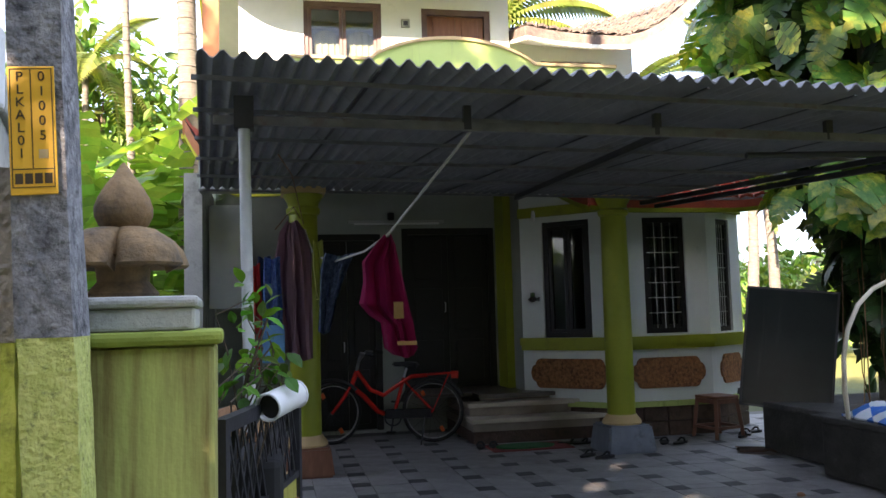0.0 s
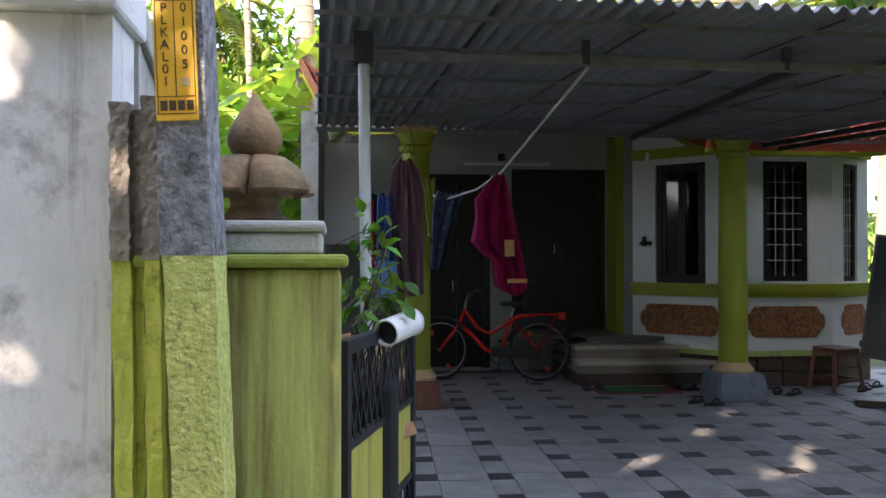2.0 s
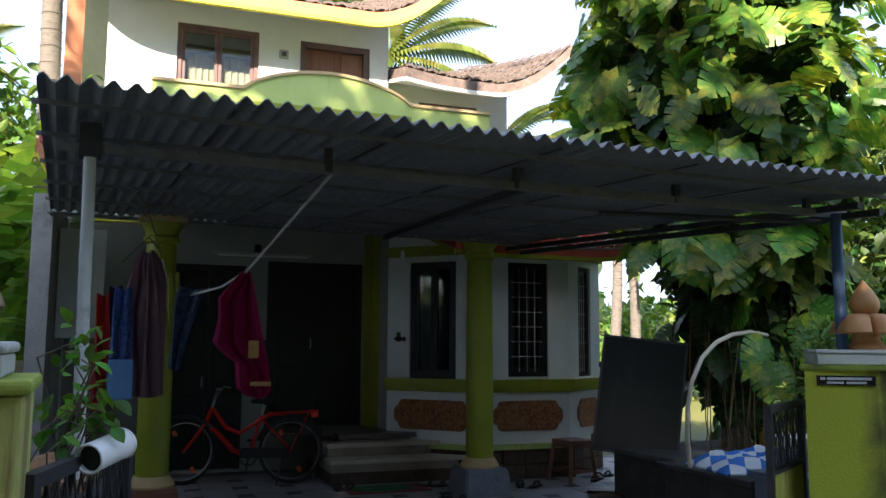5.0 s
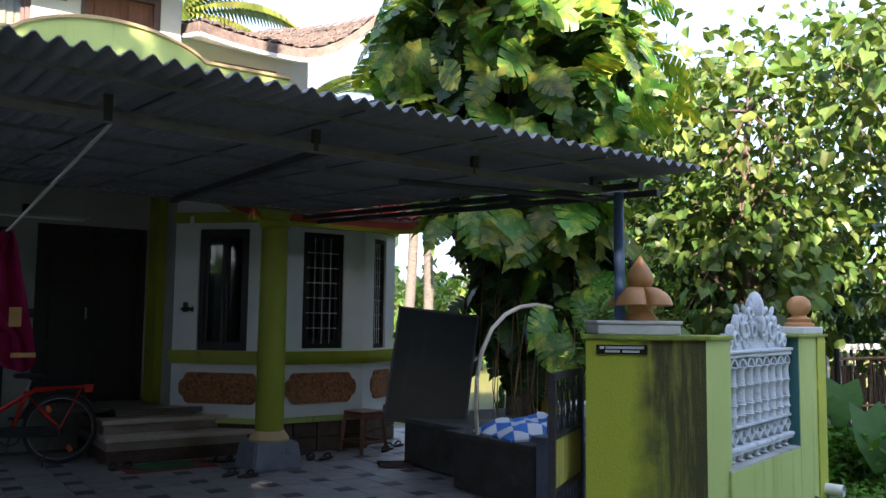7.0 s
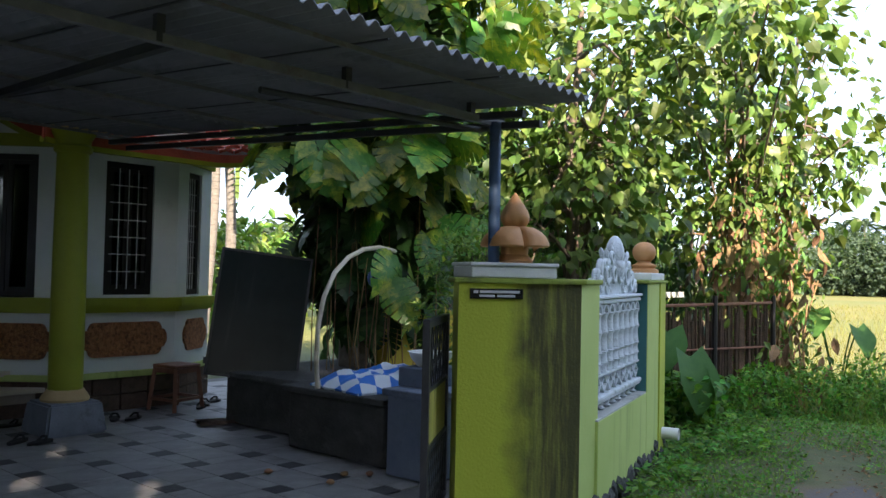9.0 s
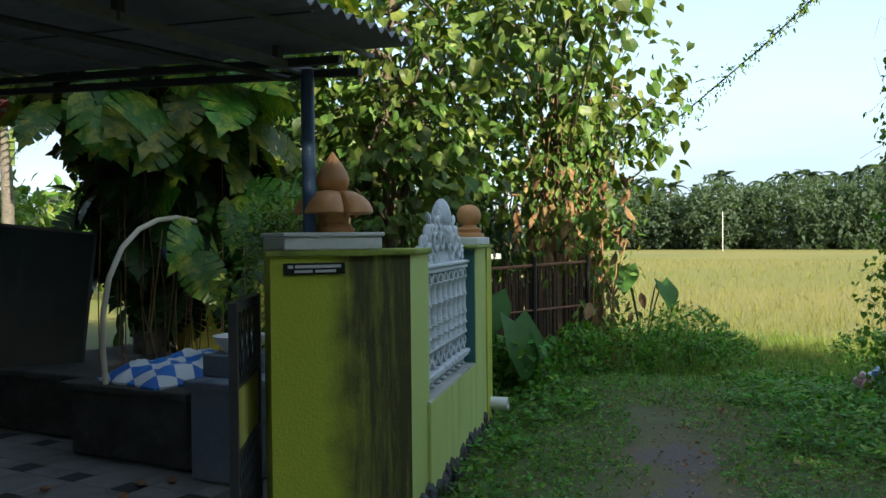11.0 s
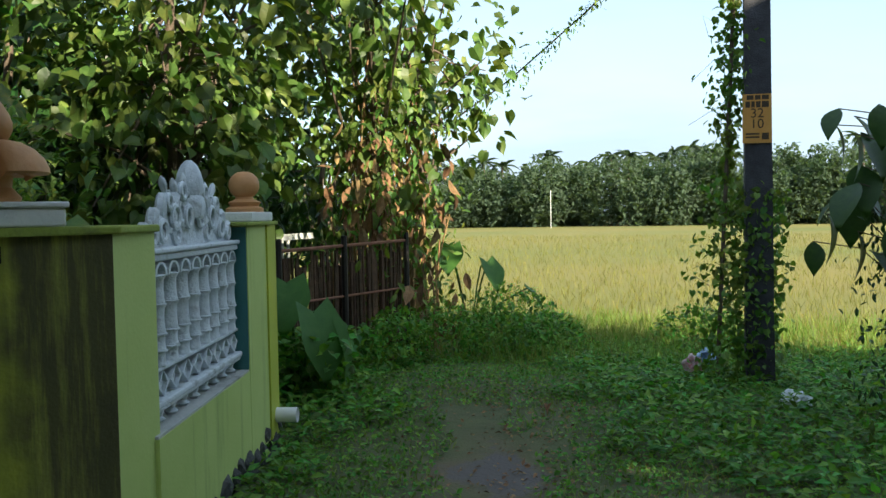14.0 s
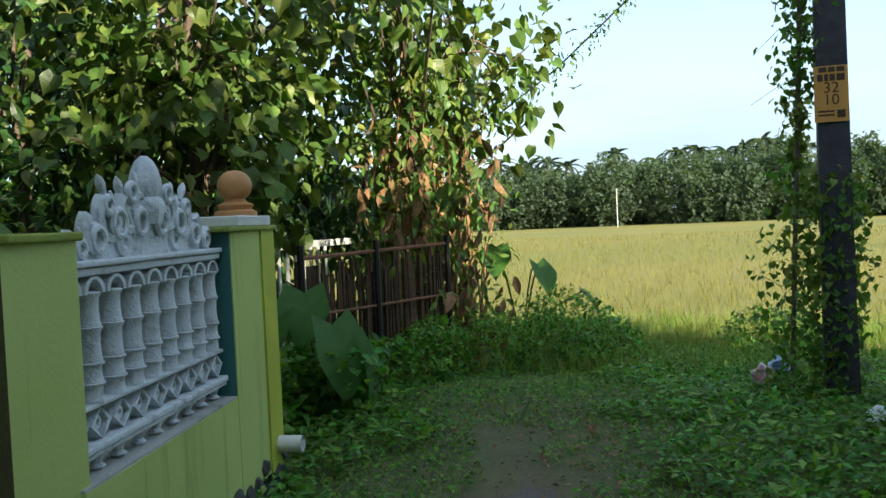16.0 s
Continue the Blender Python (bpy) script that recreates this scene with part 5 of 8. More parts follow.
def washing():
    rope = material("pale_rope", (0.45, 0.43, 0.38), (0.52, 0.50, 0.45), 40, 0.9, 0, 0.3)
    pts = [(1.64, 4.12, 2.47), (1.40, 5.80, 2.06), (1.27, 6.2, 1.97), (1.05, 6.7, 1.92), (0.93, 7.3, 2.05), (0.885, 7.76, 2.30)]
    ob = thing("clothes_line", "pale rope clothes line strung under the canopy", "clothes line")
    part("rope", tube(pts, 0.009, 8), rope, ob, smooth=True)
    part("cord", tube([(0.87, 7.72, 2.35), (0.72, 5.6, 2.45), (0.62, 4.6, 2.40)], 0.004, 6), M["dry_stem"], ob, "thin brown cord")
    part("cord", tube([(0.60, 5.0, 2.02), (0.75, 6.5, 2.35), (0.84, 7.7, 2.40)], 0.004, 6), M["dry_stem"], ob)
    pink = material("magenta_cotton", (0.40, 0.008, 0.10), (0.50, 0.015, 0.14), 5, 0.85, 0, 0.25, 200)
    mauve = material("mauve_cotton", (0.30, 0.18, 0.22), (0.36, 0.22, 0.26), 5, 0.9, 0, 0.25, 200)
    blue = material("sky_blue_cotton", (0.12, 0.28, 0.55), (0.16, 0.34, 0.60), 5, 0.9, 0, 0.25, 200)
    navy = material("navy_print_cotton", (0.02, 0.03, 0.07), (0.16, 0.22, 0.33), 26, 0.9, 0, 0.25, 200)
    print_blue = material("blue_print_cotton", (0.02, 0.05, 0.30), (0.20, 0.32, 0.60), 30, 0.9, 0, 0.25, 200)
    red = material("red_cotton", (0.42, 0.02, 0.02), (0.48, 0.03, 0.03), 5, 0.9, 0, 0.25, 200)
    lime = material("yellow_green_cotton", (0.40, 0.42, 0.08), (0.46, 0.47, 0.10), 5, 0.9, 0, 0.25, 200)
    gold = material("gold_border", (0.45, 0.25, 0.08), (0.55, 0.32, 0.12), 30, 0.6, 0.2, 0.2, 80)
    R = Matrix.Rotation(radians(-8), 4, "Z")

    def trim(ob):
        part("border", box(0.03, 0.10, -0.052, -0.046, 1.34, 1.46), gold, ob, "gold woven border")
        part("border", box(0.05, 0.19, -0.05, -0.044, 1.15, 1.18), gold, ob)
    ribbon_cloth("saree", pink, densify([(1.935, -0.02, 0.03), (1.86, -0.09, 0.06), (1.74, -0.19, 0.08), (1.60, -0.19, 0.10), (1.44, -0.22, 0.13), (1.36, -0.15, 0.15), (1.30, -0.06, 0.17), (1.12, -0.04, 0.20), (1.07, 0.02, 0.17)]), 5, 0.035,
                 Matrix.Translation((1.40, 5.83, 0.115)) @ R, "magenta saree with a gold border hung folded on the line", "washing", "saree", trim)

    def hem(ob):
        part("seam", tube([(0.02, -0.05, 2.30), (0.03, -0.055, 1.7), (0.02, -0.05, 1.1)], 0.006, 6), mauve, ob, smooth=True)
    ribbon_cloth("shirt", mauve, densify([(2.33, -0.03, 0.06), (2.22, -0.10, 0.13), (2.02, -0.13, 0.19), (1.85, -0.16, 0.19), (1.5, -0.14, 0.18), (1.11, -0.13, 0.19)]), 6, 0.035, Matrix.Translation((0.74, 7.35, 0.0)), "mauve cotton shirt hung by the porch column", "washing", "clothing", hem)
    ribbon_cloth("skirt", print_blue, densify([(2.0, -0.08, 0.05), (1.7, -0.10, 0.06), (1.42, -0.11, 0.06)]), 4, 0.02, Matrix.Translation((0.60, 7.2, 0.0)), "blue printed skirt on the line", "washing",
                 extra=lambda ob: part("panel", box(-0.11, 0.08, -0.02, 0.02, 1.10, 1.42, 0.008), blue, ob, "plain sky blue panel"))
    ribbon_cloth("towel", navy, densify([(1.98, -0.10, 0.14), (1.85, -0.14, 0.08), (1.6, -0.16, -0.02), (1.35, -0.17, -0.08)]), 4, 0.025, Matrix.Translation((1.10, 6.6, 0.0)) @ R, "navy printed towel folded over the line", "washing", "towel")
    ribbon_cloth("towel", lime, densify([(2.12, -0.05, 0.03), (1.9, -0.05, 0.05), (1.62, -0.03, 0.08)]), 3, 0.02, Matrix.Translation((0.97, 7.0, 0.0)), "yellow green towel on the line", "washing", "towel")
    ribbon_cloth("shirt", red, densify([(1.95, -0.06, 0.04), (1.6, -0.07, 0.05), (1.0, -0.08, 0.03)]), 3, 0.025, Matrix.Translation((0.44, 7.3, 0.0)), "red cotton shirt hung on the line", "washing")
    ribbon_cloth("trousers", material("denim", (0.02, 0.04, 0.10), (0.04, 0.07, 0.15), 40, 0.9, 0, 0.3, 200), densify([(2.02, -0.06, 0.05), (1.7, -0.07, 0.06), (1.25, -0.05, 0.05)]), 3, 0.03, Matrix.Translation((0.52, 7.4, 0.0)), "dark blue denim trousers on the line", "washing")


washing()


def bicycle():
    ob = thing("bicycle", "red bicycle with black tyres parked on its stand", "bicycle", m=Matrix.Translation((2.39, 9.50, 0)) @ Matrix.Rotation(radians(166), 4, "Z") @ Matrix.Scale(1.1, 4))
    R = 0.325
    RX = Matrix.Rotation(math.pi / 2, 4, "X")

    def wheel(m):
        w = part("wheel", torus(R - 0.035, 0.010, 40, 6, None, RX), M["chrome"], ob, "spoked wheel with a black tyre", True, m)
        part("tyre", torus(R - 0.02, 0.020, 40, 8, None, RX), M["rubber"], w, "", True)
        part("rim_line", torus(R - 0.042, 0.004, 40, 6, None, RX @ Matrix.Translation((0, 0, 0.012))), M["bar_white"], w)
        bm = bmesh.new()
        for k in range(18):
            a = 2 * math.pi * k / 18
            tube([(0.02 * math.cos(a + 1), 0.015 * (-1) ** k, 0.02 * math.sin(a + 1)), ((R - 0.04) * math.cos(a), 0, (R - 0.04) * math.sin(a))], 0.0016, 4, bm)
        part("spokes", bm, M["steel_dark"], w)
        part("hub", tube([(0, -0.045, 0), (0, 0.045, 0)], 0.02, 10), M["steel_dark"], w)
        for a in (0.5, 3.6):
            part("reflector", box(-0.02, 0.02, -0.01, 0.01, 0.18, 0.24, 0.003), M["orange_plastic"], w, m=Matrix.Rotation(a, 4, "Y"))
        return w
    wheel(Matrix.Translation((0, 0, R)))
    wheel(Matrix.Translation((1.06, 0.04, R)) @ Matrix.Rotation(radians(28), 4, "Z"))
    bb, seat, head_b, head_t = (0.42, 0, 0.27), (0.30, 0, 0.68), (0.86, 0, 0.60), (0.80, 0, 0.76)
    fr = [("down_tube", [head_b, (0.74, 0, 0.50), (0.58, 0, 0.33), bb], 0.026), ("top_tube", [head_t, (0.66, 0, 0.56), (0.52, 0, 0.50), (0.40, 0, 0.58), (0.22, 0, 0.69), (0.05, 0, 0.70)], 0.022),
          ("seat_tube", [bb, seat], 0.018), ("head_tube", [head_b, head_t], 0.024),
          ("chain_stay", [bb, (0, 0.06, R)], 0.012), ("chain_stay", [bb, (0, -0.06, R)], 0.012), ("seat_stay", [(0.29, 0, 0.64), (0, 0.06, R)], 0.010), ("seat_stay", [(0.29, 0, 0.64), (0, -0.06, R)], 0.010)]
    for n, p, r in fr:
        part(n, tube(p, r, 10), M["red_paint"], ob, smooth=True)
    for s in (-1, 1):
        part("fork_blade", tube([(0.865, s * 0.05, 0.60), (0.93, s * 0.055 + 0.01, 0.5), (1.06, s * 0.05 + 0.04, R)], 0.014, 8), M["red_paint"], ob, smooth=True)
        part("crank", tube([bb, (0.42 + s * 0.02, s * 0.08, 0.27 - s * 0.15)], 0.01, 6), M["steel_dark"], ob)
        part("pedal", box(0.37 + s * 0.02, 0.47 + s * 0.02, s * 0.08 - 0.03, s * 0.08 + 0.03, 0.26 - s * 0.15, 0.28 - s * 0.15, 0.005), M["rubber"], ob)
    part("chain_guard", box(0.0, 0.5, 0.055, 0.07, 0.26, 0.36, 0.02), M["rubber"], ob)
    part("chain_ring", torus(0.085, 0.008, 24, 6, None, Matrix.Translation((0.42, 0.05, 0.27)) @ RX), M["steel_dark"], ob)
    part("handlebar", tube([(0.62, 0.30, 0.94), (0.72, 0.22, 0.96), (0.77, 0.06, 0.88), (0.78, 0, 0.84), (0.77, -0.06, 0.88), (0.72, -0.22, 0.96), (0.62, -0.30, 0.94)], 0.012, 8), M["chrome"], ob, smooth=True)
    part("stem", tube([head_t, (0.78, 0, 0.85)], 0.016, 8), M["chrome"], ob)
    for s in (-1, 1):
        part("grip", tube([(0.66, s * 0.27, 0.95), (0.56, s * 0.33, 0.93)], 0.018, 8), M["rubber"], ob)
    part("seat_post", tube([seat, (0.27, 0, 0.78)], 0.013, 8), M["chrome"], ob)
    sd = bmesh.new()
    slab([(0.14, -0.10, 0.79), (0.14, 0.10, 0.79), (0.26, 0.07, 0.80), (0.42, 0.02, 0.80), (0.42, -0.02, 0.80), (0.26, -0.07, 0.80)], (0, 0, 0.045), sd)
    bmesh.ops.bevel(sd, geom=list(sd.edges), offset=0.015, segments=2, affect="EDGES")
    part("saddle", sd, M["rubber"], ob, smooth=True)
    rk = bmesh.new()
    for y in (-0.06, 0, 0.06):
        tube([(0.24, y, 0.70), (-0.25, y, 0.72)], 0.008, 6, rk)
    for x in (-0.25, -0.1, 0.05):
        tube([(x, -0.06, 0.715), (x, 0.06, 0.715)], 0.008, 6, rk)
    for s in (-1, 1):
        tube([(-0.18, s * 0.06, 0.715), (0.0, s * 0.07, R)], 0.007, 6, rk)
    part("carrier", rk, M["red_paint"], ob)
    part("tail_light", box(-0.28, -0.20, -0.05, 0.05, 0.66, 0.74, 0.012), M["red_paint"], ob)
    for cx, a0, a1, rot in ((0, 0.3, 2.7, 0), (1.06, 0.5, 2.4, 28)):
        pts = [(cx + (R + 0.02) * math.cos(a0 + (a1 - a0) * k / 14), (0.04 if rot else 0), R + (R + 0.02) * math.sin(a0 + (a1 - a0) * k / 14)) for k in range(15)]
        part("mudguard", tube(pts, 0.022, 6), M["rubber"], ob, smooth=True)
    part("stand", tube([(0.08, 0.06, 0.28), (0.12, 0.18, 0.0)], 0.009, 6), M["steel_dark"], ob)


bicycle()


def stool(m):
    ob = thing("stool", "dark wooden stool standing before the bay", "stool", m=m)
    part("seat", box(-0.17, 0.17, -0.17, 0.17, 0.44, 0.47, 0.008), M["wood_brown"], ob)
    for sx in (-1, 1):
        for sy in (-1, 1):
            part("leg", bar((sx * 0.19, sy * 0.19, 0), (sx * 0.15, sy * 0.15, 0.44), 0.04), M["wood_brown"], ob)
    for a, b in (((-0.18, -0.18), (0.18, -0.18)), ((-0.18, 0.18), (0.18, 0.18)), ((-0.18, -0.18), (-0.18, 0.18)), ((0.18, -0.18), (0.18, 0.18))):
        part("stretcher", bar((*a, 0.12), (*b, 0.12), 0.025, 0.03), M["wood_brown"], ob)
        part("apron", bar((a[0] * 0.86, a[1] * 0.86, 0.41), (b[0] * 0.86, b[1] * 0.86, 0.41), 0.02, 0.05), M["wood_brown"], ob)


stool(pose(5.52, 8.66, 0, 0, 0, 12))


def slipper(x, y, a, mat, label):
    ob = thing("slipper", label, "slipper", "slippers by the porch", pose(x, y, 0, 0, 0, a))
    bm = bmesh.new()
    pts = [(0.13 * math.cos(t) * (1 if math.cos(t) > 0 else 0.95), 0.045 * math.sin(t) * (1 + 0.2 * math.cos(t)), 0) for t in [2 * math.pi * k / 16 for k in range(16)]]
    slab(pts, (0, 0, 0.022), bm)
    part("sole", bm, mat, ob)
    part("strap", tube([(0.02, -0.045, 0.02), (0.05, -0.02, 0.055), (0.05, 0.02, 0.055), (0.02, 0.045, 0.02)], 0.011, 6), mat, ob)


blk = M["rubber"]
brn = M["wood_dark"]
for x, y, a, mt, lb in ((3.80, 7.83, 20, blk, "black rubber slipper beside the plinth"), (3.68, 7.98, 35, blk, "black rubber slipper beside the plinth"), (3.78, 8.80, -20, brn, "worn dark slipper below the steps"), (3.92, 8.74, 10, brn, "worn dark slipper below the steps"),
                       (4.75, 8.45, 60, blk, "black slipper by the bay"), (4.9, 8.38, 30, brn, "worn dark slipper by the bay"), (5.75, 8.55, 45, blk, "black slipper by the stool"), (5.9, 8.7, 70, brn, "worn dark slipper by the stool"), (6.05, 8.8, 20, blk, "black slipper by the stool"),
                       (2.80, 8.90, 80, blk, "black slipper behind the bicycle"), (2.93, 8.86, 70, blk, "black slipper behind the bicycle")):
    slipper(x, y, a, mt, lb)


def door_mat():
    red = material("faded_red_mat", (0.16, 0.03, 0.03), (0.22, 0.05, 0.045), 20, 0.95, 0, 0.5, 120)
    grn = material("green_coir_mat", (0.02, 0.11, 0.035), (0.035, 0.15, 0.05), 20, 0.95, 0, 0.5, 120)
    single("door_mat", box(2.85, 3.75, 8.52, 8.98, 0.0, 0.012, 0.003, None, Matrix()), red, "faded red door mat below the steps", "mat")
    bm = bmesh.new()
    slab([(3.26 + 0.33 * math.cos(2 * math.pi * k / 24), 8.74 + 0.17 * math.sin(2 * math.pi * k / 24), 0.0125) for k in range(24)], (0, 0, 0.014), bm)
    single("oval_mat", bm, grn, "green oval coir mat on the red mat", "mat")


door_mat()


def board():
    """Dark glossy framed sheet leaning back on the well wall."""
    ob = thing("framed_sheet", "dark glossy framed sheet leaning beside the well", "panel", m=Matrix.Translation((5.15, 7.58, 0.49)) @ Matrix.Rotation(radians(-36), 4, "Z") @ Matrix.Rotation(radians(-6), 4, "X") @ Matrix.Rotation(radians(6.5), 4, "Y"))
    W, H = 0.86, 1.20
    part("sheet", box(0.02, W - 0.02, 0.005, 0.018, 0.02, H - 0.02), M["board"], ob)
    for a in (box(0, 0.022, 0, 0.03, 0, H), box(W - 0.022, W, 0, 0.03, 0, H), box(0.022, W - 0.022, 0, 0.03, 0, 0.022), box(0.022, W - 0.022, 0, 0.03, H - 0.022, H)):
        part("frame", a, M["steel_dark"], ob)
    for z in (0.1, 0.85):
        part("hinge", box(-0.02, 0.0, 0.0, 0.03, z, z + 0.06), M["steel_dark"], ob)
    part("prop", bar((0.7, 0.05, 0.5), (0.7, 0.40, -0.02), 0.03), M["wood_dark"], ob)


board()


def well():
    ob = thing("well", "black mossy concrete well curb and trough", "well")
    # low wall behind, nearer tank
    part("ledge", box(5.27, 6.6, 6.25, 7.42, 0.0, 0.44, 0.02), M["well"], ob)
    part("ledge_slab", box(5.16, 6.65, 6.2, 7.46, 0.441, 0.50, 0.012), M["well"], ob)
    part("tank", box(4.96, 6.0, 5.08, 6.15, 0.0, 0.46, 0.03), M["well"], ob)
    part("tank_rim", box(4.90, 6.05, 5.03, 6.19, 0.461, 0.51, 0.012), M["well"], ob)
    cream = material("cream_bent_pipe", (0.52, 0.45, 0.32), (0.60, 0.54, 0.42), 9, 0.5, 0, 0.05, stain=(0.3, 0.26, 0.2), stain_amt=0.3, stain_scale=7)
    hp = thing("well_hoop", "cream bent pipe hoop over the well", "hoop")
    P = [(4.88, 5.62, 0.46), (4.86, 5.62, 0.75), (4.87, 5.62, 1.0), (4.93, 5.63, 1.22), (5.06, 5.65, 1.42), (5.24, 5.68, 1.55), (5.45, 5.72, 1.62), (5.68, 5.76, 1.645), (5.92, 5.80, 1.62)]
    P = [(x + 0.07, y + 0.17, max(0.511, z)) for x, y, z in P]
    part("pipe", tube(P, 0.019, 12), cream, hp, smooth=True)
    pu = part("pulley", torus(0.055, 0.02, 20, 8, None, Matrix.Translation((5.67, 5.91, 1.37)) @ Matrix.Rotation(radians(80), 4, "X")), M["post_blue"], hp, "blue iron pulley on a chain")
    bm = bmesh.new()
    for k in range(6):
        torus(0.012, 0.004, 10, 4, bm, Matrix.Translation((5.67, 5.91, 1.62 - 0.045 * k)) @ Matrix.Rotation(math.pi / 2 * (k % 2), 4, "Z") @ Matrix.Rotation(math.pi / 2, 4, "X"))
    part("chain", bm, M["steel_dark"], pu)
    part("hub", tube([(5.67, 5.89, 1.37), (5.67, 5.93, 1.37)], 0.02, 10), M["steel_dark"], pu)
    # checked sack on the tank
    m = bpy.data.materials.new("blue_white_checked_sack")
    m.use_nodes = True
    nt = m.node_tree
    ck = nt.nodes.new("ShaderNodeTexChecker")
    ck.inputs["Color1"].default_value, ck.inputs["Color2"].default_value, ck.inputs["Scale"].default_value = (0.03, 0.16, 0.55, 1), (0.68, 0.72, 0.76, 1), 8.5
    tc = nt.nodes.new("ShaderNodeTexCoord")
    mp = nt.nodes.new("ShaderNodeMapping")
    mp.inputs["Rotation"].default_value = (0, 0, 0.5)
    mp.inputs["Scale"].default_value = (1, 0.8, 0.001)
    nt.links.new(tc.outputs["Object"], mp.inputs[0])
    nt.links.new(mp.outputs[0], ck.inputs[0])
    nt.links.new(ck.outputs[0], nt.nodes["Principled BSDF"].inputs["Base Color"])
    nt.nodes["Principled BSDF"].inputs["Roughness"].default_value = 0.45
    bm = bmesh.new()
    n = 26
    top, bot = [], []
    for j in range(n + 1):
        for i in range(n + 1):
            u, v = i / n * 2 - 1, j / n * 2 - 1
            e = max(0, (1 - abs(u) ** 4)) * max(0, 1 - abs(v) ** 4)
            h = 0.015 + 0.12 * e + 0.05 * e * fn(u * 2.2, v * 2.2, 3) + 0.03 * e * fn(u * 6, v * 6, 1) + 0.06 * e * (u > 0) * u
            x, y = u * 0.46 + 0.04 * fn(v * 2, u, 2), v * 0.36 + 0.04 * fn(u * 2, v, 5)
            top.append(bm.verts.new((x, y, h)))
            bot.append(bm.verts.new((x, y, 0)))
    w = n + 1
    for j in range(n):
        for i in range(n):
            a = j * w + i
            bm.faces.new((top[a], top[a + 1], top[a + w + 1], top[a + w]))
            bm.faces.new((bot[a], bot[a + w], bot[a + w + 1], bot[a + 1]))
    for i in range(n):
        bm.faces.new((top[i], bot[i], bot[i + 1], top[i + 1]))
        a = n * w + i
        bm.faces.new((top[a], top[a + 1], bot[a + 1], bot[a]))
        a = i * w
        bm.faces.new((top[a], top[a + w], bot[a + w], bot[a]))
        a = i * w + n
        bm.faces.new((top[a], bot[a], bot[a + w], top[a + w]))
    single("checked_sack", bm, m, "blue and white checked sack lying on the well curb", "sack", smooth=True, m=pose(5.42, 5.54, 0.512, 0, 0, -12))
    # grey-blue block and basin by the gate
    bx = thing("blue_block", "blue-grey cement washing block beside the gate", "block")
    part("body", box(4.86, 5.35, 4.55, 4.95, 0.0, 0.56, 0.012), M["blue_box"], bx)
    part("top", box(4.83, 5.38, 4.52, 4.98, 0.561, 0.61, 0.01), M["blue_box"], bx)
    part("upper_step", box(5.0, 5.38, 4.7, 4.98, 0.611, 0.75, 0.01), M["blue_box"], bx)
    bs = bmesh.new()
    lathe([(0.10, 0.0), (0.15, 0.06), (0.165, 0.10), (0.175, 0.105), (0.155, 0.10), (0.10, 0.012)], 24, None, bs)
    single("basin", bs, M["pvc"], "pale plastic basin on the washing block", "basin", smooth=True, m=pose(5.2, 4.84, 0.751))
    # flattened sack on the paving
    bm = bmesh.new()
    g = [[bm.verts.new((u * 0.055, v * 0.05, 0.012 + max(0, 0.03 * fn(u * 0.5, v * 0.5, 7) + 0.025 * math.sin(v * 0.9)))) for u in range(15)] for v in range(8)]
    for a, b in zip(g, g[1:]):
        for i in range(14):
            bm.faces.new((a[i], a[i + 1], b[i + 1], b[i]))
    bmesh.ops.solidify(bm, geom=bm.faces[:], thickness=0.01)
    single("jute_sack", bm, material("brown_jute", (0.12, 0.07, 0.045), (0.20, 0.13, 0.09), 30, 0.95, 0, 0.6, 150), "flattened brown jute sack lying on the paving", "sack", smooth=True, m=pose(4.95, 7.35, 0.0, 0, 0, -25))
    for x, y in ((4.62, 5.12), (4.40, 5.02), (4.30, 5.55), (4.75, 5.0)):
        bm = bmesh.new()
        bmesh.ops.create_icosphere(bm, subdivisions=2, radius=0.035)
        for v in bm.verts:
            v.co *= 0.8 + 0.5 * random.random() * abs(fn(v.co.x * 30, v.co.y * 30, x))
            v.co.z = v.co.z * 0.6 + 0.018
        single("dry_husk", bm, M["dry_leaf"], "small dry brown husk on the paving", "husk", "dry husks", m=pose(x, y, 0.0, 0, 0, x * 80))


built = set(bpy.data.objects)
well()
settle(built, 0.324, -0.097, 0.008, 1.89, 1.02)


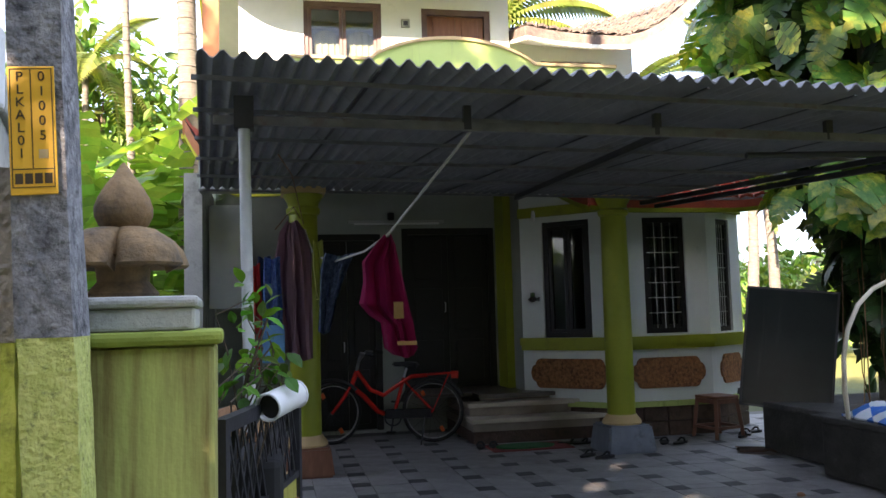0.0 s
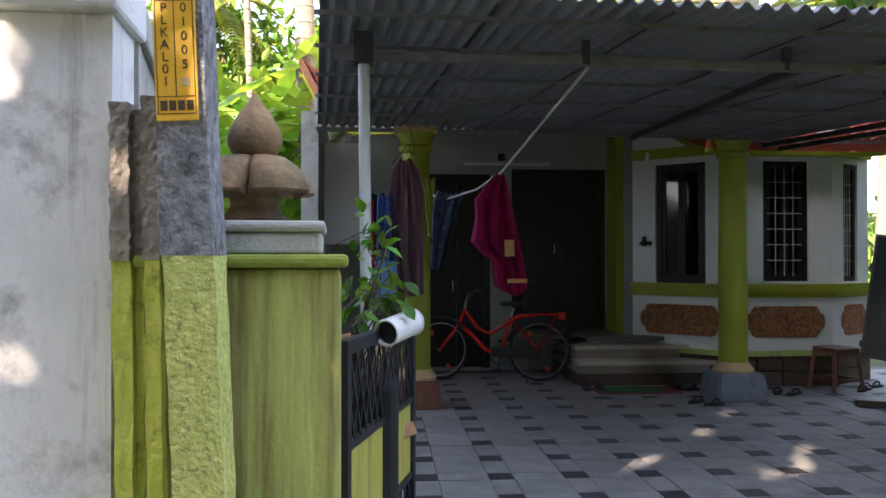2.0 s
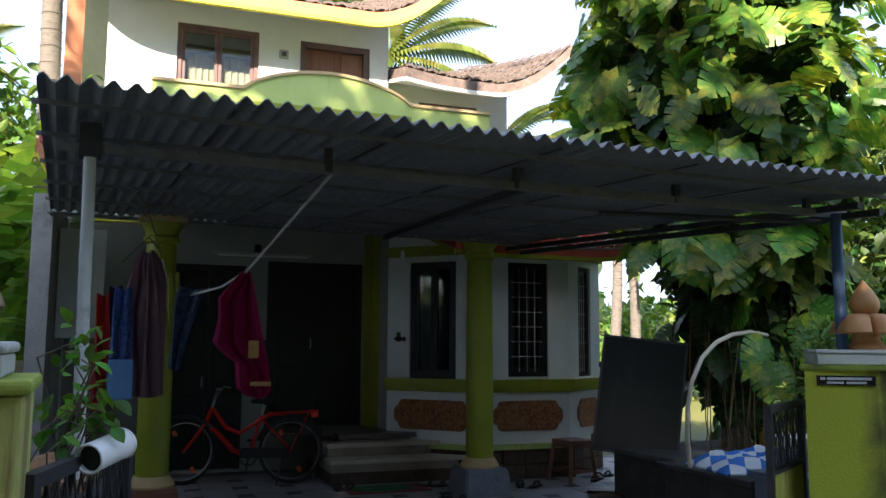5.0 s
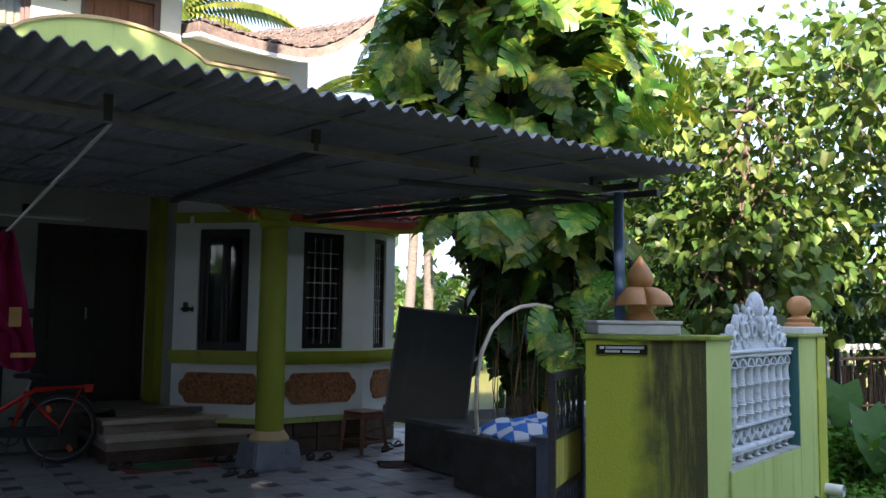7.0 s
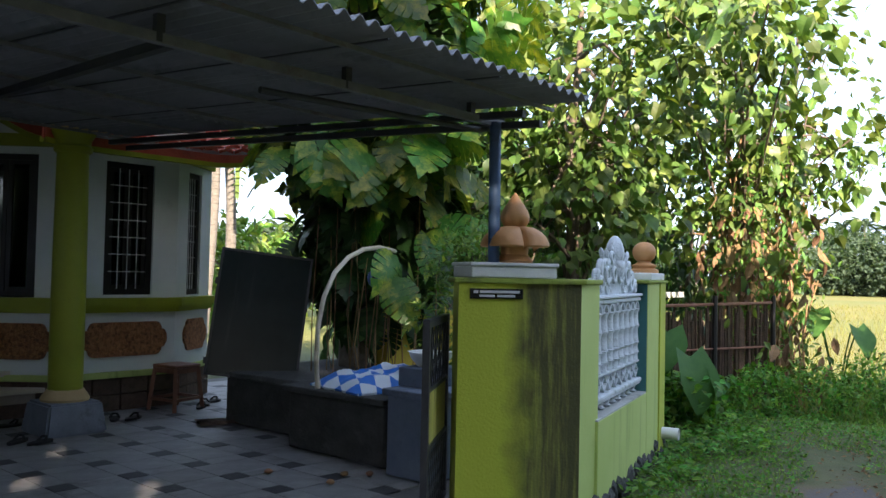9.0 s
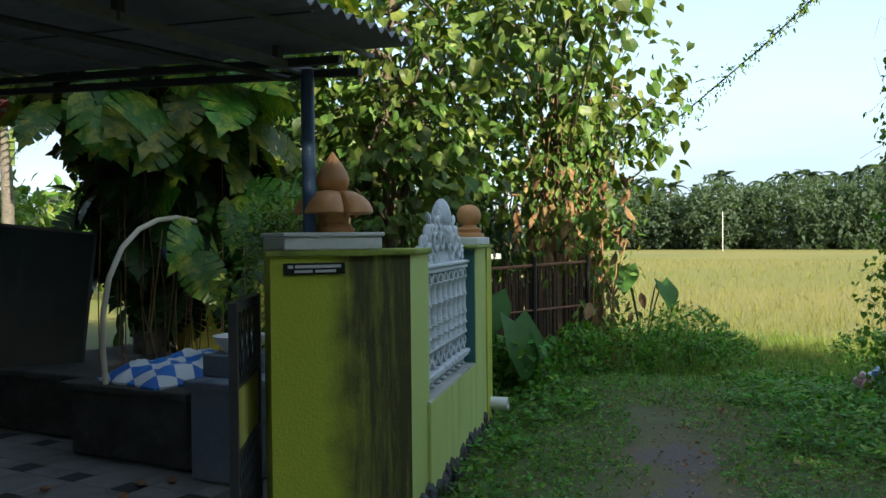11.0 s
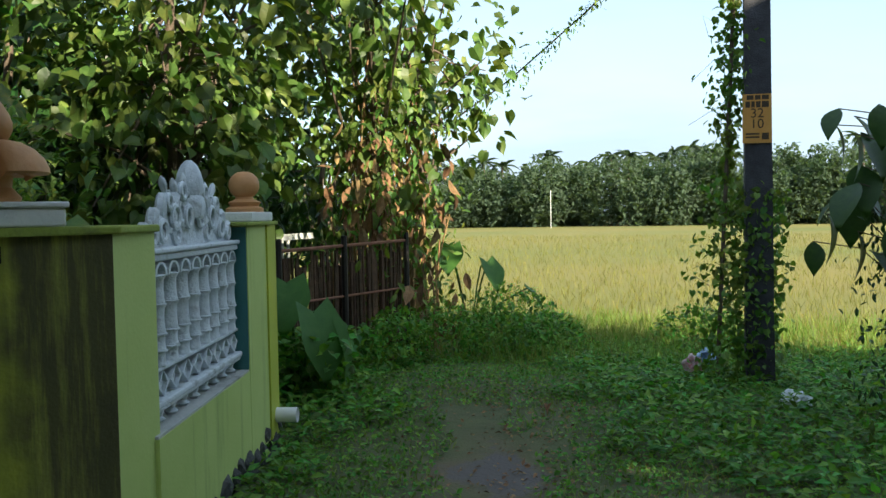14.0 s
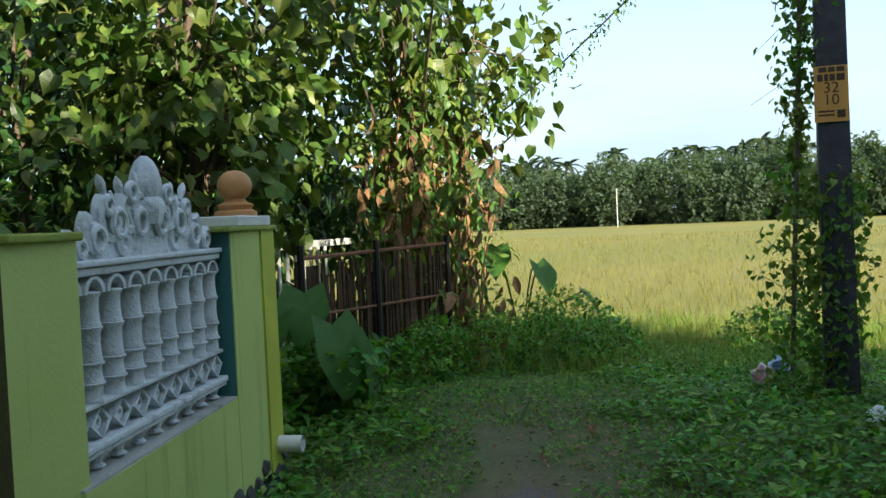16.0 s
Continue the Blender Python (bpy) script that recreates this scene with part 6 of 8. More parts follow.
def gate_leaf(p, q, name, label, zt=1.13):
    """Steel leaf: frame, lattice above and below a sheet panel."""
    m, l = facet(p, q)
    ob = thing(name, label, "gate", "gate leaves", m)
    z0, za, zb = 0.06, 0.50, 0.80
    for a in (box(0, 0.04, -0.02, 0.02, z0, zt), box(l - 0.04, l, -0.02, 0.02, z0, zt), box(0.04, l - 0.04, -0.02, 0.02, zt - 0.045, zt), box(0.04, l - 0.04, -0.02, 0.02, z0, z0 + 0.035), box(0.04, l - 0.04, -0.015, 0.015, za - 0.025, za), box(0.04, l - 0.04, -0.015, 0.015, zb, zb + 0.025)):
        part("frame_bar", a, M["steel_black"], ob)
    part("sheet_panel", box(0.04, l - 0.04, -0.004, 0.004, za, zb), M["gate_panel"], ob, "yellow-green painted sheet")
    for lo, hi in ((zb + 0.025, zt - 0.045), (z0 + 0.035, za - 0.025)):
        for s in (-1, 1):
            bm = bmesh.new()
            x = 0.05 - (hi - lo) * 0.45
            while x < l:
                a, b = (x, lo), (x + (hi - lo) * 0.45, hi)
                if s < 0:
                    a, b = (a[0], hi), (b[0], lo)
                t0 = max(0, (0.04 - a[0]) / (b[0] - a[0]))
                t1 = min(1, (l - 0.04 - a[0]) / (b[0] - a[0]))
                if t1 > t0 + 0.02:
                    f = lambda t: (a[0] + (b[0] - a[0]) * t, s * 0.006, a[1] + (b[1] - a[1]) * t)
                    bar(f(t0), f(t1), 0.004, 0.014, bm)
                x += 0.075
            tagged(part("lattice", bm, M["steel_black"], ob), kind="stuff")
    for i in range(1, 5):
        part("picket", box(l * i / 5 - 0.008, l * i / 5 + 0.008, 0.012, 0.024, zb + 0.025, zt - 0.045), M["steel_black"], ob)
    return ob


built = set(bpy.data.objects)
gate_leaf((0.50, 2.46), (0.735, 3.46), "gate_leaf", "black lattice gate leaf standing open by the weathered pier", 1.16)
def husk_pile():
    """Stack of split dry fronds and husks behind the open gate leaf."""
    random.seed(5)
    mt = material("split_dry_wood", (0.30, 0.17, 0.08), (0.48, 0.30, 0.16), 14, 0.9, 0, 0.5, 40, (0.12, 0.06, 0.03), 0.4, 9, vary=0.25)
    ob = thing("firewood_stack", "stack of split dry firewood behind the gate", "firewood")
    for k in range(70):
        x, y, z = random.uniform(0.62, 1.0) - 0.35, random.uniform(2.95, 4.3), random.uniform(0.05, 1.0)
        bm = box(-0.03, 0.03, -0.20, 0.20, -0.025, 0.025, 0.01)
        part("log", bm, mt, ob, m=pose(x, y, z, random.uniform(-25, 25), random.uniform(0, 90), random.uniform(-40, 40)))
    # black block between the logs stands in for the stack's inner shade
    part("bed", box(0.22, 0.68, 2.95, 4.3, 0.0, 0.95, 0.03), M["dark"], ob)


husk_pile()
settle(built, -0.195, 0.089, -0.08, -1.35, 1.07)
gate_leaf((4.206, 3.90), (4.87, 4.34), "gate_leaf", "black lattice gate leaf folded back beside the lime pier", 1.21)


PVC_A, PVC_B = Vector((0.555, 3.080, 1.154)), Vector((0.661, 3.260, 1.184))
PVC_TURN = (PVC_B - PVC_A).to_track_quat("Z", "Y").to_matrix().to_4x4()
bm = tube([PVC_A, PVC_B], 0.053, 24, cap=False)
tube([PVC_B, PVC_A], 0.048, 24, bm, False)
torus(0.0505, 0.005, 24, 6, bm, Matrix.Translation(PVC_A) @ PVC_TURN)
torus(0.0515, 0.007, 24, 6, bm, Matrix.Translation(PVC_B) @ PVC_TURN)
pv = single("pvc_pipe", bm, M["pvc"], "white plastic pipe end resting on the gate rail", "pipe", smooth=True)
# dark plug just inside the mouth stands in for the pipe's shaded hollow
part("inner", tube([PVC_A.lerp(PVC_B, 0.1), PVC_A.lerp(PVC_B, 0.95)], 0.047, 20), M["dark"], pv, "dark plug standing in for shade inside the pipe")


def porch_fittings():
    tl = thing("tube_light", "white tube light batten above the door", "light fitting")
    part("batten", box(1.55, 2.8, 10.555, 10.598, 2.66, 2.70, 0.004), M["soffit"], tl)
    part("tube", tube([(1.62, 10.54, 2.655), (2.73, 10.54, 2.655)], 0.014, 10), M["pvc"], tl)
    wl = thing("wall_lamp", "small dark wall lamp above the porch door", "lamp")
    part("body", box(2.06, 2.14, 10.52, 10.6, 2.70, 2.80, 0.015), M["dark"], wl)
    mb = thing("switch_board", "small grey switch board on the porch wall", "switch board")
    part("box", box(2.10, 2.24, 10.56, 10.6, 1.50, 1.60, 0.006), M["steel_dark"], mb)
    fo = thing("wall_ornament", "small dark fish-shaped wall ornament on the bay", "ornament", m=facet(Q0, Q1)[0])
    bm = lathe([(0.004, -0.07), (0.03, -0.03), (0.035, 0.0), (0.015, 0.05), (0.03, 0.08)], 12, None, None, Matrix.Translation((0.17, -0.02, 1.62)) @ Matrix.Rotation(math.pi / 2, 4, "Y"))
    part("body", bm, M["dark"], fo, smooth=True)
    part("fin", box(0.13, 0.19, -0.02, -0.01, 1.64, 1.70, 0.004), M["leaf_dark"], fo)
    vl = thing("ventilator", "small square plaster vent on the upper wall", "vent")
    part("frame", box(2.30, 2.42, 10.57, 10.6, 5.28, 5.40, 0.01), M["porch_wall"], vl)
    # dark block on the frame's face stands in for a shaded hollow
    part("recess", box(2.33, 2.39, 10.565, 10.58, 5.31, 5.37), M["steel_dark"], vl)
    lp = thing("hook_lamp", "small pale lamp hanging under the bay eave", "lamp")
    part("bulb", lathe([(0.012, 2.56), (0.025, 2.58), (0.025, 2.66), (0.015, 2.70)], 12, m=Matrix.Translation((3.72, 9.6, 0.0))), M["pvc"], lp, smooth=True)


porch_fittings()


# ---- lane things ----
def far_pole():
    ob = thing("utility_pole", "dark tarred utility pole by the paddy, overgrown with creeper", "utility pole", m=pose(10.45, 0.76, 0))
    part("shaft", leaning_box((0, 0, -0.45), (-0.02, 0.06, 8.5), 0.27, 0.25, 0.72), M["dark_pole"], ob)
    sg = thing("pole_number", "orange painted number patch on the dark pole", "sign", m=pose(10.30, 0.79, 2.23, 0, 0, -84))
    part("patch", box(-0.125, 0.125, -0.004, 0.004, -0.22, 0.22), M["plate_orange"], sg)
    r90 = Matrix.Rotation(math.pi / 2, 4, "X")
    text_mesh("32", 0.12, M["plate_ink"], sg, Matrix.Translation((0.0, -0.006, 0.045)) @ r90)
    text_mesh("10", 0.12, M["plate_ink"], sg, Matrix.Translation((0.0, -0.006, -0.05)) @ r90)
    for x0, x1, z0, z1 in ((-0.09, -0.03, 0.17, 0.21), (-0.02, 0.03, 0.17, 0.21), (0.04, 0.10, 0.17, 0.21), (-0.10, -0.06, 0.10, 0.155), (-0.05, -0.02, 0.10, 0.155), (-0.01, 0.03, 0.10, 0.155), (0.04, 0.10, 0.10, 0.155), (-0.10, 0.02, -0.145, -0.13), (-0.10, 0.02, -0.175, -0.16), (0.04, 0.10, -0.19, -0.13)):
        part("mark_bar", box(x0, x1, -0.0058, -0.004, z0, z1), M["plate_ink"], sg)


built = set(bpy.data.objects)
far_pole()
settle(built, 0.334, -0.145, -0.001, 1.66, 1.043)


def fence():
    random.seed(11)
    ob = thing("stick_fence", "brown bamboo stick fence with a rusty rail", "fence")
    a, b = Vector((9.6, 5.30)), Vector((12.25, 4.88))
    rust = material("rusty_rail", (0.16, 0.07, 0.04), (0.26, 0.13, 0.08), 12, 0.9, 0.2, 0.4)
    n = 86
    for i in range(n):
        p = a.lerp(b, i / (n - 1)) + Vector((random.uniform(-0.02, 0.02), random.uniform(-0.04, 0.04)))
        h = random.uniform(0.85, 1.12) if i > 12 else 1.0
        part("stick", tube([(p.x, p.y, -0.4), (p.x + random.uniform(-0.05, 0.05), p.y, h)], random.uniform(0.012, 0.022), 5), M["old_stick"], ob)
    part("rail", tube([(a.x, a.y - 0.05, 1.08), (b.x, b.y - 0.05, 1.10)], 0.02, 6), rust, ob)
    part("rail", tube([(a.x, a.y - 0.05, 0.55), (b.x, b.y - 0.05, 0.5)], 0.015, 6), rust, ob)
    for t in (0.0, 0.45, 1.0):
        p = a.lerp(b, t)
        part("post", tube([(p.x, p.y - 0.06, -0.4), (p.x, p.y - 0.06, 1.2)], 0.035, 7), M["wood_dark"], ob)
    wf = thing("pale_fence", "pale weathered picket fence beyond the pier", "fence")
    for i in range(16):
        x, y = 9.3 + i * 0.22, 6.35 + 0.02 * i
        part("picket", box(x, x + 0.06, y, y + 0.02, -0.3, 1.12), M["cement_white"], wf)
    part("rail", box(9.25, 12.8, 6.36, 6.40, 1.12, 1.2), M["cement_white"], wf)


built = set(bpy.data.objects)
fence()
settle(built, 0.334, -0.145, -0.001, 1.66, 1.043)


single("yellow_wall", box(6.70, 7.76, 6.75, 6.90, -0.2, 1.30, 0.01), material("ochre_yellow_paint", (0.45, 0.33, 0.02), (0.52, 0.40, 0.04), 3, 0.8, 0, 0.2, 60, (0.25, 0.2, 0.03), 0.3, 2), "ochre yellow boundary wall behind the well", "wall", kind="structure")


def litter():
    random.seed(3)

    def crumple(name, mat, label, m, s):
        bm = bmesh.new()
        bmesh.ops.create_icosphere(bm, subdivisions=3, radius=1)
        for v in bm.verts:
            k = 1 + 0.5 * fn(v.co.x * 2, v.co.y * 2, v.co.z * 2 + m.translation.x)
            v.co = Vector((v.co.x * s[0] * k, v.co.y * s[1] * k, max(0, v.co.z * s[2] * k + s[2] * 0.5)))
        single(name, bm, mat, label, "litter", m=m)
    crumple("plastic_bag", material("red_printed_plastic", (0.40, 0.03, 0.03), (0.5, 0.5, 0.52), 14, 0.4), "crumpled red and white plastic bag in the grass", pose(10.61, 1.36, -0.13), (0.12, 0.09, 0.09))
    crumple("plastic_bag", material("blue_plastic", (0.10, 0.22, 0.45), (0.35, 0.45, 0.55), 14, 0.4), "crumpled blue plastic bag in the grass", pose(10.95, 1.22, -0.12), (0.12, 0.10, 0.09))
    crumple("plastic_bag", material("white_plastic", (0.50, 0.53, 0.55), (0.62, 0.64, 0.64), 14, 0.4), "crumpled white plastic bag in the grass", pose(9.22, 0.60, -0.12), (0.15, 0.11, 0.07))
    for x, y, a in ((10.45, 4.62, 20), (10.2, 4.75, 80), (10.1, 4.9, 140), (10.6, 4.45, 50), (8.6, 2.45, 10), (9.9, 4.6, 30)):
        bm = bmesh.new()
        n = 8
        L, W = random.uniform(0.10, 0.2), random.uniform(0.025, 0.045)
        r = [[bm.verts.new((L * (i / n - 0.5), s * W * math.sin(math.pi * (i + 0.3) / (n + 0.6)), 0.012 + 0.05 * abs(s) + 0.03 * math.sin(3 * i / n))) for s in (-1, 0, 1)] for i in range(n + 1)]
        for p, q in zip(r, r[1:]):
            for k in (0, 1):
                bm.faces.new((p[k], p[k + 1], q[k + 1], q[k]))
        bmesh.ops.solidify(bm, geom=bm.faces[:], thickness=0.004)
        single("fallen_leaf", bm, M["dry_leaf"], "curled dry brown leaf lying on the lane", "leaf", "fallen leaves", m=pose(x, y, ground_z(x, y) + 0.02, 0, 0, a))


built = set(bpy.data.objects)
litter()
settle(built, 0.334, -0.145, -0.001, 1.66, 1.043)


# ---- foliage ----
rng = np.random.default_rng(7)


def leaf_strip(profile, fold=0.25, droop=0.25, n=None):
    """A leaf along +x of length 1 from half widths; folded on its midrib and drooping."""
    k = len(profile) - 1
    v, f = [], []
    for i, w in enumerate(profile):
        x = i / k
        z = -droop * x * x
        v += [(x, -w, z + fold * w), (x, 0, z), (x, w, z + fold * w)]
    for i in range(k):
        a = 3 * i
        for o in (0, 1):
            f += [(a + o, a + o + 1, a + o + 4), (a + o, a + o + 4, a + o + 3)]
    return np.array(v), np.array(f)


def heart_leaf():
    v, f = leaf_strip([0.02, 0.30, 0.43, 0.45, 0.39, 0.29, 0.17, 0.06, 0.0], 0.28, 0.35)
    v[3, 0] -= 0.22
    v[5, 0] -= 0.22
    v[6, 0] -= 0.06
    v[8, 0] -= 0.06
    return v, f


DIAMOND = (np.array([(0, 0, 0), (0.5, -0.32, 0.06), (1, 0, -0.1), (0.5, 0.32, 0.06)]), np.array([(0, 1, 2), (0, 2, 3)]))
OVAL = leaf_strip([0.02, 0.16, 0.22, 0.16, 0.0], 0.3, 0.3)
LOW_OVAL = leaf_strip([0.02, 0.23, 0.0], 0.3, 0.3)
HEART = heart_leaf()
BLADE = (np.array([(0, -0.012, 0), (0, 0.012, 0), (0.55, -0.009, 0.10), (0.55, 0.009, 0.10), (1, 0, 0.0)]), np.array([(0, 1, 3), (0, 3, 2), (2, 3, 4)]))


def split_leaf(seed, lobes=6):
    """Large climber leaf: broad heart-shaped blade whose margin is cut into fingers."""
    r = random.Random(seed)
    v, f = [], []
    zz = lambda x, y: -0.30 * x * x - 0.35 * y * y + 0.12 * abs(y)
    half = lambda t: 0.50 * (math.sin(math.pi * min(1, 0.20 + 0.76 * t))) ** 0.75
    for s in (-1, 1):
        for i in range(lobes):
            t0, t1 = i / lobes, (i + 1) / lobes
            cut = r.uniform(0.38, 0.66) if i else 0.95
            gap = r.uniform(0.12, 0.30)
            sh = 0.05 + 0.13 * (i + 0.5) / lobes
            w0, w1, wm = half(t0), half(t1), half((t0 + t1) / 2) * r.uniform(0.92, 1.05)
            x1 = t1 - gap / lobes
            pts = [(t0, 0), (t1, 0), (t1 + sh * cut, s * w1 * cut), (t0 + sh * cut, s * w0 * cut), (x1 + sh, s * half(x1)), (t0 + sh, s * half(t0))]
            b = len(v)
            v += [(x, y, zz(x, y)) for x, y in pts]
            f += [(b, b + 1, b + 2), (b, b + 2, b + 3), (b + 3, b + 2, b + 4), (b + 3, b + 4, b + 5)]
    b = len(v)
    v += [(1.0, 0, zz(1, 0)), (1.10, -0.12, zz(1.1, 0.12)), (1.34, 0.0, zz(1.3, 0)), (1.10, 0.12, zz(1.1, 0.12)), (0, 0, 0), (-0.13, -0.16, 0.0), (0.05, -0.29, -0.02), (-0.13, 0.16, 0.0), (0.05, 0.29, -0.02)]
    f += [(b, b + 1, b + 2), (b, b + 2, b + 3), (b + 4, b + 6, b + 5), (b + 4, b + 7, b + 8)]
    return np.array(v), np.array(f)


SPLIT = [split_leaf(k, 5 + k % 3) for k in range(5)]


def frames_of(d, up_jitter=0.4):
    """Rotations whose x runs along d and whose z keeps upward."""
    d = d / np.linalg.norm(d, axis=1, keepdims=True)
    up = np.array([0, 0, 1.0]) + rng.normal(0, up_jitter, d.shape)
    y = np.cross(up, d)
    y /= np.linalg.norm(y, axis=1, keepdims=True) + 1e-9
    z = np.cross(d, y)
    return np.stack((d, y, z), axis=2)


def scatter_arrays(tmpl, pos, rot, size):
    v, f = tmpl
    V = np.einsum("nij,kj->nki", rot, v) * size[:, None, None] + pos[:, None, :]
    Fc = f[None] + (np.arange(len(pos)) * len(v))[:, None, None]
    return V.reshape(-1, 3), Fc.reshape(-1, 3)


def mesh_from(name, chunks, mat):
    vs, fs, o = [], [], 0
    for v, f in chunks:
        vs.append(v)
        fs.append(f + o)
        o += len(v)
    me = bpy.data.meshes.new(name)
    me.from_pydata(np.concatenate(vs).astype(float).tolist() if o < 3000 else np.concatenate(vs), [], np.concatenate(fs))
    me.materials.append(mat)
    return me


def in_ball(n, c, r, shell=0.0):
    p = rng.normal(0, 1, (n, 3))
    p /= np.linalg.norm(p, axis=1, keepdims=True)
    rad = (shell + (1 - shell) * rng.random(n)) ** (1 / 2.2)
    return np.array(c) + p * rad[:, None] * np.array(r), p


def clumpy(n_clump, per, c, r, spread, shell=0.35, lumps=0.35):
    """Leaf places gathered into clumps within an uneven crown."""
    cc, out = in_ball(n_clump, c, r, shell)
    k = np.array([1 + lumps * fn(*(q * 2.1)) for q in out])
    cc = np.array(c) + (cc - np.array(c)) * k[:, None]
    pos = np.repeat(cc, per, axis=0) + rng.normal(0, spread, (n_clump * per, 3))
    return pos, np.repeat(out, per, axis=0), cc


def limb_mesh(base, top, r0, ends, r1=0.02, bend=0.15):
    """Trunk with limbs to the given ends."""
    bm = bmesh.new()
    base, top = Vector(base), Vector(top)
    pts = [base.lerp(top, k / 8) + Vector((bend * math.sin(k * 0.9) * 0.4, bend * math.cos(k * 1.3) * 0.3, 0)) * (k / 8) for k in range(9)]
    tube(pts, r0, 9, bm, True, r0 * 0.35)
    for e in ends:
        e = Vector(e)
        j = max(2, min(8, int(8 * random.uniform(0.35, 0.9))))
        a = pts[j]
        mid = a.lerp(e, 0.5) + Vector((random.uniform(-0.15, 0.15), random.uniform(-0.15, 0.15), 0.15))
        tube([a, a.lerp(mid, 0.5) + Vector((0, 0, 0.05)), mid, mid.lerp(e, 0.6), e], r0 * 0.32, 5, bm, True, r1 * 0.4)
    return bm


def grove(name, label, balls, tmpl, mat, size, bark, category="tree", group="", ends=8, spread=0.22):
    """One tree or shrub for each crown."""
    for c, r, n, per in balls:
        crown_tree(name, label, (c[0], c[1], -0.4), (c[0] + 0.1, c[1], c[2] + r[2] * 0.4), 0.03 + 0.03 * c[2], [(c, r, n, per)], tmpl, mat, size, bark, category, group, ends, spread)


def crown_tree(name, label, base, top, r0, balls, tmpl, mat, size, bark, category="tree", group="", ends=14, spread=0.22, droop=0.6, shell=0.35, jit=0.5, lumps=0.35):
    ob = thing(name, label, category, group)
    chunks, cl = [], []
    for c, r, n, per in balls:
        pos, out, cc = clumpy(n, per, c, r, spread, shell, lumps)
        d = out * 0.7 + rng.normal(0, 0.55, pos.shape)
        d[:, 2] -= droop
        s = size * rng.uniform(0.6, 1.25, len(pos))
        chunks.append(scatter_arrays(tmpl, pos, frames_of(d, jit), s))
        cl += [tuple(q) for q in cc[rng.integers(0, len(cc), max(2, ends // len(balls)))]]
    part("trunk", limb_mesh(base, top, r0, cl), bark, ob, smooth=True)
    part("crown", mesh_from("crown", chunks, mat), None, ob)
    return ob


# climber with large split leaves on an old trunk beside the well
def climber():
    ob = thing("climber_tree", "old trunk smothered in a variegated climber with huge split leaves", "tree")
    random.seed(21)
    c = Vector((6.2, 6.75, 0))
    part("trunk", limb_mesh((6.35, 6.85, 0.0), (6.3, 6.8, 6.2), 0.16, [(5.7, 6.3, 3.6), (6.8, 6.5, 4.2), (5.8, 7.0, 4.6), (6.5, 6.2, 5.2), (5.8, 6.1, 2.4)]), M["bark"], ob, smooth=True)
    meshes = [mesh_from("leaf", [s], M["leaf_monstera"]) for s in SPLIT]
    lone = M["leaf_monstera"].copy()
    lone.name = "variegated_large_leaf"
    for n in lone.node_tree.nodes:
        if n.bl_idname == "ShaderNodeNewGeometry":
            oi = lone.node_tree.nodes.new("ShaderNodeObjectInfo")
            for l in list(n.outputs["Random Per Island"].links):
                lone.node_tree.links.new(oi.outputs["Random"], l.to_socket)
    for me in meshes:
        me.materials[0] = lone

    def place(k):
        if k % 10 < 9:
            z = rng.uniform(2.35, 6.4)
            a = rng.uniform(0, 2 * math.pi)
            r = 1.50 * math.sin(math.pi * min(1, max(0.12, (z - 1.7) / 5.4))) ** 0.6 * (1 + 0.22 * fn(math.cos(a) * 1.5, math.sin(a) * 1.5, z)) * rng.uniform(0.8, 1.05)
            p = Vector((c.x + r * math.cos(a), c.y + r * math.sin(a), z))
            o = Vector((math.cos(a), math.sin(a), 0.0))
        else:
            z = rng.uniform(1.3, 2.8)
            a = rng.uniform(3.5, 5.8)
            r = rng.uniform(0.5, 0.85)
            p = Vector((6.2 + r * math.cos(a), 6.45 + r * math.sin(a), z))
            o = Vector((math.cos(a), math.sin(a), 0.0))
        return p, o, a
    for k in range(250):
        p, o, a = place(k)
        d = o * rng.uniform(0.1, 0.7) + Vector((rng.normal(0, 0.5), rng.normal(0, 0.5), -rng.uniform(0.1, 1.0)))
        d.normalize()
        nrm = (o * rng.uniform(0.5, 1.1) + Vector((rng.normal(0, 0.4), rng.normal(0, 0.4), rng.uniform(0.1, 0.9)))).normalized()
        y = nrm.cross(d).normalized()
        zz = d.cross(y)
        s = rng.uniform(0.27, 0.52)
        m = Matrix((d, y, zz)).transposed().to_4x4()
        m = Matrix.Translation(p) @ m @ Matrix.Scale(s, 4)
        part("leaf", meshes[k % 5], None, ob, m=m)
    # inner fill of darker leaves, crown shade put into their colour, and hanging roots
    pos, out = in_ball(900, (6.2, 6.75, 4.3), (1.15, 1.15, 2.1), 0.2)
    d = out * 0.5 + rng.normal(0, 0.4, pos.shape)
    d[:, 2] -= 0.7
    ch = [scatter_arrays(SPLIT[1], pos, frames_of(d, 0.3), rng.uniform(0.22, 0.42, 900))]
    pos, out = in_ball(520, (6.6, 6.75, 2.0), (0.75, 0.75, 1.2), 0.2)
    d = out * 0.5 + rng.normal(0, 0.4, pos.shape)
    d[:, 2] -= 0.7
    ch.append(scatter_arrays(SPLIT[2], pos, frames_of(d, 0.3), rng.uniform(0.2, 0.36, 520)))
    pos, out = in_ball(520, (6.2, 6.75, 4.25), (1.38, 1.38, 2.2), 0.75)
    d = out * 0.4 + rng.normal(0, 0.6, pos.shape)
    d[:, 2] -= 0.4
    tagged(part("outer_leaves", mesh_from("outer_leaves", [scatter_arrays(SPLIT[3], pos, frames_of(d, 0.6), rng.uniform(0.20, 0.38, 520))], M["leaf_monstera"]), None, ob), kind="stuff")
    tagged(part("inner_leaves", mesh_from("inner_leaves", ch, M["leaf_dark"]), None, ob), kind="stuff")
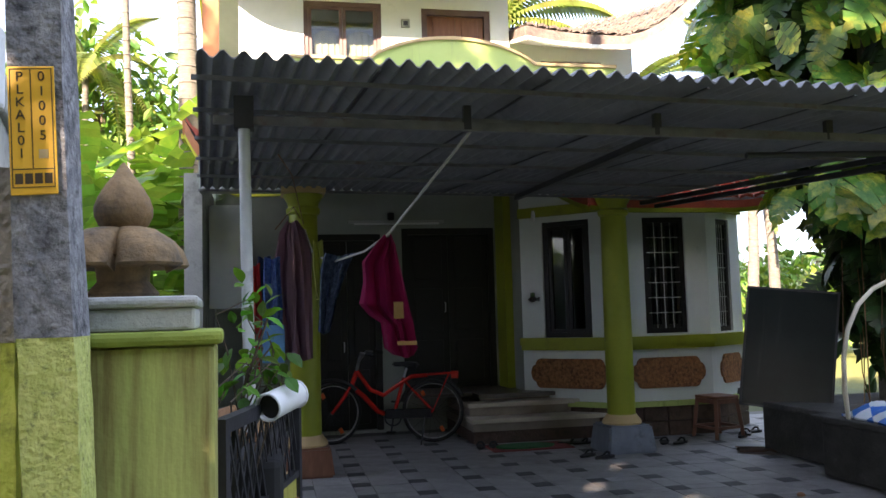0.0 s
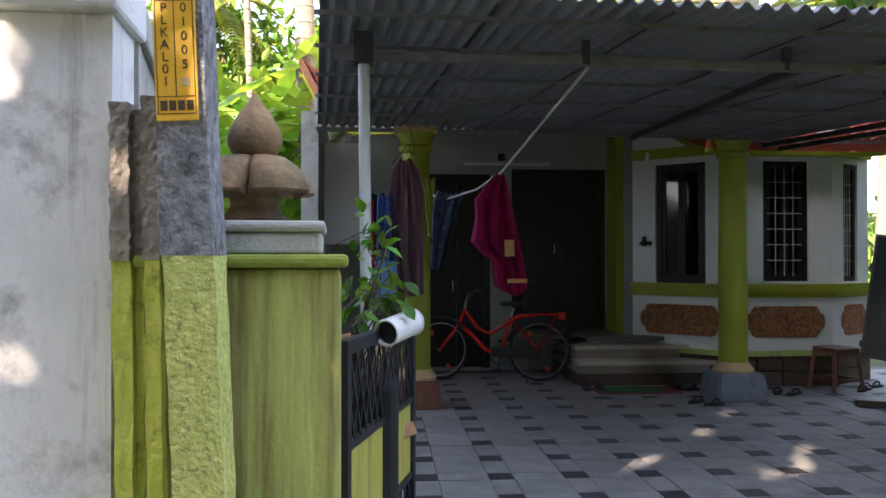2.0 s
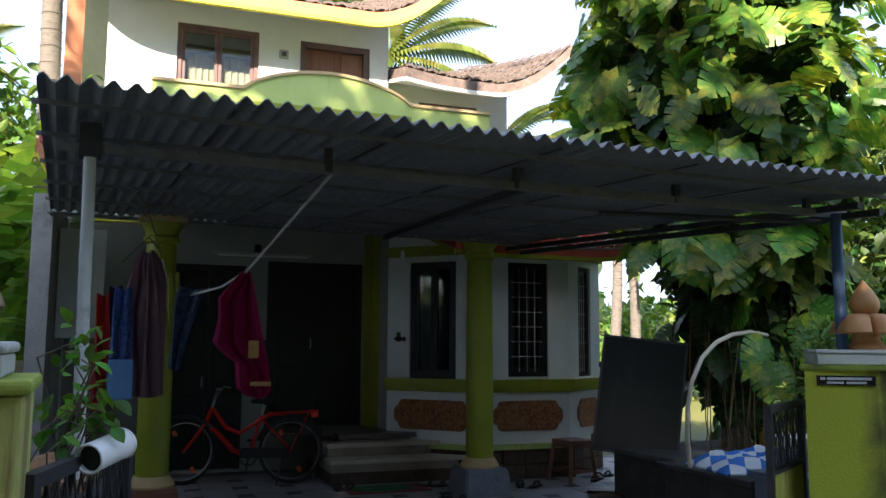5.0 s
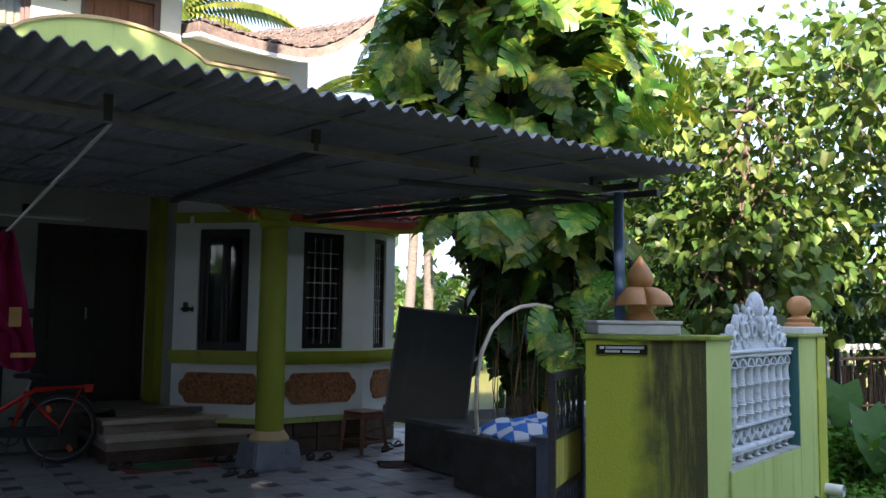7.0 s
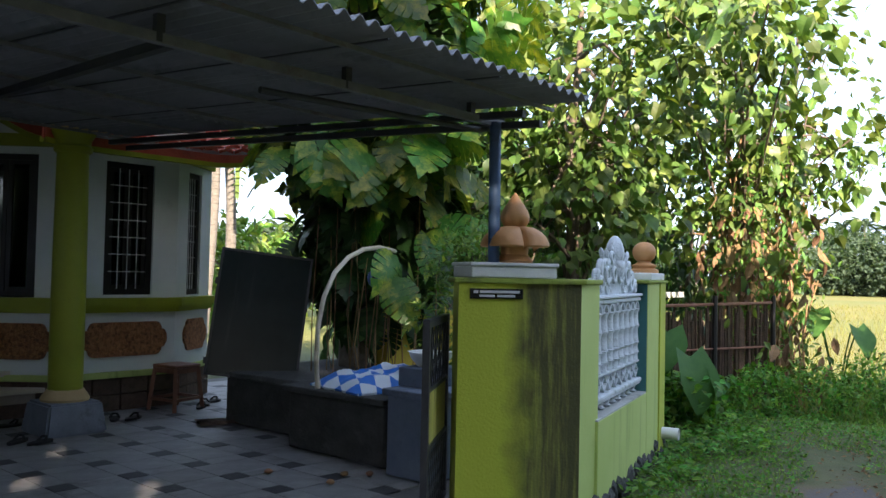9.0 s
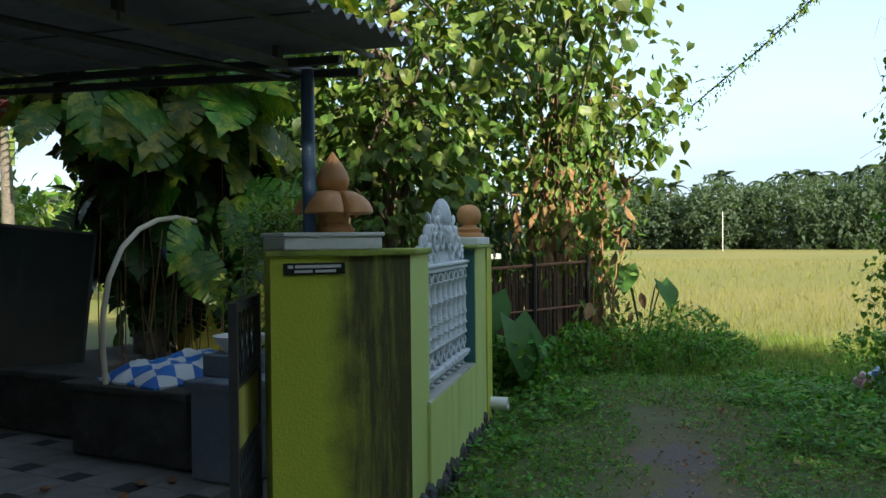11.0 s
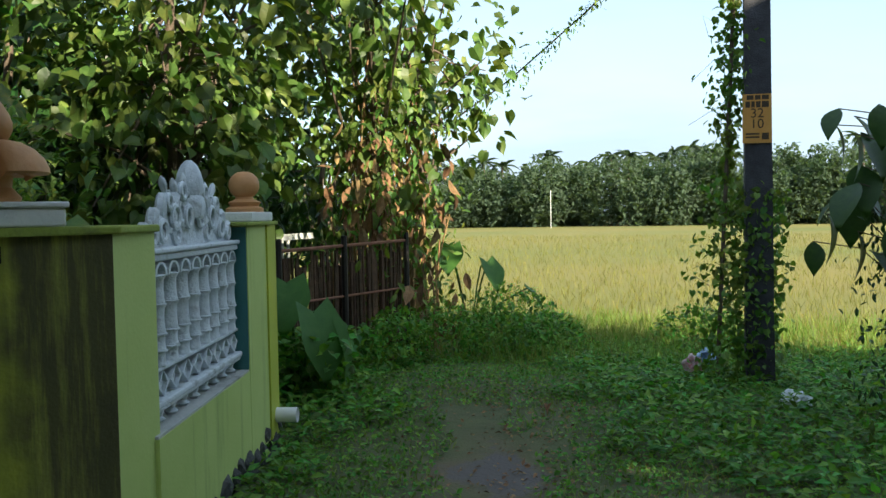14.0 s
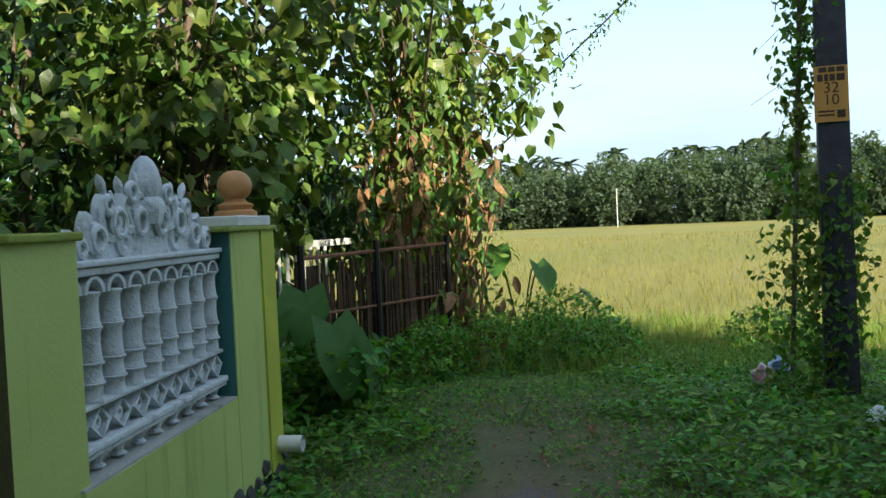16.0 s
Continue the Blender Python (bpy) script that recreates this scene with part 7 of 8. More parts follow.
    bm = bmesh.new()
    for k in range(26):
        x, y = max(5.75, 6.2 + rng.normal(0, 0.35)), max(5.9, 6.4 + rng.normal(0, 0.3))
        z = rng.uniform(1.4, 2.6)
        tube([(x, y, z), (x + rng.normal(0, 0.05), y + rng.normal(0, 0.05), z * 0.5), (x + rng.normal(0, 0.1), y, 0.05)], 0.005, 4, bm)
    tagged(part("root_curtain", bm, M["dry_stem"], ob), kind="stuff")
    # small light climber with tiny leaves near the gate
    sh = thing("feathery_shrub", "light green feathery shrub behind the gate pier", "shrub")
    pos, out, cc = clumpy(110, 26, (5.95, 4.95, 1.1), (0.55, 0.45, 0.9), 0.09, 0.2)
    d = out + rng.normal(0, 0.7, pos.shape)
    part("foliage", mesh_from("foliage", [scatter_arrays(OVAL, pos, frames_of(d), rng.uniform(0.04, 0.075, len(pos)))], M["leaf_bush"]), None, sh)
    part("stem", limb_mesh((5.95, 4.95, -0.05), (5.95, 4.95, 1.6), 0.02, [tuple(q) for q in cc[:26]], 0.006), M["branch"], sh)


built = set(bpy.data.objects)
climber()
settle(built, 0.324, -0.097, 0.008, 1.89, 1.02)


def heart_trees():
    random.seed(31)
    balls = [((9.8, 6.5, 3.7), (1.6, 1.6, 1.7), 120, 13), ((9.5, 6.4, 2.2), (1.5, 1.2, 1.2), 70, 12), ((11.6, 6.7, 4.3), (1.7, 1.5, 2.0), 80, 12)]
    crown_tree("tree", "broad tree with heart-shaped yellow-green leaves behind the wall", (10.1, 6.7, -0.3), (9.9, 6.5, 4.9), 0.10, balls, HEART, M["leaf_heart"], 0.165, M["branch"], group="garden trees", ends=40, spread=0.24)
    balls = [((12.9, 5.6, 4.7), (1.7, 1.5, 2.0), 52, 11), ((11.7, 4.9, 4.4), (1.5, 1.1, 1.3), 40, 10), ((13.6, 4.6, 3.4), (1.0, 0.9, 1.0), 18, 9), ((12.6, 5.3, 2.2), (1.0, 0.8, 0.9), 30, 11), ((10.0, 4.6, 4.5), (1.2, 0.8, 1.0), 26, 10)]
    crown_tree("tree", "slender open tree with drooping heart-shaped leaves by the stick fence", (12.9, 5.45, -0.4), (12.75, 5.3, 5.6), 0.085, balls, HEART, M["leaf_heart"], 0.185, M["branch"], group="garden trees", ends=40, spread=0.26)
    crown_tree("tree", "thin young tree with heart-shaped leaves by the fence", (13.5, 5.0, -0.4), (13.5, 4.9, 5.2), 0.06, [((13.5, 4.9, 4.4), (1.3, 1.1, 1.5), 34, 10)], HEART, M["leaf_heart"], 0.18, M["branch"], group="garden trees", ends=12, spread=0.25)
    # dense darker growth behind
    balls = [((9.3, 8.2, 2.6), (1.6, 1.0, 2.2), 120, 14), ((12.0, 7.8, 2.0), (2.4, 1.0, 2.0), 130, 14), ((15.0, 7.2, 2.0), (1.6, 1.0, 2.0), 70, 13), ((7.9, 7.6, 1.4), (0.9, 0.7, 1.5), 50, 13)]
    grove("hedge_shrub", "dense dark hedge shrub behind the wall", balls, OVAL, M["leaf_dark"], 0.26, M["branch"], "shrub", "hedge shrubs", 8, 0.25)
    balls = [((13.5, 9.5, 2.6), (2.6, 1.2, 2.6), 130, 16), ((10.2, 9.6, 2.3), (1.6, 1.0, 2.4), 80, 15), ((16.5, 7.6, 2.2), (1.4, 1.4, 2.0), 60, 15)]
    grove("shrub", "sunlit yellow-green shrub beyond the hedge", balls, OVAL, M["leaf_bush"], 0.22, M["branch"], "shrub", "sunlit shrubs", 8, 0.25)
    # dry banana stalks and creepers by the fence
    ob = thing("dry_stalks", "bundle of dry brown stalks and hanging leaves at the fence", "dry stalks")
    bm = bmesh.new()
    for k in range(80):
        x, y = 12.6 + rng.normal(0, 0.42), 5.15 + rng.normal(0, 0.3)
        z = rng.uniform(1.0, 3.6) if k < 36 else rng.uniform(0.5, 1.5)
        tube([(x, y, -0.4), (x + rng.normal(0, 0.07), y + rng.normal(0, 0.07), z * 0.5), (x + rng.normal(0, 0.2), y + rng.normal(0, 0.15), z)], rng.uniform(0.006, 0.018), 5, bm)
    tagged(part("dry_stalk_mass", bm, M["dry_stem"], ob), kind="stuff")
    n = 420
    pos = np.stack((rng.normal(12.5, 0.6, n), rng.normal(5.0, 0.3, n), rng.uniform(-0.2, 2.6, n)), 1)
    d = rng.normal(0, 0.4, (n, 3))
    d[:, 2] -= 1.0
    tagged(part("hanging_dry_leaves", mesh_from("hanging_dry_leaves", [scatter_arrays(OVAL, pos, frames_of(d), rng.uniform(0.12, 0.32, n))], M["dry_stem"]), None, ob), kind="stuff")
    pos = np.stack((rng.normal(12.3, 0.75, 1800), rng.normal(4.85, 0.3, 1800), rng.uniform(-0.2, 3.2, 1800)), 1)
    tagged(part("creeper", mesh_from("creeper", [scatter_arrays(OVAL, pos, frames_of(rng.normal(0, 0.6, (1800, 3)) - np.array([0, 0, 0.4])), rng.uniform(0.06, 0.15, 1800))], M["leaf_bush"]), None, ob), kind="stuff")


built = set(bpy.data.objects)
heart_trees()
settle(built, 0.229, -0.154, -0.125, 1.61, 1.106)


def broad_leaf_plant(name, label, base, leaves, mat, group=""):
    """Stalks with large heart leaves: (x, y, z, heading, tilt, size)."""
    ob = thing(name, label, "plant", group)
    for x, y, z, h, tilt, s in leaves:
        tip = Vector((x, y, z))
        b = Vector(base)
        part("stalk", tube([b, b.lerp(tip, 0.6) + Vector((0, 0, 0.12)), tip], 0.012, 6), mat, ob)
        v, f = leaf_strip([0.02, 0.30, 0.42, 0.44, 0.38, 0.27, 0.13, 0.0], 0.22, 0.3)
        v = v.copy()
        v[3, 0] -= 0.30
        v[5, 0] -= 0.30
        v[4, 0] -= 0.02
        me = mesh_from("leaf", [(v, f)], mat)
        for p in me.polygons:
            p.use_smooth = True
        part("leaf", me, None, ob, m=Matrix.Translation(tip) @ Matrix.Rotation(radians(h), 4, "Z") @ Matrix.Rotation(radians(tilt), 4, "Y") @ Matrix.Scale(s, 4))
    return ob


built = set(bpy.data.objects)
broad_leaf_plant("taro_plant", "taro plant with large drooping leaves at the wall foot", (8.75, 4.62, -0.2), [(8.62, 4.42, 0.62, 250, 62, 0.62), (8.9, 4.35, 0.45, 285, 68, 0.58), (8.8, 4.75, 0.85, 200, 45, 0.5), (8.5, 4.8, 0.7, 170, 50, 0.42), (9.1, 4.7, 0.5, 320, 40, 0.4)], M["leaf_taro"], "taro plants")
broad_leaf_plant("taro_plant", "taro plant with upright leaves beyond the fence", (14.6, 4.6, -0.5), [(14.5, 4.3, 0.7, 240, 50, 0.5), (14.9, 4.5, 0.6, 300, 45, 0.45), (14.2, 4.8, 0.95, 190, 40, 0.5), (15.0, 3.8, 0.25, 280, 40, 0.5), (14.8, 5.0, 0.95, 60, 30, 0.45)], M["leaf_taro"], "taro plants")
broad_leaf_plant("taro_plant", "taro leaves showing over the wall coping", (5.45, 4.4, 0.0), [(5.30, 4.05, 1.40, 250, 40, 0.26), (5.55, 4.15, 1.36, 300, 45, 0.24)], M["leaf_bush"], "taro plants")
settle(built, 0.334, -0.145, -0.001, 1.66, 1.043)


def teak_shrub():
    ob = thing("shrub", "dark shrub with large drooping leaves over the lane edge", "shrub")
    ctr = Vector((8.66, -0.06, 1.60))
    bm = bmesh.new()
    tube([(8.95, -0.35, -0.1), (8.9, -0.2, 1.0), (8.86, -0.12, 1.7), (8.84, -0.10, 1.95)], 0.03, 7, bm, True, 0.012)
    v, f = leaf_strip([0.02, 0.17, 0.27, 0.31, 0.29, 0.22, 0.11, 0.0], 0.25, 0.35)
    me = mesh_from("leaf", [(v, f)], M["leaf_dark"])
    for p in me.polygons:
        p.use_smooth = True
    for k in range(30):
        p = ctr + Vector((rng.normal(0, 0.26), rng.normal(0, 0.28), rng.uniform(-0.55, 0.55)))
        h = rng.uniform(90, 270)
        tube([(8.86, -0.12, max(0.3, p.z - 0.35)), Vector((8.82, -0.1, p.z - 0.1)).lerp(p, 0.5), p], 0.005, 5, bm)
        part("leaf", me, None, ob, m=Matrix.Translation(p) @ Matrix.Rotation(radians(h), 4, "Z") @ Matrix.Rotation(radians(rng.uniform(25, 75)), 4, "Y") @ Matrix.Scale(rng.uniform(0.24, 0.40), 4))
    part("stem", bm, M["branch"], ob)
    n = 500
    pos = np.stack((rng.normal(8.85, 0.2, n), rng.normal(-0.05, 0.16, n), rng.uniform(0.0, 1.4, n)), 1)
    tagged(part("creeper", mesh_from("creeper", [scatter_arrays(OVAL, pos, frames_of(rng.normal(0, 0.5, (n, 3)) - np.array([0, 0, 0.6])), rng.uniform(0.04, 0.08, n))], M["leaf_dark"]), None, ob), kind="stuff")


built = set(bpy.data.objects)
teak_shrub()
settle(built, 0.334, -0.145, -0.001, 1.66, 1.043)


def pole_creeper():
    ob = thing("creeper", "leafy creeper climbing the dark pole and a thin stay", "creeper")
    n = 1000
    z = rng.uniform(-0.4, 1.6, n)
    a = rng.uniform(0, 2 * math.pi, n)
    r = 0.15 + 0.16 * rng.random(n) ** 2
    pos = np.stack((10.45 + r * np.cos(a), 0.78 + r * np.sin(a), z), 1)
    n2 = 2300
    z2 = rng.uniform(-0.3, 6.5, n2)
    lx = 10.35 + 0.015 * z2
    ly = 1.13 - 0.045 * z2
    sp = np.where(z2 < 1.7, 0.15, 0.075) + 0.03 * np.sin(z2 * 3)
    pos2 = np.stack((lx + rng.normal(0, 1, n2) * sp, ly + rng.normal(0, 1, n2) * sp * 0.9, z2), 1)
    pos = np.concatenate((pos, pos2))
    d = rng.normal(0, 0.6, pos.shape)
    d[:, 2] -= 0.6
    me = mesh_from("foliage", [scatter_arrays(HEART, pos, frames_of(d), rng.uniform(0.035, 0.078, len(pos)))], M["leaf_bush"])
    part("foliage", me, None, ob)
    bm = bmesh.new()
    tube([(10.35, 1.15, -0.4), (10.36, 1.04, 2.0), (10.40, 0.84, 6.6)], 0.02, 6, bm)
    for k in range(14):
        p = (10.35, 1.2 - 0.03 * k * 0.45, 0.4 * k + 0.3)
        tube([p, (p[0], p[1] + rng.normal(0.05, 0.1), p[2] + 0.1), (p[0], p[1] + rng.normal(0.1, 0.15), p[2] - 0.1)], 0.002, 4, bm)
    tagged(part("twigs", bm, M["branch"], ob), kind="stuff")
    # creeper on a sagging wire towards the trees
    w = thing("creeper_wire", "sagging wire with a sparse creeper over the lane", "wire")
    pts = [(12.6, 0.6, 5.9), (13.25, 1.7, 4.85), (13.73, 2.67, 4.14), (14.37, 3.9, 3.37), (14.97, 5.24, 2.7)]
    part("wire", tube(pts, 0.012, 5), M["branch"], w)
    t = rng.random(700) * 0.999
    P = np.array(pts)
    i = (t * 4).astype(int)
    fr = (t * 4 - i)[:, None]
    pos = P[i] * (1 - fr) + P[i + 1] * fr + rng.normal(0, 0.05, (700, 3)) * (0.4 + 2.6 * t[:, None] ** 2)
    part("foliage", mesh_from("foliage", [scatter_arrays(OVAL, pos, frames_of(rng.normal(0, 0.5, (700, 3)) - np.array([0, 0, 0.5])), rng.uniform(0.03, 0.10, 700))], M["leaf_bush"]), None, w)


built = set(bpy.data.objects)
pole_creeper()
settle(built, 0.334, -0.145, -0.001, 1.66, 1.043)


# ---- palms and bananas ----
def frond(L, sag, n=34, width=0.34):
    """Palm frond along +x: arched rib with hanging leaflets."""
    v, f = [], []
    for i in range(n):
        t = (i + 1) / n
        x = L * t * (1 - 0.12 * t)
        z = 0.35 * L * t * (1 - t) * 1.2 - sag * L * t * t
        for s in (-1, 1):
            w = width * L * math.sin(math.pi * min(0.97, 0.12 + 0.86 * t)) ** 0.8
            dx = 0.35 * w
            b = len(v)
            v += [(x, 0, z), (x + 0.022 * L, 0, z - 0.01), (x + dx * 0.6 + 0.015 * L, s * w * 0.6, z - 0.10 * w), (x + dx, s * w * 0.9, z - 0.55 * w)]
            f += [(b, b + 1, b + 2), (b, b + 2, b + 3)]
    k = 8
    for i in range(k):
        t0, t1 = i / k, (i + 1) / k
        pz = lambda t: 0.35 * L * t * (1 - t) * 1.2 - sag * L * t * t
        px = lambda t: L * t * (1 - 0.12 * t)
        b = len(v)
        v += [(px(t0), -0.02, pz(t0)), (px(t0), 0.02, pz(t0)), (px(t1), 0.015, pz(t1)), (px(t1), -0.015, pz(t1))]
        f += [(b, b + 1, b + 2), (b, b + 2, b + 3)]
    return np.array(v), np.array(f)


FRONDS = [frond(1.0, s, 34, w) for s, w in ((0.15, 0.2), (0.45, 0.22), (0.8, 0.2))]


def palm(name, label, base, top, r0, n, L, group="", nuts=False, mat=None):
    ob = thing(name, label, "palm", group)
    b, t = Vector(base), Vector(top)
    bm = bmesh.new()
    pts = [b.lerp(t, k / 10) + Vector((0.10 * math.sin(k * 0.5), 0.06 * math.sin(k * 0.8), 0)) for k in range(11)]
    tube(pts, r0, 12, bm, True, r0 * 0.7)
    for k in range(1, 40):
        p = b.lerp(t, k / 40) + Vector((0.10 * math.sin(k / 4 * 0.5), 0.06 * math.sin(k / 4 * 0.8), 0))
        torus(r0 * (1 - 0.3 * k / 40) * 1.0, 0.012, 12, 4, bm, Matrix.Translation(p))
    part("trunk", bm, M["palm_bark"], ob, smooth=True)
    top_p = pts[-1]
    for k in range(n):
        a = 2 * math.pi * k / n * 1.618 * 3
        el = radians(-35 + 95 * (k / n))
        d = Vector((math.cos(a) * math.cos(el), math.sin(a) * math.cos(el), math.sin(el)))
        me = mesh_from("frond", [FRONDS[k % 3 if el < 0.6 else 0]], mat or M["leaf_palm"])
        y = Vector((0, 0, 1)).cross(d).normalized()
        m = Matrix((d, y, d.cross(y))).transposed().to_4x4()
        part("frond", me, None, ob, m=Matrix.Translation(top_p) @ m @ Matrix.Scale(L * random.uniform(0.85, 1.1), 4))
    return ob


random.seed(41)
palm("coconut_palm", "tall coconut palm with ringed grey trunk beside the house", (-0.75, 12.0, -0.3), (-0.45, 12.0, 9.0), 0.165, 14, 3.0, "palms")
palm("areca_palm", "slender areca palm behind the bananas", (-1.5, 12.3, -0.3), (-1.35, 12.3, 8.0), 0.062, 9, 1.4, "palms")
palm("areca_palm", "areca palm with yellow-green fronds", (-2.4, 14.5, -0.3), (-2.35, 14.5, 5.8), 0.07, 11, 1.6, "palms")
palm("coconut_palm", "coconut palm behind the house roof", (6.6, 19.0, -0.3), (6.3, 19.0, 8.6), 0.17, 15, 3.0, "palms")
palm("coconut_palm", "lower coconut palm behind the wing", (9.6, 20.0, -0.3), (9.4, 20.0, 6.4), 0.17, 15, 2.8, "palms")
palm("coconut_palm", "coconut palm beyond the bay", (14.2, 22.0, -0.4), (14.6, 22.0, 8.0), 0.18, 14, 3.2, "palms")
palm("coconut_palm", "leaning coconut palm beyond the bay", (15.4, 22.5, -0.4), (15.2, 22.5, 7.2), 0.18, 14, 3.2, "palms")
palm("coconut_palm", "coconut palm far behind the wall screen", (15.0, 13.2, -0.4), (15.2, 13.4, 5.2), 0.16, 13, 2.6, "palms")
palm("coconut_palm", "thin coconut palm far behind the wall screen", (16.4, 15.2, -0.4), (16.0, 15.2, 5.6), 0.15, 12, 2.6, "palms")


def banana_leaf(seed):
    r = random.Random(seed)
    v, f = [], []
    n = 14
    for s in (-1, 1):
        for i in range(n):
            t0, t1 = i / n, (i + (0.80 if r.random() < 0.45 else 1.0)) / n
            w = lambda t: 0.17 * math.sin(math.pi * min(1, 0.04 + 0.94 * t)) ** 0.55
            z = lambda t: 0.22 * t * (1 - t) - 0.42 * t ** 2.2
            dr = 0.05 + 0.12 * r.random()
            b = len(v)
            v += [(t0, 0, z(t0)), (t1, 0, z(t1)), (t1 + 0.03, s * w(t1), z(t1) - dr * 0.5), (t0 + 0.03, s * w(t0), z(t0) - dr * 0.5)]
            f += [(b, b + 1, b + 2), (b, b + 2, b + 3)]
    return np.array(v), np.array(f)


BAN = [banana_leaf(k) for k in range(4)]


def banana(x, y, h, n, L, label="banana plant with torn broad leaves"):
    ob = thing("banana_plant", label, "banana plant", "banana plants")
    part("stem", tube([(x, y, -0.3), (x + 0.03, y, h * 0.5), (x, y, h)], 0.11, 10, None, True, 0.06), M["leaf_banana"], ob, smooth=True)
    for k in range(n):
        a = 2.4 * k + x
        el = radians(75 - 50 * k / n)
        d = Vector((math.cos(a) * math.cos(el), math.sin(a) * math.cos(el), math.sin(el)))
        yv = Vector((0, 0, 1)).cross(d).normalized()
        m = Matrix((d, yv, d.cross(yv))).transposed().to_4x4()
        me = mesh_from("leaf", [BAN[k % 4]], M["leaf_banana"])
        part("leaf", me, None, ob, m=Matrix.Translation((x, y, h - 0.1)) @ m @ Matrix.Scale(L * random.uniform(0.8, 1.15), 4))


for x, y, h, n, L in ((-0.75, 11.2, 1.5, 7, 1.5), (-1.0, 12.6, 3.0, 8, 1.9), (-1.55, 9.6, 2.1, 8, 1.7), (-0.95, 10.8, 2.3, 8, 1.8), (-2.1, 11.0, 2.6, 8, 1.9), (-1.4, 13.2, 2.8, 8, 2.0), (-2.9, 12.4, 2.6, 8, 1.9), (-0.7, 13.8, 2.2, 7, 1.7), (-1.2, 8.3, 1.4, 6, 1.1)):
    banana(x, y, h, n, L)

# lit leafy mass closing the plot behind the bananas
grove("tree", "sunlit leafy tree closing the plot beside the house",
           [((-1.5, 17.5, 3.2), (2.2, 1.2, 3.2), 150, 16), ((-5.0, 17.0, 3.4), (2.6, 1.6, 3.6), 170, 16), ((-8.5, 15.5, 3.6), (2.6, 1.8, 3.8), 120, 15), ((-3.0, 14.5, 1.2), (2.4, 0.8, 1.4), 90, 15), ((-0.9, 15.2, 3.4), (1.1, 0.8, 2.6), 130, 15), ((-2.6, 15.6, 4.2), (1.6, 0.9, 2.6), 150, 15)],
           OVAL, M["leaf_bush"], 0.30, M["branch"], group="plot trees", ends=9, spread=0.3)
grove("tree", "broad leafy tree behind the house",
           [((12, 30, 2.6), (5, 2, 2.8), 170, 15), ((20, 30, 1.5), (5, 2, 2.0), 170, 15), ((27, 26, 3.0), (4, 3, 3.2), 140, 15), ((5, 28, 3.0), (4, 2, 3.0), 100, 15), ((24, 19, 2.0), (3, 2, 2.4), 110, 15)],
           OVAL, M["leaf_bush"], 0.5, M["branch"], group="far garden trees", ends=9, spread=0.5)


def gate_plant():
    ob = thing("shrub", "small grey-green shrub growing behind the weathered gate pier", "shrub")
    pos, out, cc = clumpy(15, 5, (0.56, 2.93, 1.36), (0.11, 0.10, 0.17), 0.04, 0.3)
    d = out + rng.normal(0, 0.5, pos.shape)
    d[:, 2] -= 0.2
    part("foliage", mesh_from("foliage", [scatter_arrays(leaf_strip([0.02, 0.26, 0.34, 0.24, 0.0], 0.2, 0.3), pos, frames_of(d), rng.uniform(0.045, 0.085, len(pos)))], M["leaf_ground"]), None, ob)
    part("stem", limb_mesh((0.45, 2.92, 0.0), (0.60, 2.95, 1.5), 0.012, [tuple(q) for q in cc[:14]], 0.006), M["branch"], ob)


built = set(bpy.data.objects)
gate_plant()
settle(built, -0.195, 0.089, -0.08, -1.35, 1.07)


# ---- shade trees behind the camera ----
random.seed(51)
# unseen casters of the lane's shade; the last is added to darken the porch
for x, y, h in ((-10.5, -5.5, 10.8), (-7.4, -6.2, 11.4), (-4.4, -5.6, 10.9), (-1.4, -6.2, 8.5), (1.8, -5.6, 7.6), (5.0, -5.8, 6.4), (8.2, -6.6, 5.6), (-6.6, 1.6, 7.4)):
    # the small extra ball is added to stop sun spots on the gate pier
    crown_tree("shade_tree", "tall leafy shade tree out of view, set to block sun", (x, y, -0.2), (x + 0.2, y, h - 1.0), 0.2, [((x, y, h - 0.9), (2.3, 2.0, 2.4), 210, 13), ((x + 0.4, y + 0.3, h - (4.4 if h < 10.5 else 5.1)), (2.0, 1.6, 2.3), 115 if x < 3 else 80, 12), ((x, y + 0.6, 1.0), (1.6, 0.7, 1.0), 16, 12)] + ([((x, y + 0.2, 6.4), (0.9, 0.7, 0.8), 26, 12)] if h == 8.5 else []), DIAMOND, M["leaf_dark"], 0.44, M["bark"], group="shade trees", ends=16, spread=0.35)


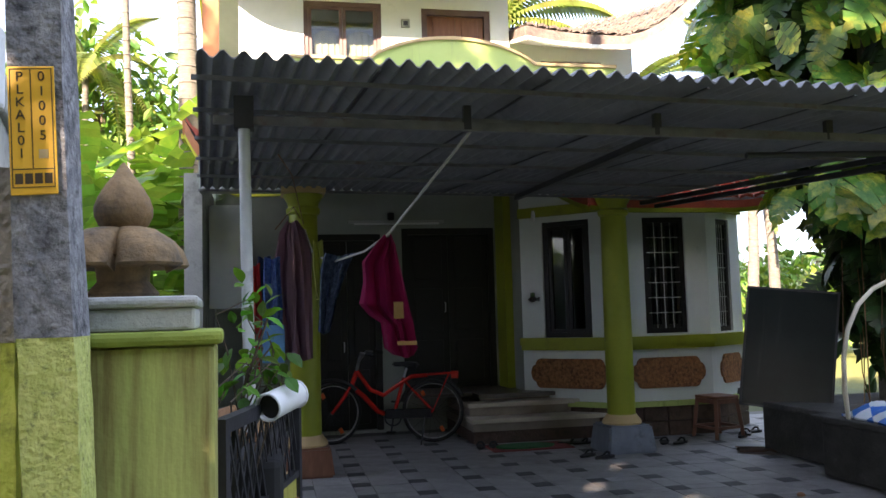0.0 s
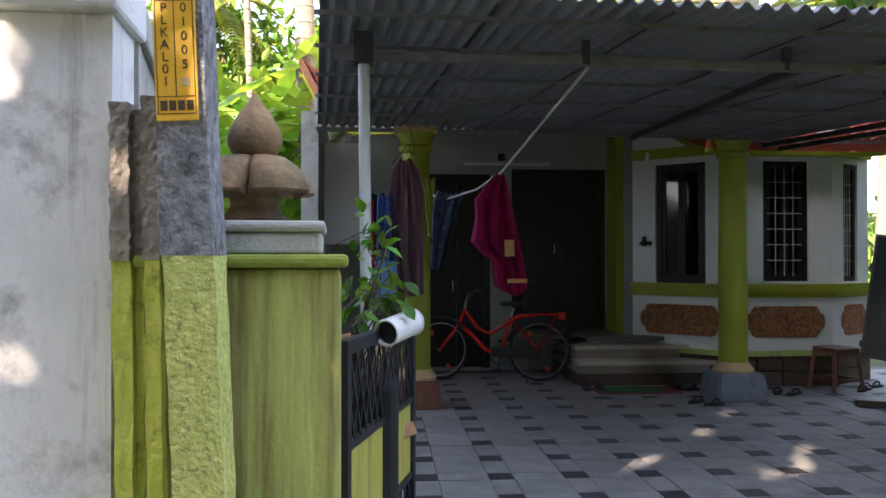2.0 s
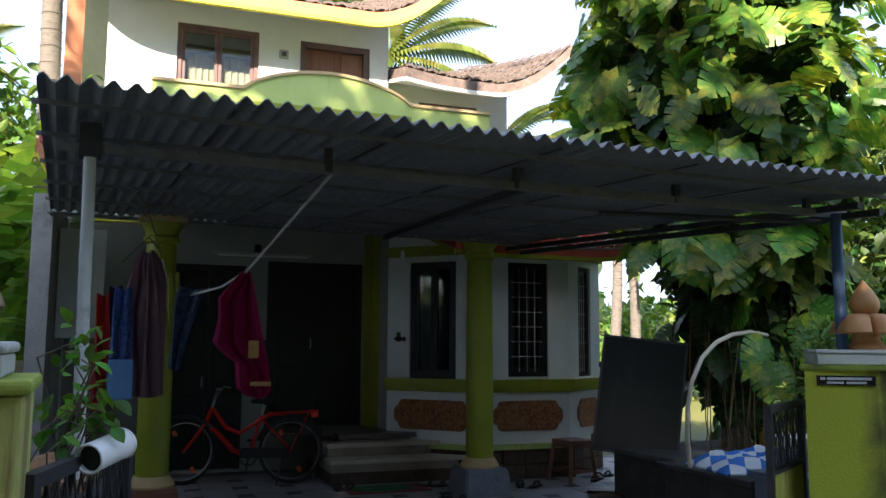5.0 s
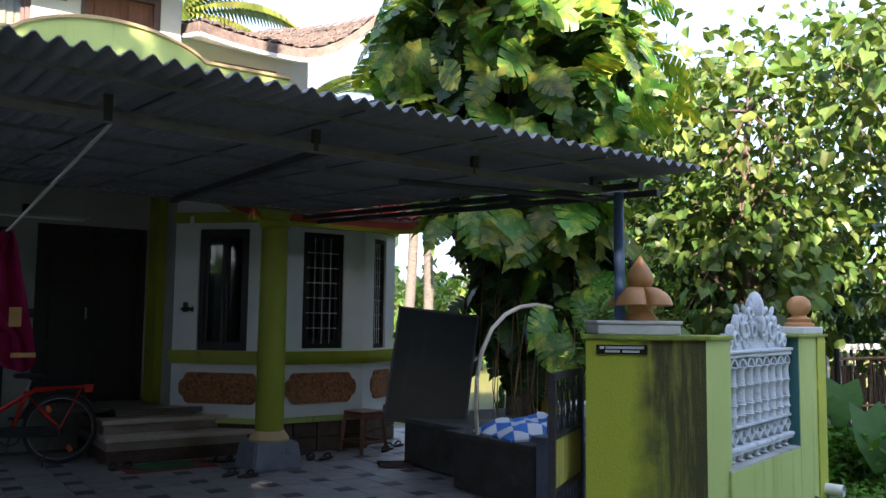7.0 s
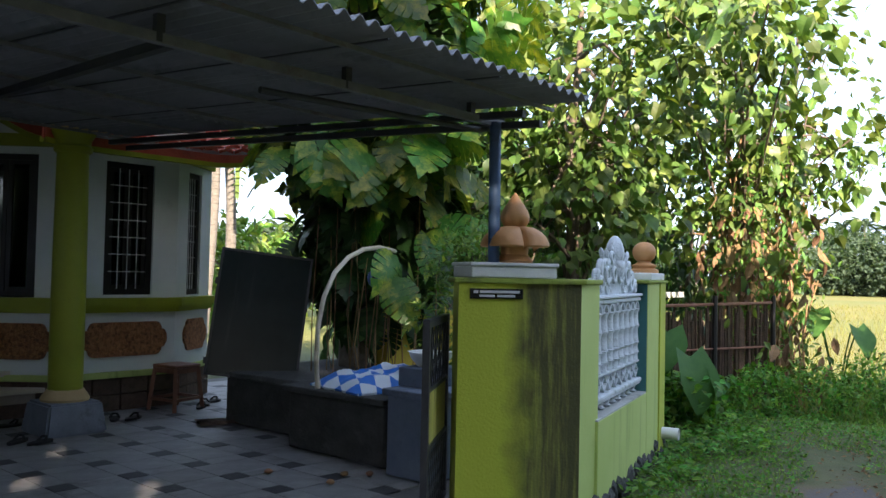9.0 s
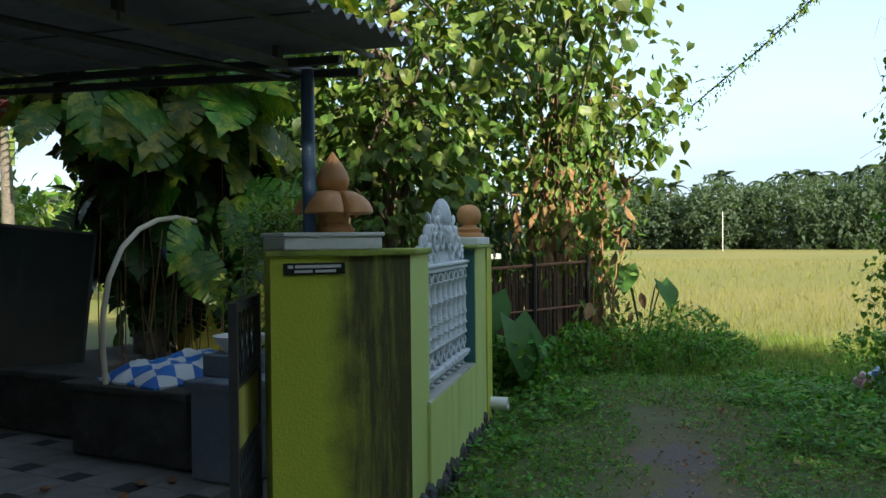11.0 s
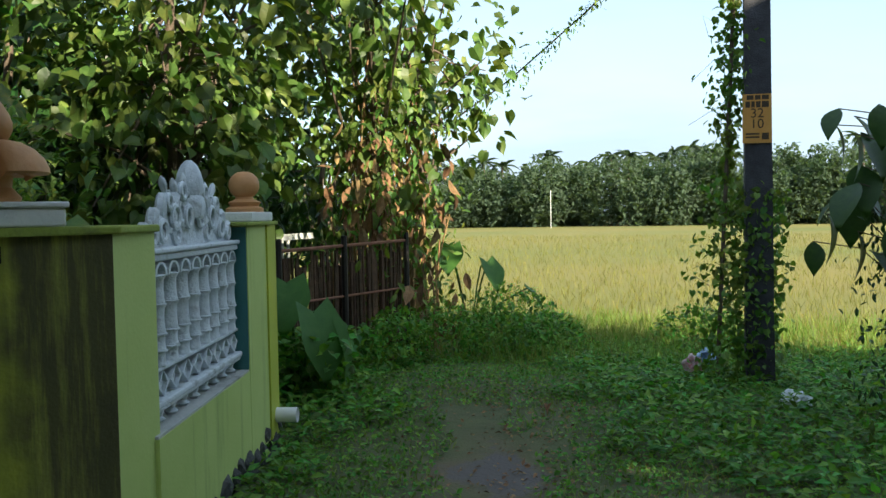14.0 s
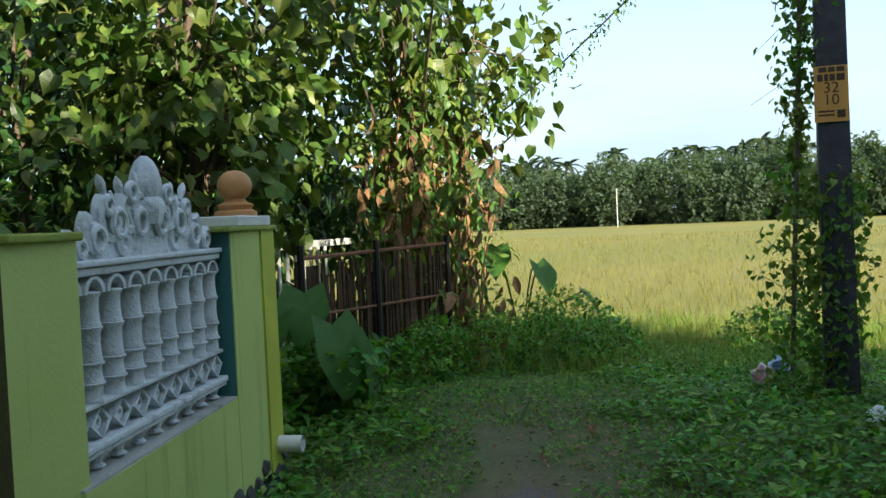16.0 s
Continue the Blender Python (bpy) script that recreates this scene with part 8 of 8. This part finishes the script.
# ---- low growth ----
def ground_cover():
    def spread(n, fx, fy, cond, size, tmpl, mat, name, label, zoff=(0.0, 0.12), lean=0.2, category="ground cover"):
        x, y = fx(n), fy(n)
        k = np.array([cond(a, b) for a, b in zip(x, y)])
        x, y = x[k], y[k]
        z = np.array([ground_z(a, b) for a, b in zip(x, y)]) + rng.uniform(*zoff, len(x)) ** 1.0
        d = rng.normal(0, 1, (len(x), 3))
        d[:, 2] = lean + 0.3 * rng.random(len(x))
        me = mesh_from(name, [scatter_arrays(tmpl, np.stack((x, y, z), 1), frames_of(d), rng.uniform(*size, len(x)))], mat)
        tagged(new(name, me), label, category, kind="stuff")
    U01 = lambda a, b: (lambda n: rng.uniform(a, b, n))

    def path_off(x, y):
        return abs(-(x) * 0.284 + (y - 0.42) * 0.959)

    def off_path(x, y):
        w = path_off(x, y) + 0.9 * (fn(x * 1.6, y * 1.6, 4)) * 0.5
        return w > 0.30 or x > 9.4

    def wall_side(x, y):
        return (y - 3.70) < 0.306 * (x - 5.69) - 0.02 or x > 8.2

    def fade(x, y):
        """Growth thins out towards the trodden near end and the far verge."""
        return rng.random() < min(1, max(0, (x - 1.8 + fn(x, y, 3)) / 2.4)) * min(1, max(0, (y + 2.8 + 0.6 * fn(x * 1.2, y, 8)) / 1.4))

    spread(90000, U01(1.6, 15.5), U01(-2.8, 5.2), lambda x, y: wall_side(x, y) and fade(x, y) and off_path(x, y) and rng.random() < min(1, 0.35 + 0.25 * (path_off(x, y)) + 0.5 * fn(x, y)), (0.035, 0.08), (BLADE[0] * np.array([1, 4.5, 1]), BLADE[1]), M["grass"], "lane_grass", "short green grass along the lane", (0.0, 0.01), 1.2, "grass")
    spread(50000, U01(4.6, 16.5), U01(-3.2, 5.6), lambda x, y: wall_side(x, y) and rng.random() < min(1, max(0, (x - 4.8 + fn(x, y, 3)) / 1.6)) * min(1, max(0, (16.3 - x) / 1.5)) * min(1, max(0, (y + 3.1) / 1.2)) and path_off(x, y) + 0.8 * fn(x * 0.9, y * 0.9, 9) > 1.0 + 0.25 * (x < 8), (0.05, 0.11), LOW_OVAL, M["leaf_ground"], "ground_cover", "low leafy creeping weeds beside the lane", (0.01, 0.14), 0.3)
    spread(95000, U01(1.6, 14.5), U01(-2.8, 5.0), lambda x, y: wall_side(x, y) and fade(x, y) and off_path(x, y) and rng.random() < min(1, 0.45 + 0.3 * path_off(x, y) + 0.7 * fn(x * 1.3, y * 1.3, 6)), (0.025, 0.055), DIAMOND, M["leaf_ground"], "lane_weeds", "small-leaved weeds mixed in the lane grass", (0.005, 0.035), 0.25, "weeds")
    # dry leaf crumbs on the bare side of the path
    spread(9000, U01(5.0, 11.0), U01(-0.6, 4.2), lambda x, y: wall_side(x, y) and rng.random() < (0.75 if y < 0.42 + 0.296 * x else 0.22) * max(0.0, 1.0 - path_off(x, y) / 1.4) + 0.05, (0.018, 0.05), DIAMOND, M["dry_stem"], "leaf_litter", "dry brown leaf crumbs scattered on the lane", (0.005, 0.02), 0.1, "leaf litter")
    # thick weeds at the wall foot and fence
    n = 5200
    x = rng.uniform(8.05, 12.6, n)
    y = 3.71 + 0.30 * (x - 5.69) + 0.15 + 0.75 * rng.random(n) - 0.55 * (x > 9.0) * rng.random(n)
    hmax = np.clip(0.75 - 0.1 * (x - 8.1), 0.25, 0.75)
    z = -0.2 + hmax * rng.random(n)
    d = rng.normal(0, 0.8, (n, 3)) + np.array([0, -0.4, 0.1])
    tagged(new("wall_weeds", mesh_from("wall_weeds", [scatter_arrays(HEART, np.stack((x, y, z), 1), frames_of(d), rng.uniform(0.05, 0.11, n))], M["leaf_ground"])), "leafy weeds massed at the wall foot", "weeds", kind="stuff")
    ch = []
    for c, r, n in (((13.4, 4.1, -0.25), (0.7, 0.5, 0.55), 1500), ((14.3, 3.7, -0.3), (0.8, 0.6, 0.42), 1500), ((12.6, 4.6, -0.2), (0.6, 0.4, 0.6), 1100), ((15.2, 4.4, -0.2), (0.8, 0.8, 0.6), 1600), ((11.6, 4.9, 0.0), (0.9, 0.3, 0.4), 1500), ((8.8, -1.3, 0.0), (1.6, 0.6, 0.6), 3000), ((11.4, -0.8, -0.2), (1.2, 0.6, 0.5), 2200), ((15.6, 1.6, -0.3), (0.7, 0.7, 0.35), 900)):
        pos, out = in_ball(n, c, r, 0.4)
        pos = pos[pos[:, 2] > -0.55]
        d = rng.normal(0, 0.7, pos.shape) + np.array([-0.2, -0.2, 0.2])
        ch.append(scatter_arrays(LOW_OVAL, pos, frames_of(d), rng.uniform(0.05, 0.12, len(pos))))
    tagged(new("low_bushes", mesh_from("low_bushes", ch, M["leaf_ground"])), "low dark green bushes at the paddy edge", "bushes", kind="stuff")
    # tall grass and paddy
    n = 26000
    x = 11.5 + 7.0 * rng.random(n) ** 0.9
    y = rng.uniform(-9, 9, n)
    k = (np.array([fn(a * 0.5, b * 0.5, 2) for a, b in zip(x, y)]) + (x - 13.5) * 0.25) > -0.1
    x, y = x[k], y[k]
    z = np.array([ground_z(a, b) for a, b in zip(x, y)])
    d = rng.normal(0, 0.35, (len(x), 3))
    d[:, 2] = 1
    tagged(new("tall_grass", mesh_from("tall_grass", [scatter_arrays(BLADE, np.stack((x, y, z), 1), frames_of(d), rng.uniform(0.18, 0.42, len(x)))], M["grass"])), "tall green grass at the paddy edge", "grass", kind="stuff")
    n = 60000
    x = 15.5 + 60 * rng.random(n) ** 1.7
    y = (rng.random(n) - 0.42) * (20 + 1.5 * (x - 12))
    z = np.array([ground_z(a, b) for a, b in zip(x, y)])
    d = rng.normal(0, 0.35, (n, 3))
    d[:, 2] = 1
    tagged(new("paddy", mesh_from("paddy", [scatter_arrays((BLADE[0] * np.array([1, 2.2, 1]), BLADE[1]), np.stack((x, y, z), 1), frames_of(d), rng.uniform(0.13, 0.26, n) * (1 + (x - 15) * 0.012))], M["paddy"])), "ripening yellow-green paddy field", "paddy", kind="stuff")


ground_cover()


def far_woods():
    ch, tr = [], bmesh.new()
    def skyline(a):
        return 9.9 + 2.2 * fn(a * 7.0, 3.0) + 1.6 * fn(a * 23.0, 5.0) - 2.6 * a
    for k in range(300):
        a = radians(rng.uniform(-42, 62))
        r = rng.uniform(128, 165)
        x, y = r * math.cos(a), r * math.sin(a)
        h = skyline(a) * rng.uniform(0.62, 1.15)
        w = rng.uniform(2.2, 5.0)
        n = int(330 * w)
        pos, out = in_ball(n, (x, y, h * 0.45), (w, w, h * 0.58), 0.5)
        pos += np.array([[fn(*(q * 0.5)), fn(*(q * 0.5 + 7)), 0.8 * fn(*(q * 0.6 + 3))] for q in pos]) * 1.6
        pos = pos[pos[:, 2] > -0.6]
        ch.append(scatter_arrays(DIAMOND, pos, frames_of(rng.normal(0, 0.6, pos.shape)), rng.uniform(0.35, 0.95, len(pos))))
    for k in range(130):
        a = radians(rng.uniform(-40, 60))
        r = rng.uniform(140, 168)
        x, y, h = r * math.cos(a), r * math.sin(a), skyline(a) + rng.uniform(-0.6, 2.0)
        tube([(x, y, -0.5), (x + 0.4, y, h)], 0.2, 5, tr)
        for j in range(13):
            b = 2 * math.pi * j / 13
            d = np.array([[math.cos(b) + rng.normal(0, 0.25), math.sin(b) + rng.normal(0, 0.25), 0.7 - 1.2 * rng.random()]])
            ch.append(scatter_arrays(FRONDS[j % 3], np.array([[x + 0.4, y, h]]), frames_of(d, 0.0), np.array([rng.uniform(2.4, 3.6)])))
    ob = thing("far_woods", "distant line of palms and leafy trees beyond the paddy", "woods", kind="stuff")
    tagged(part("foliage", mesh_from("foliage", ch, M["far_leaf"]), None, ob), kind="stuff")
    tagged(part("trunks", tr, M["branch"], ob), kind="stuff")
    # plain distance all round
    ch = []
    for k in range(110):
        a = radians(rng.uniform(62, 318))
        r = rng.uniform(48, 75)
        h = rng.uniform(4, 8)
        pos, out = in_ball(130, (r * math.cos(a), r * math.sin(a), h * 0.45), (5, 5, h * 0.6), 0.6)
        pos = pos[pos[:, 2] > -0.6]
        ch.append(scatter_arrays(DIAMOND, pos, frames_of(rng.normal(0, 0.6, pos.shape)), rng.uniform(1.2, 2.6, len(pos))))
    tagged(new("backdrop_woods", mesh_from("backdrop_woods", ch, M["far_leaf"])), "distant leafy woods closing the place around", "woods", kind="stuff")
    pole = thing("far_pole", "thin white pole standing before the far woods", "pole")
    part("shaft", tube([(118, 22.85, -0.6), (118, 22.85, 4.7)], 0.055, 6), M["cement_white"], pole)


far_woods()


# ---- paving pieces ----
def paving():
    P, D = 0.5, 0.165
    x0, y0 = 4.33 - D / 2, 5.34 - D / 2
    g = 0.006

    def piece(w, h, mat, name):
        return mesh_of(box(g / 2, w - g / 2, g / 2, h - g / 2, -0.02, 0.0, 0.003), name, mat)
    dark = piece(D, D, M["tile_dark"], "inset_tile")
    big = piece(P - D, P - D, M["tile_light"], "square_tile")
    strips = bmesh.new()

    def inside(x, y):
        front = 2.47 + (x - 0.5) * 0.383
        return -0.1 < x < 7.6 and y > front + 0.05 and y < 10.1
    for i in range(-10, 8):
        for j in range(-7, 11):
            x, y = x0 + i * P, y0 + j * P
            if not (inside(x, y) and inside(x + P, y)):
                continue
            dz = lambda: random.uniform(-0.0015, 0.0015)
            part("inset_tile", dark, None, pavement, m=Matrix.Translation((x, y, dz())))
            part("square_tile", big, None, pavement, m=Matrix.Translation((x + D, y + D, dz())))
            box(x + D + g / 2, x + P - g / 2, y + g / 2, y + D - g / 2, -0.02, dz(), 0, strips)
            box(x + g / 2, x + D - g / 2, y + D + g / 2, y + P - g / 2, -0.02, dz(), 0, strips)
    tagged(part("strip_tiles", strips, M["tile_light"], pavement), kind="stuff")


paving()
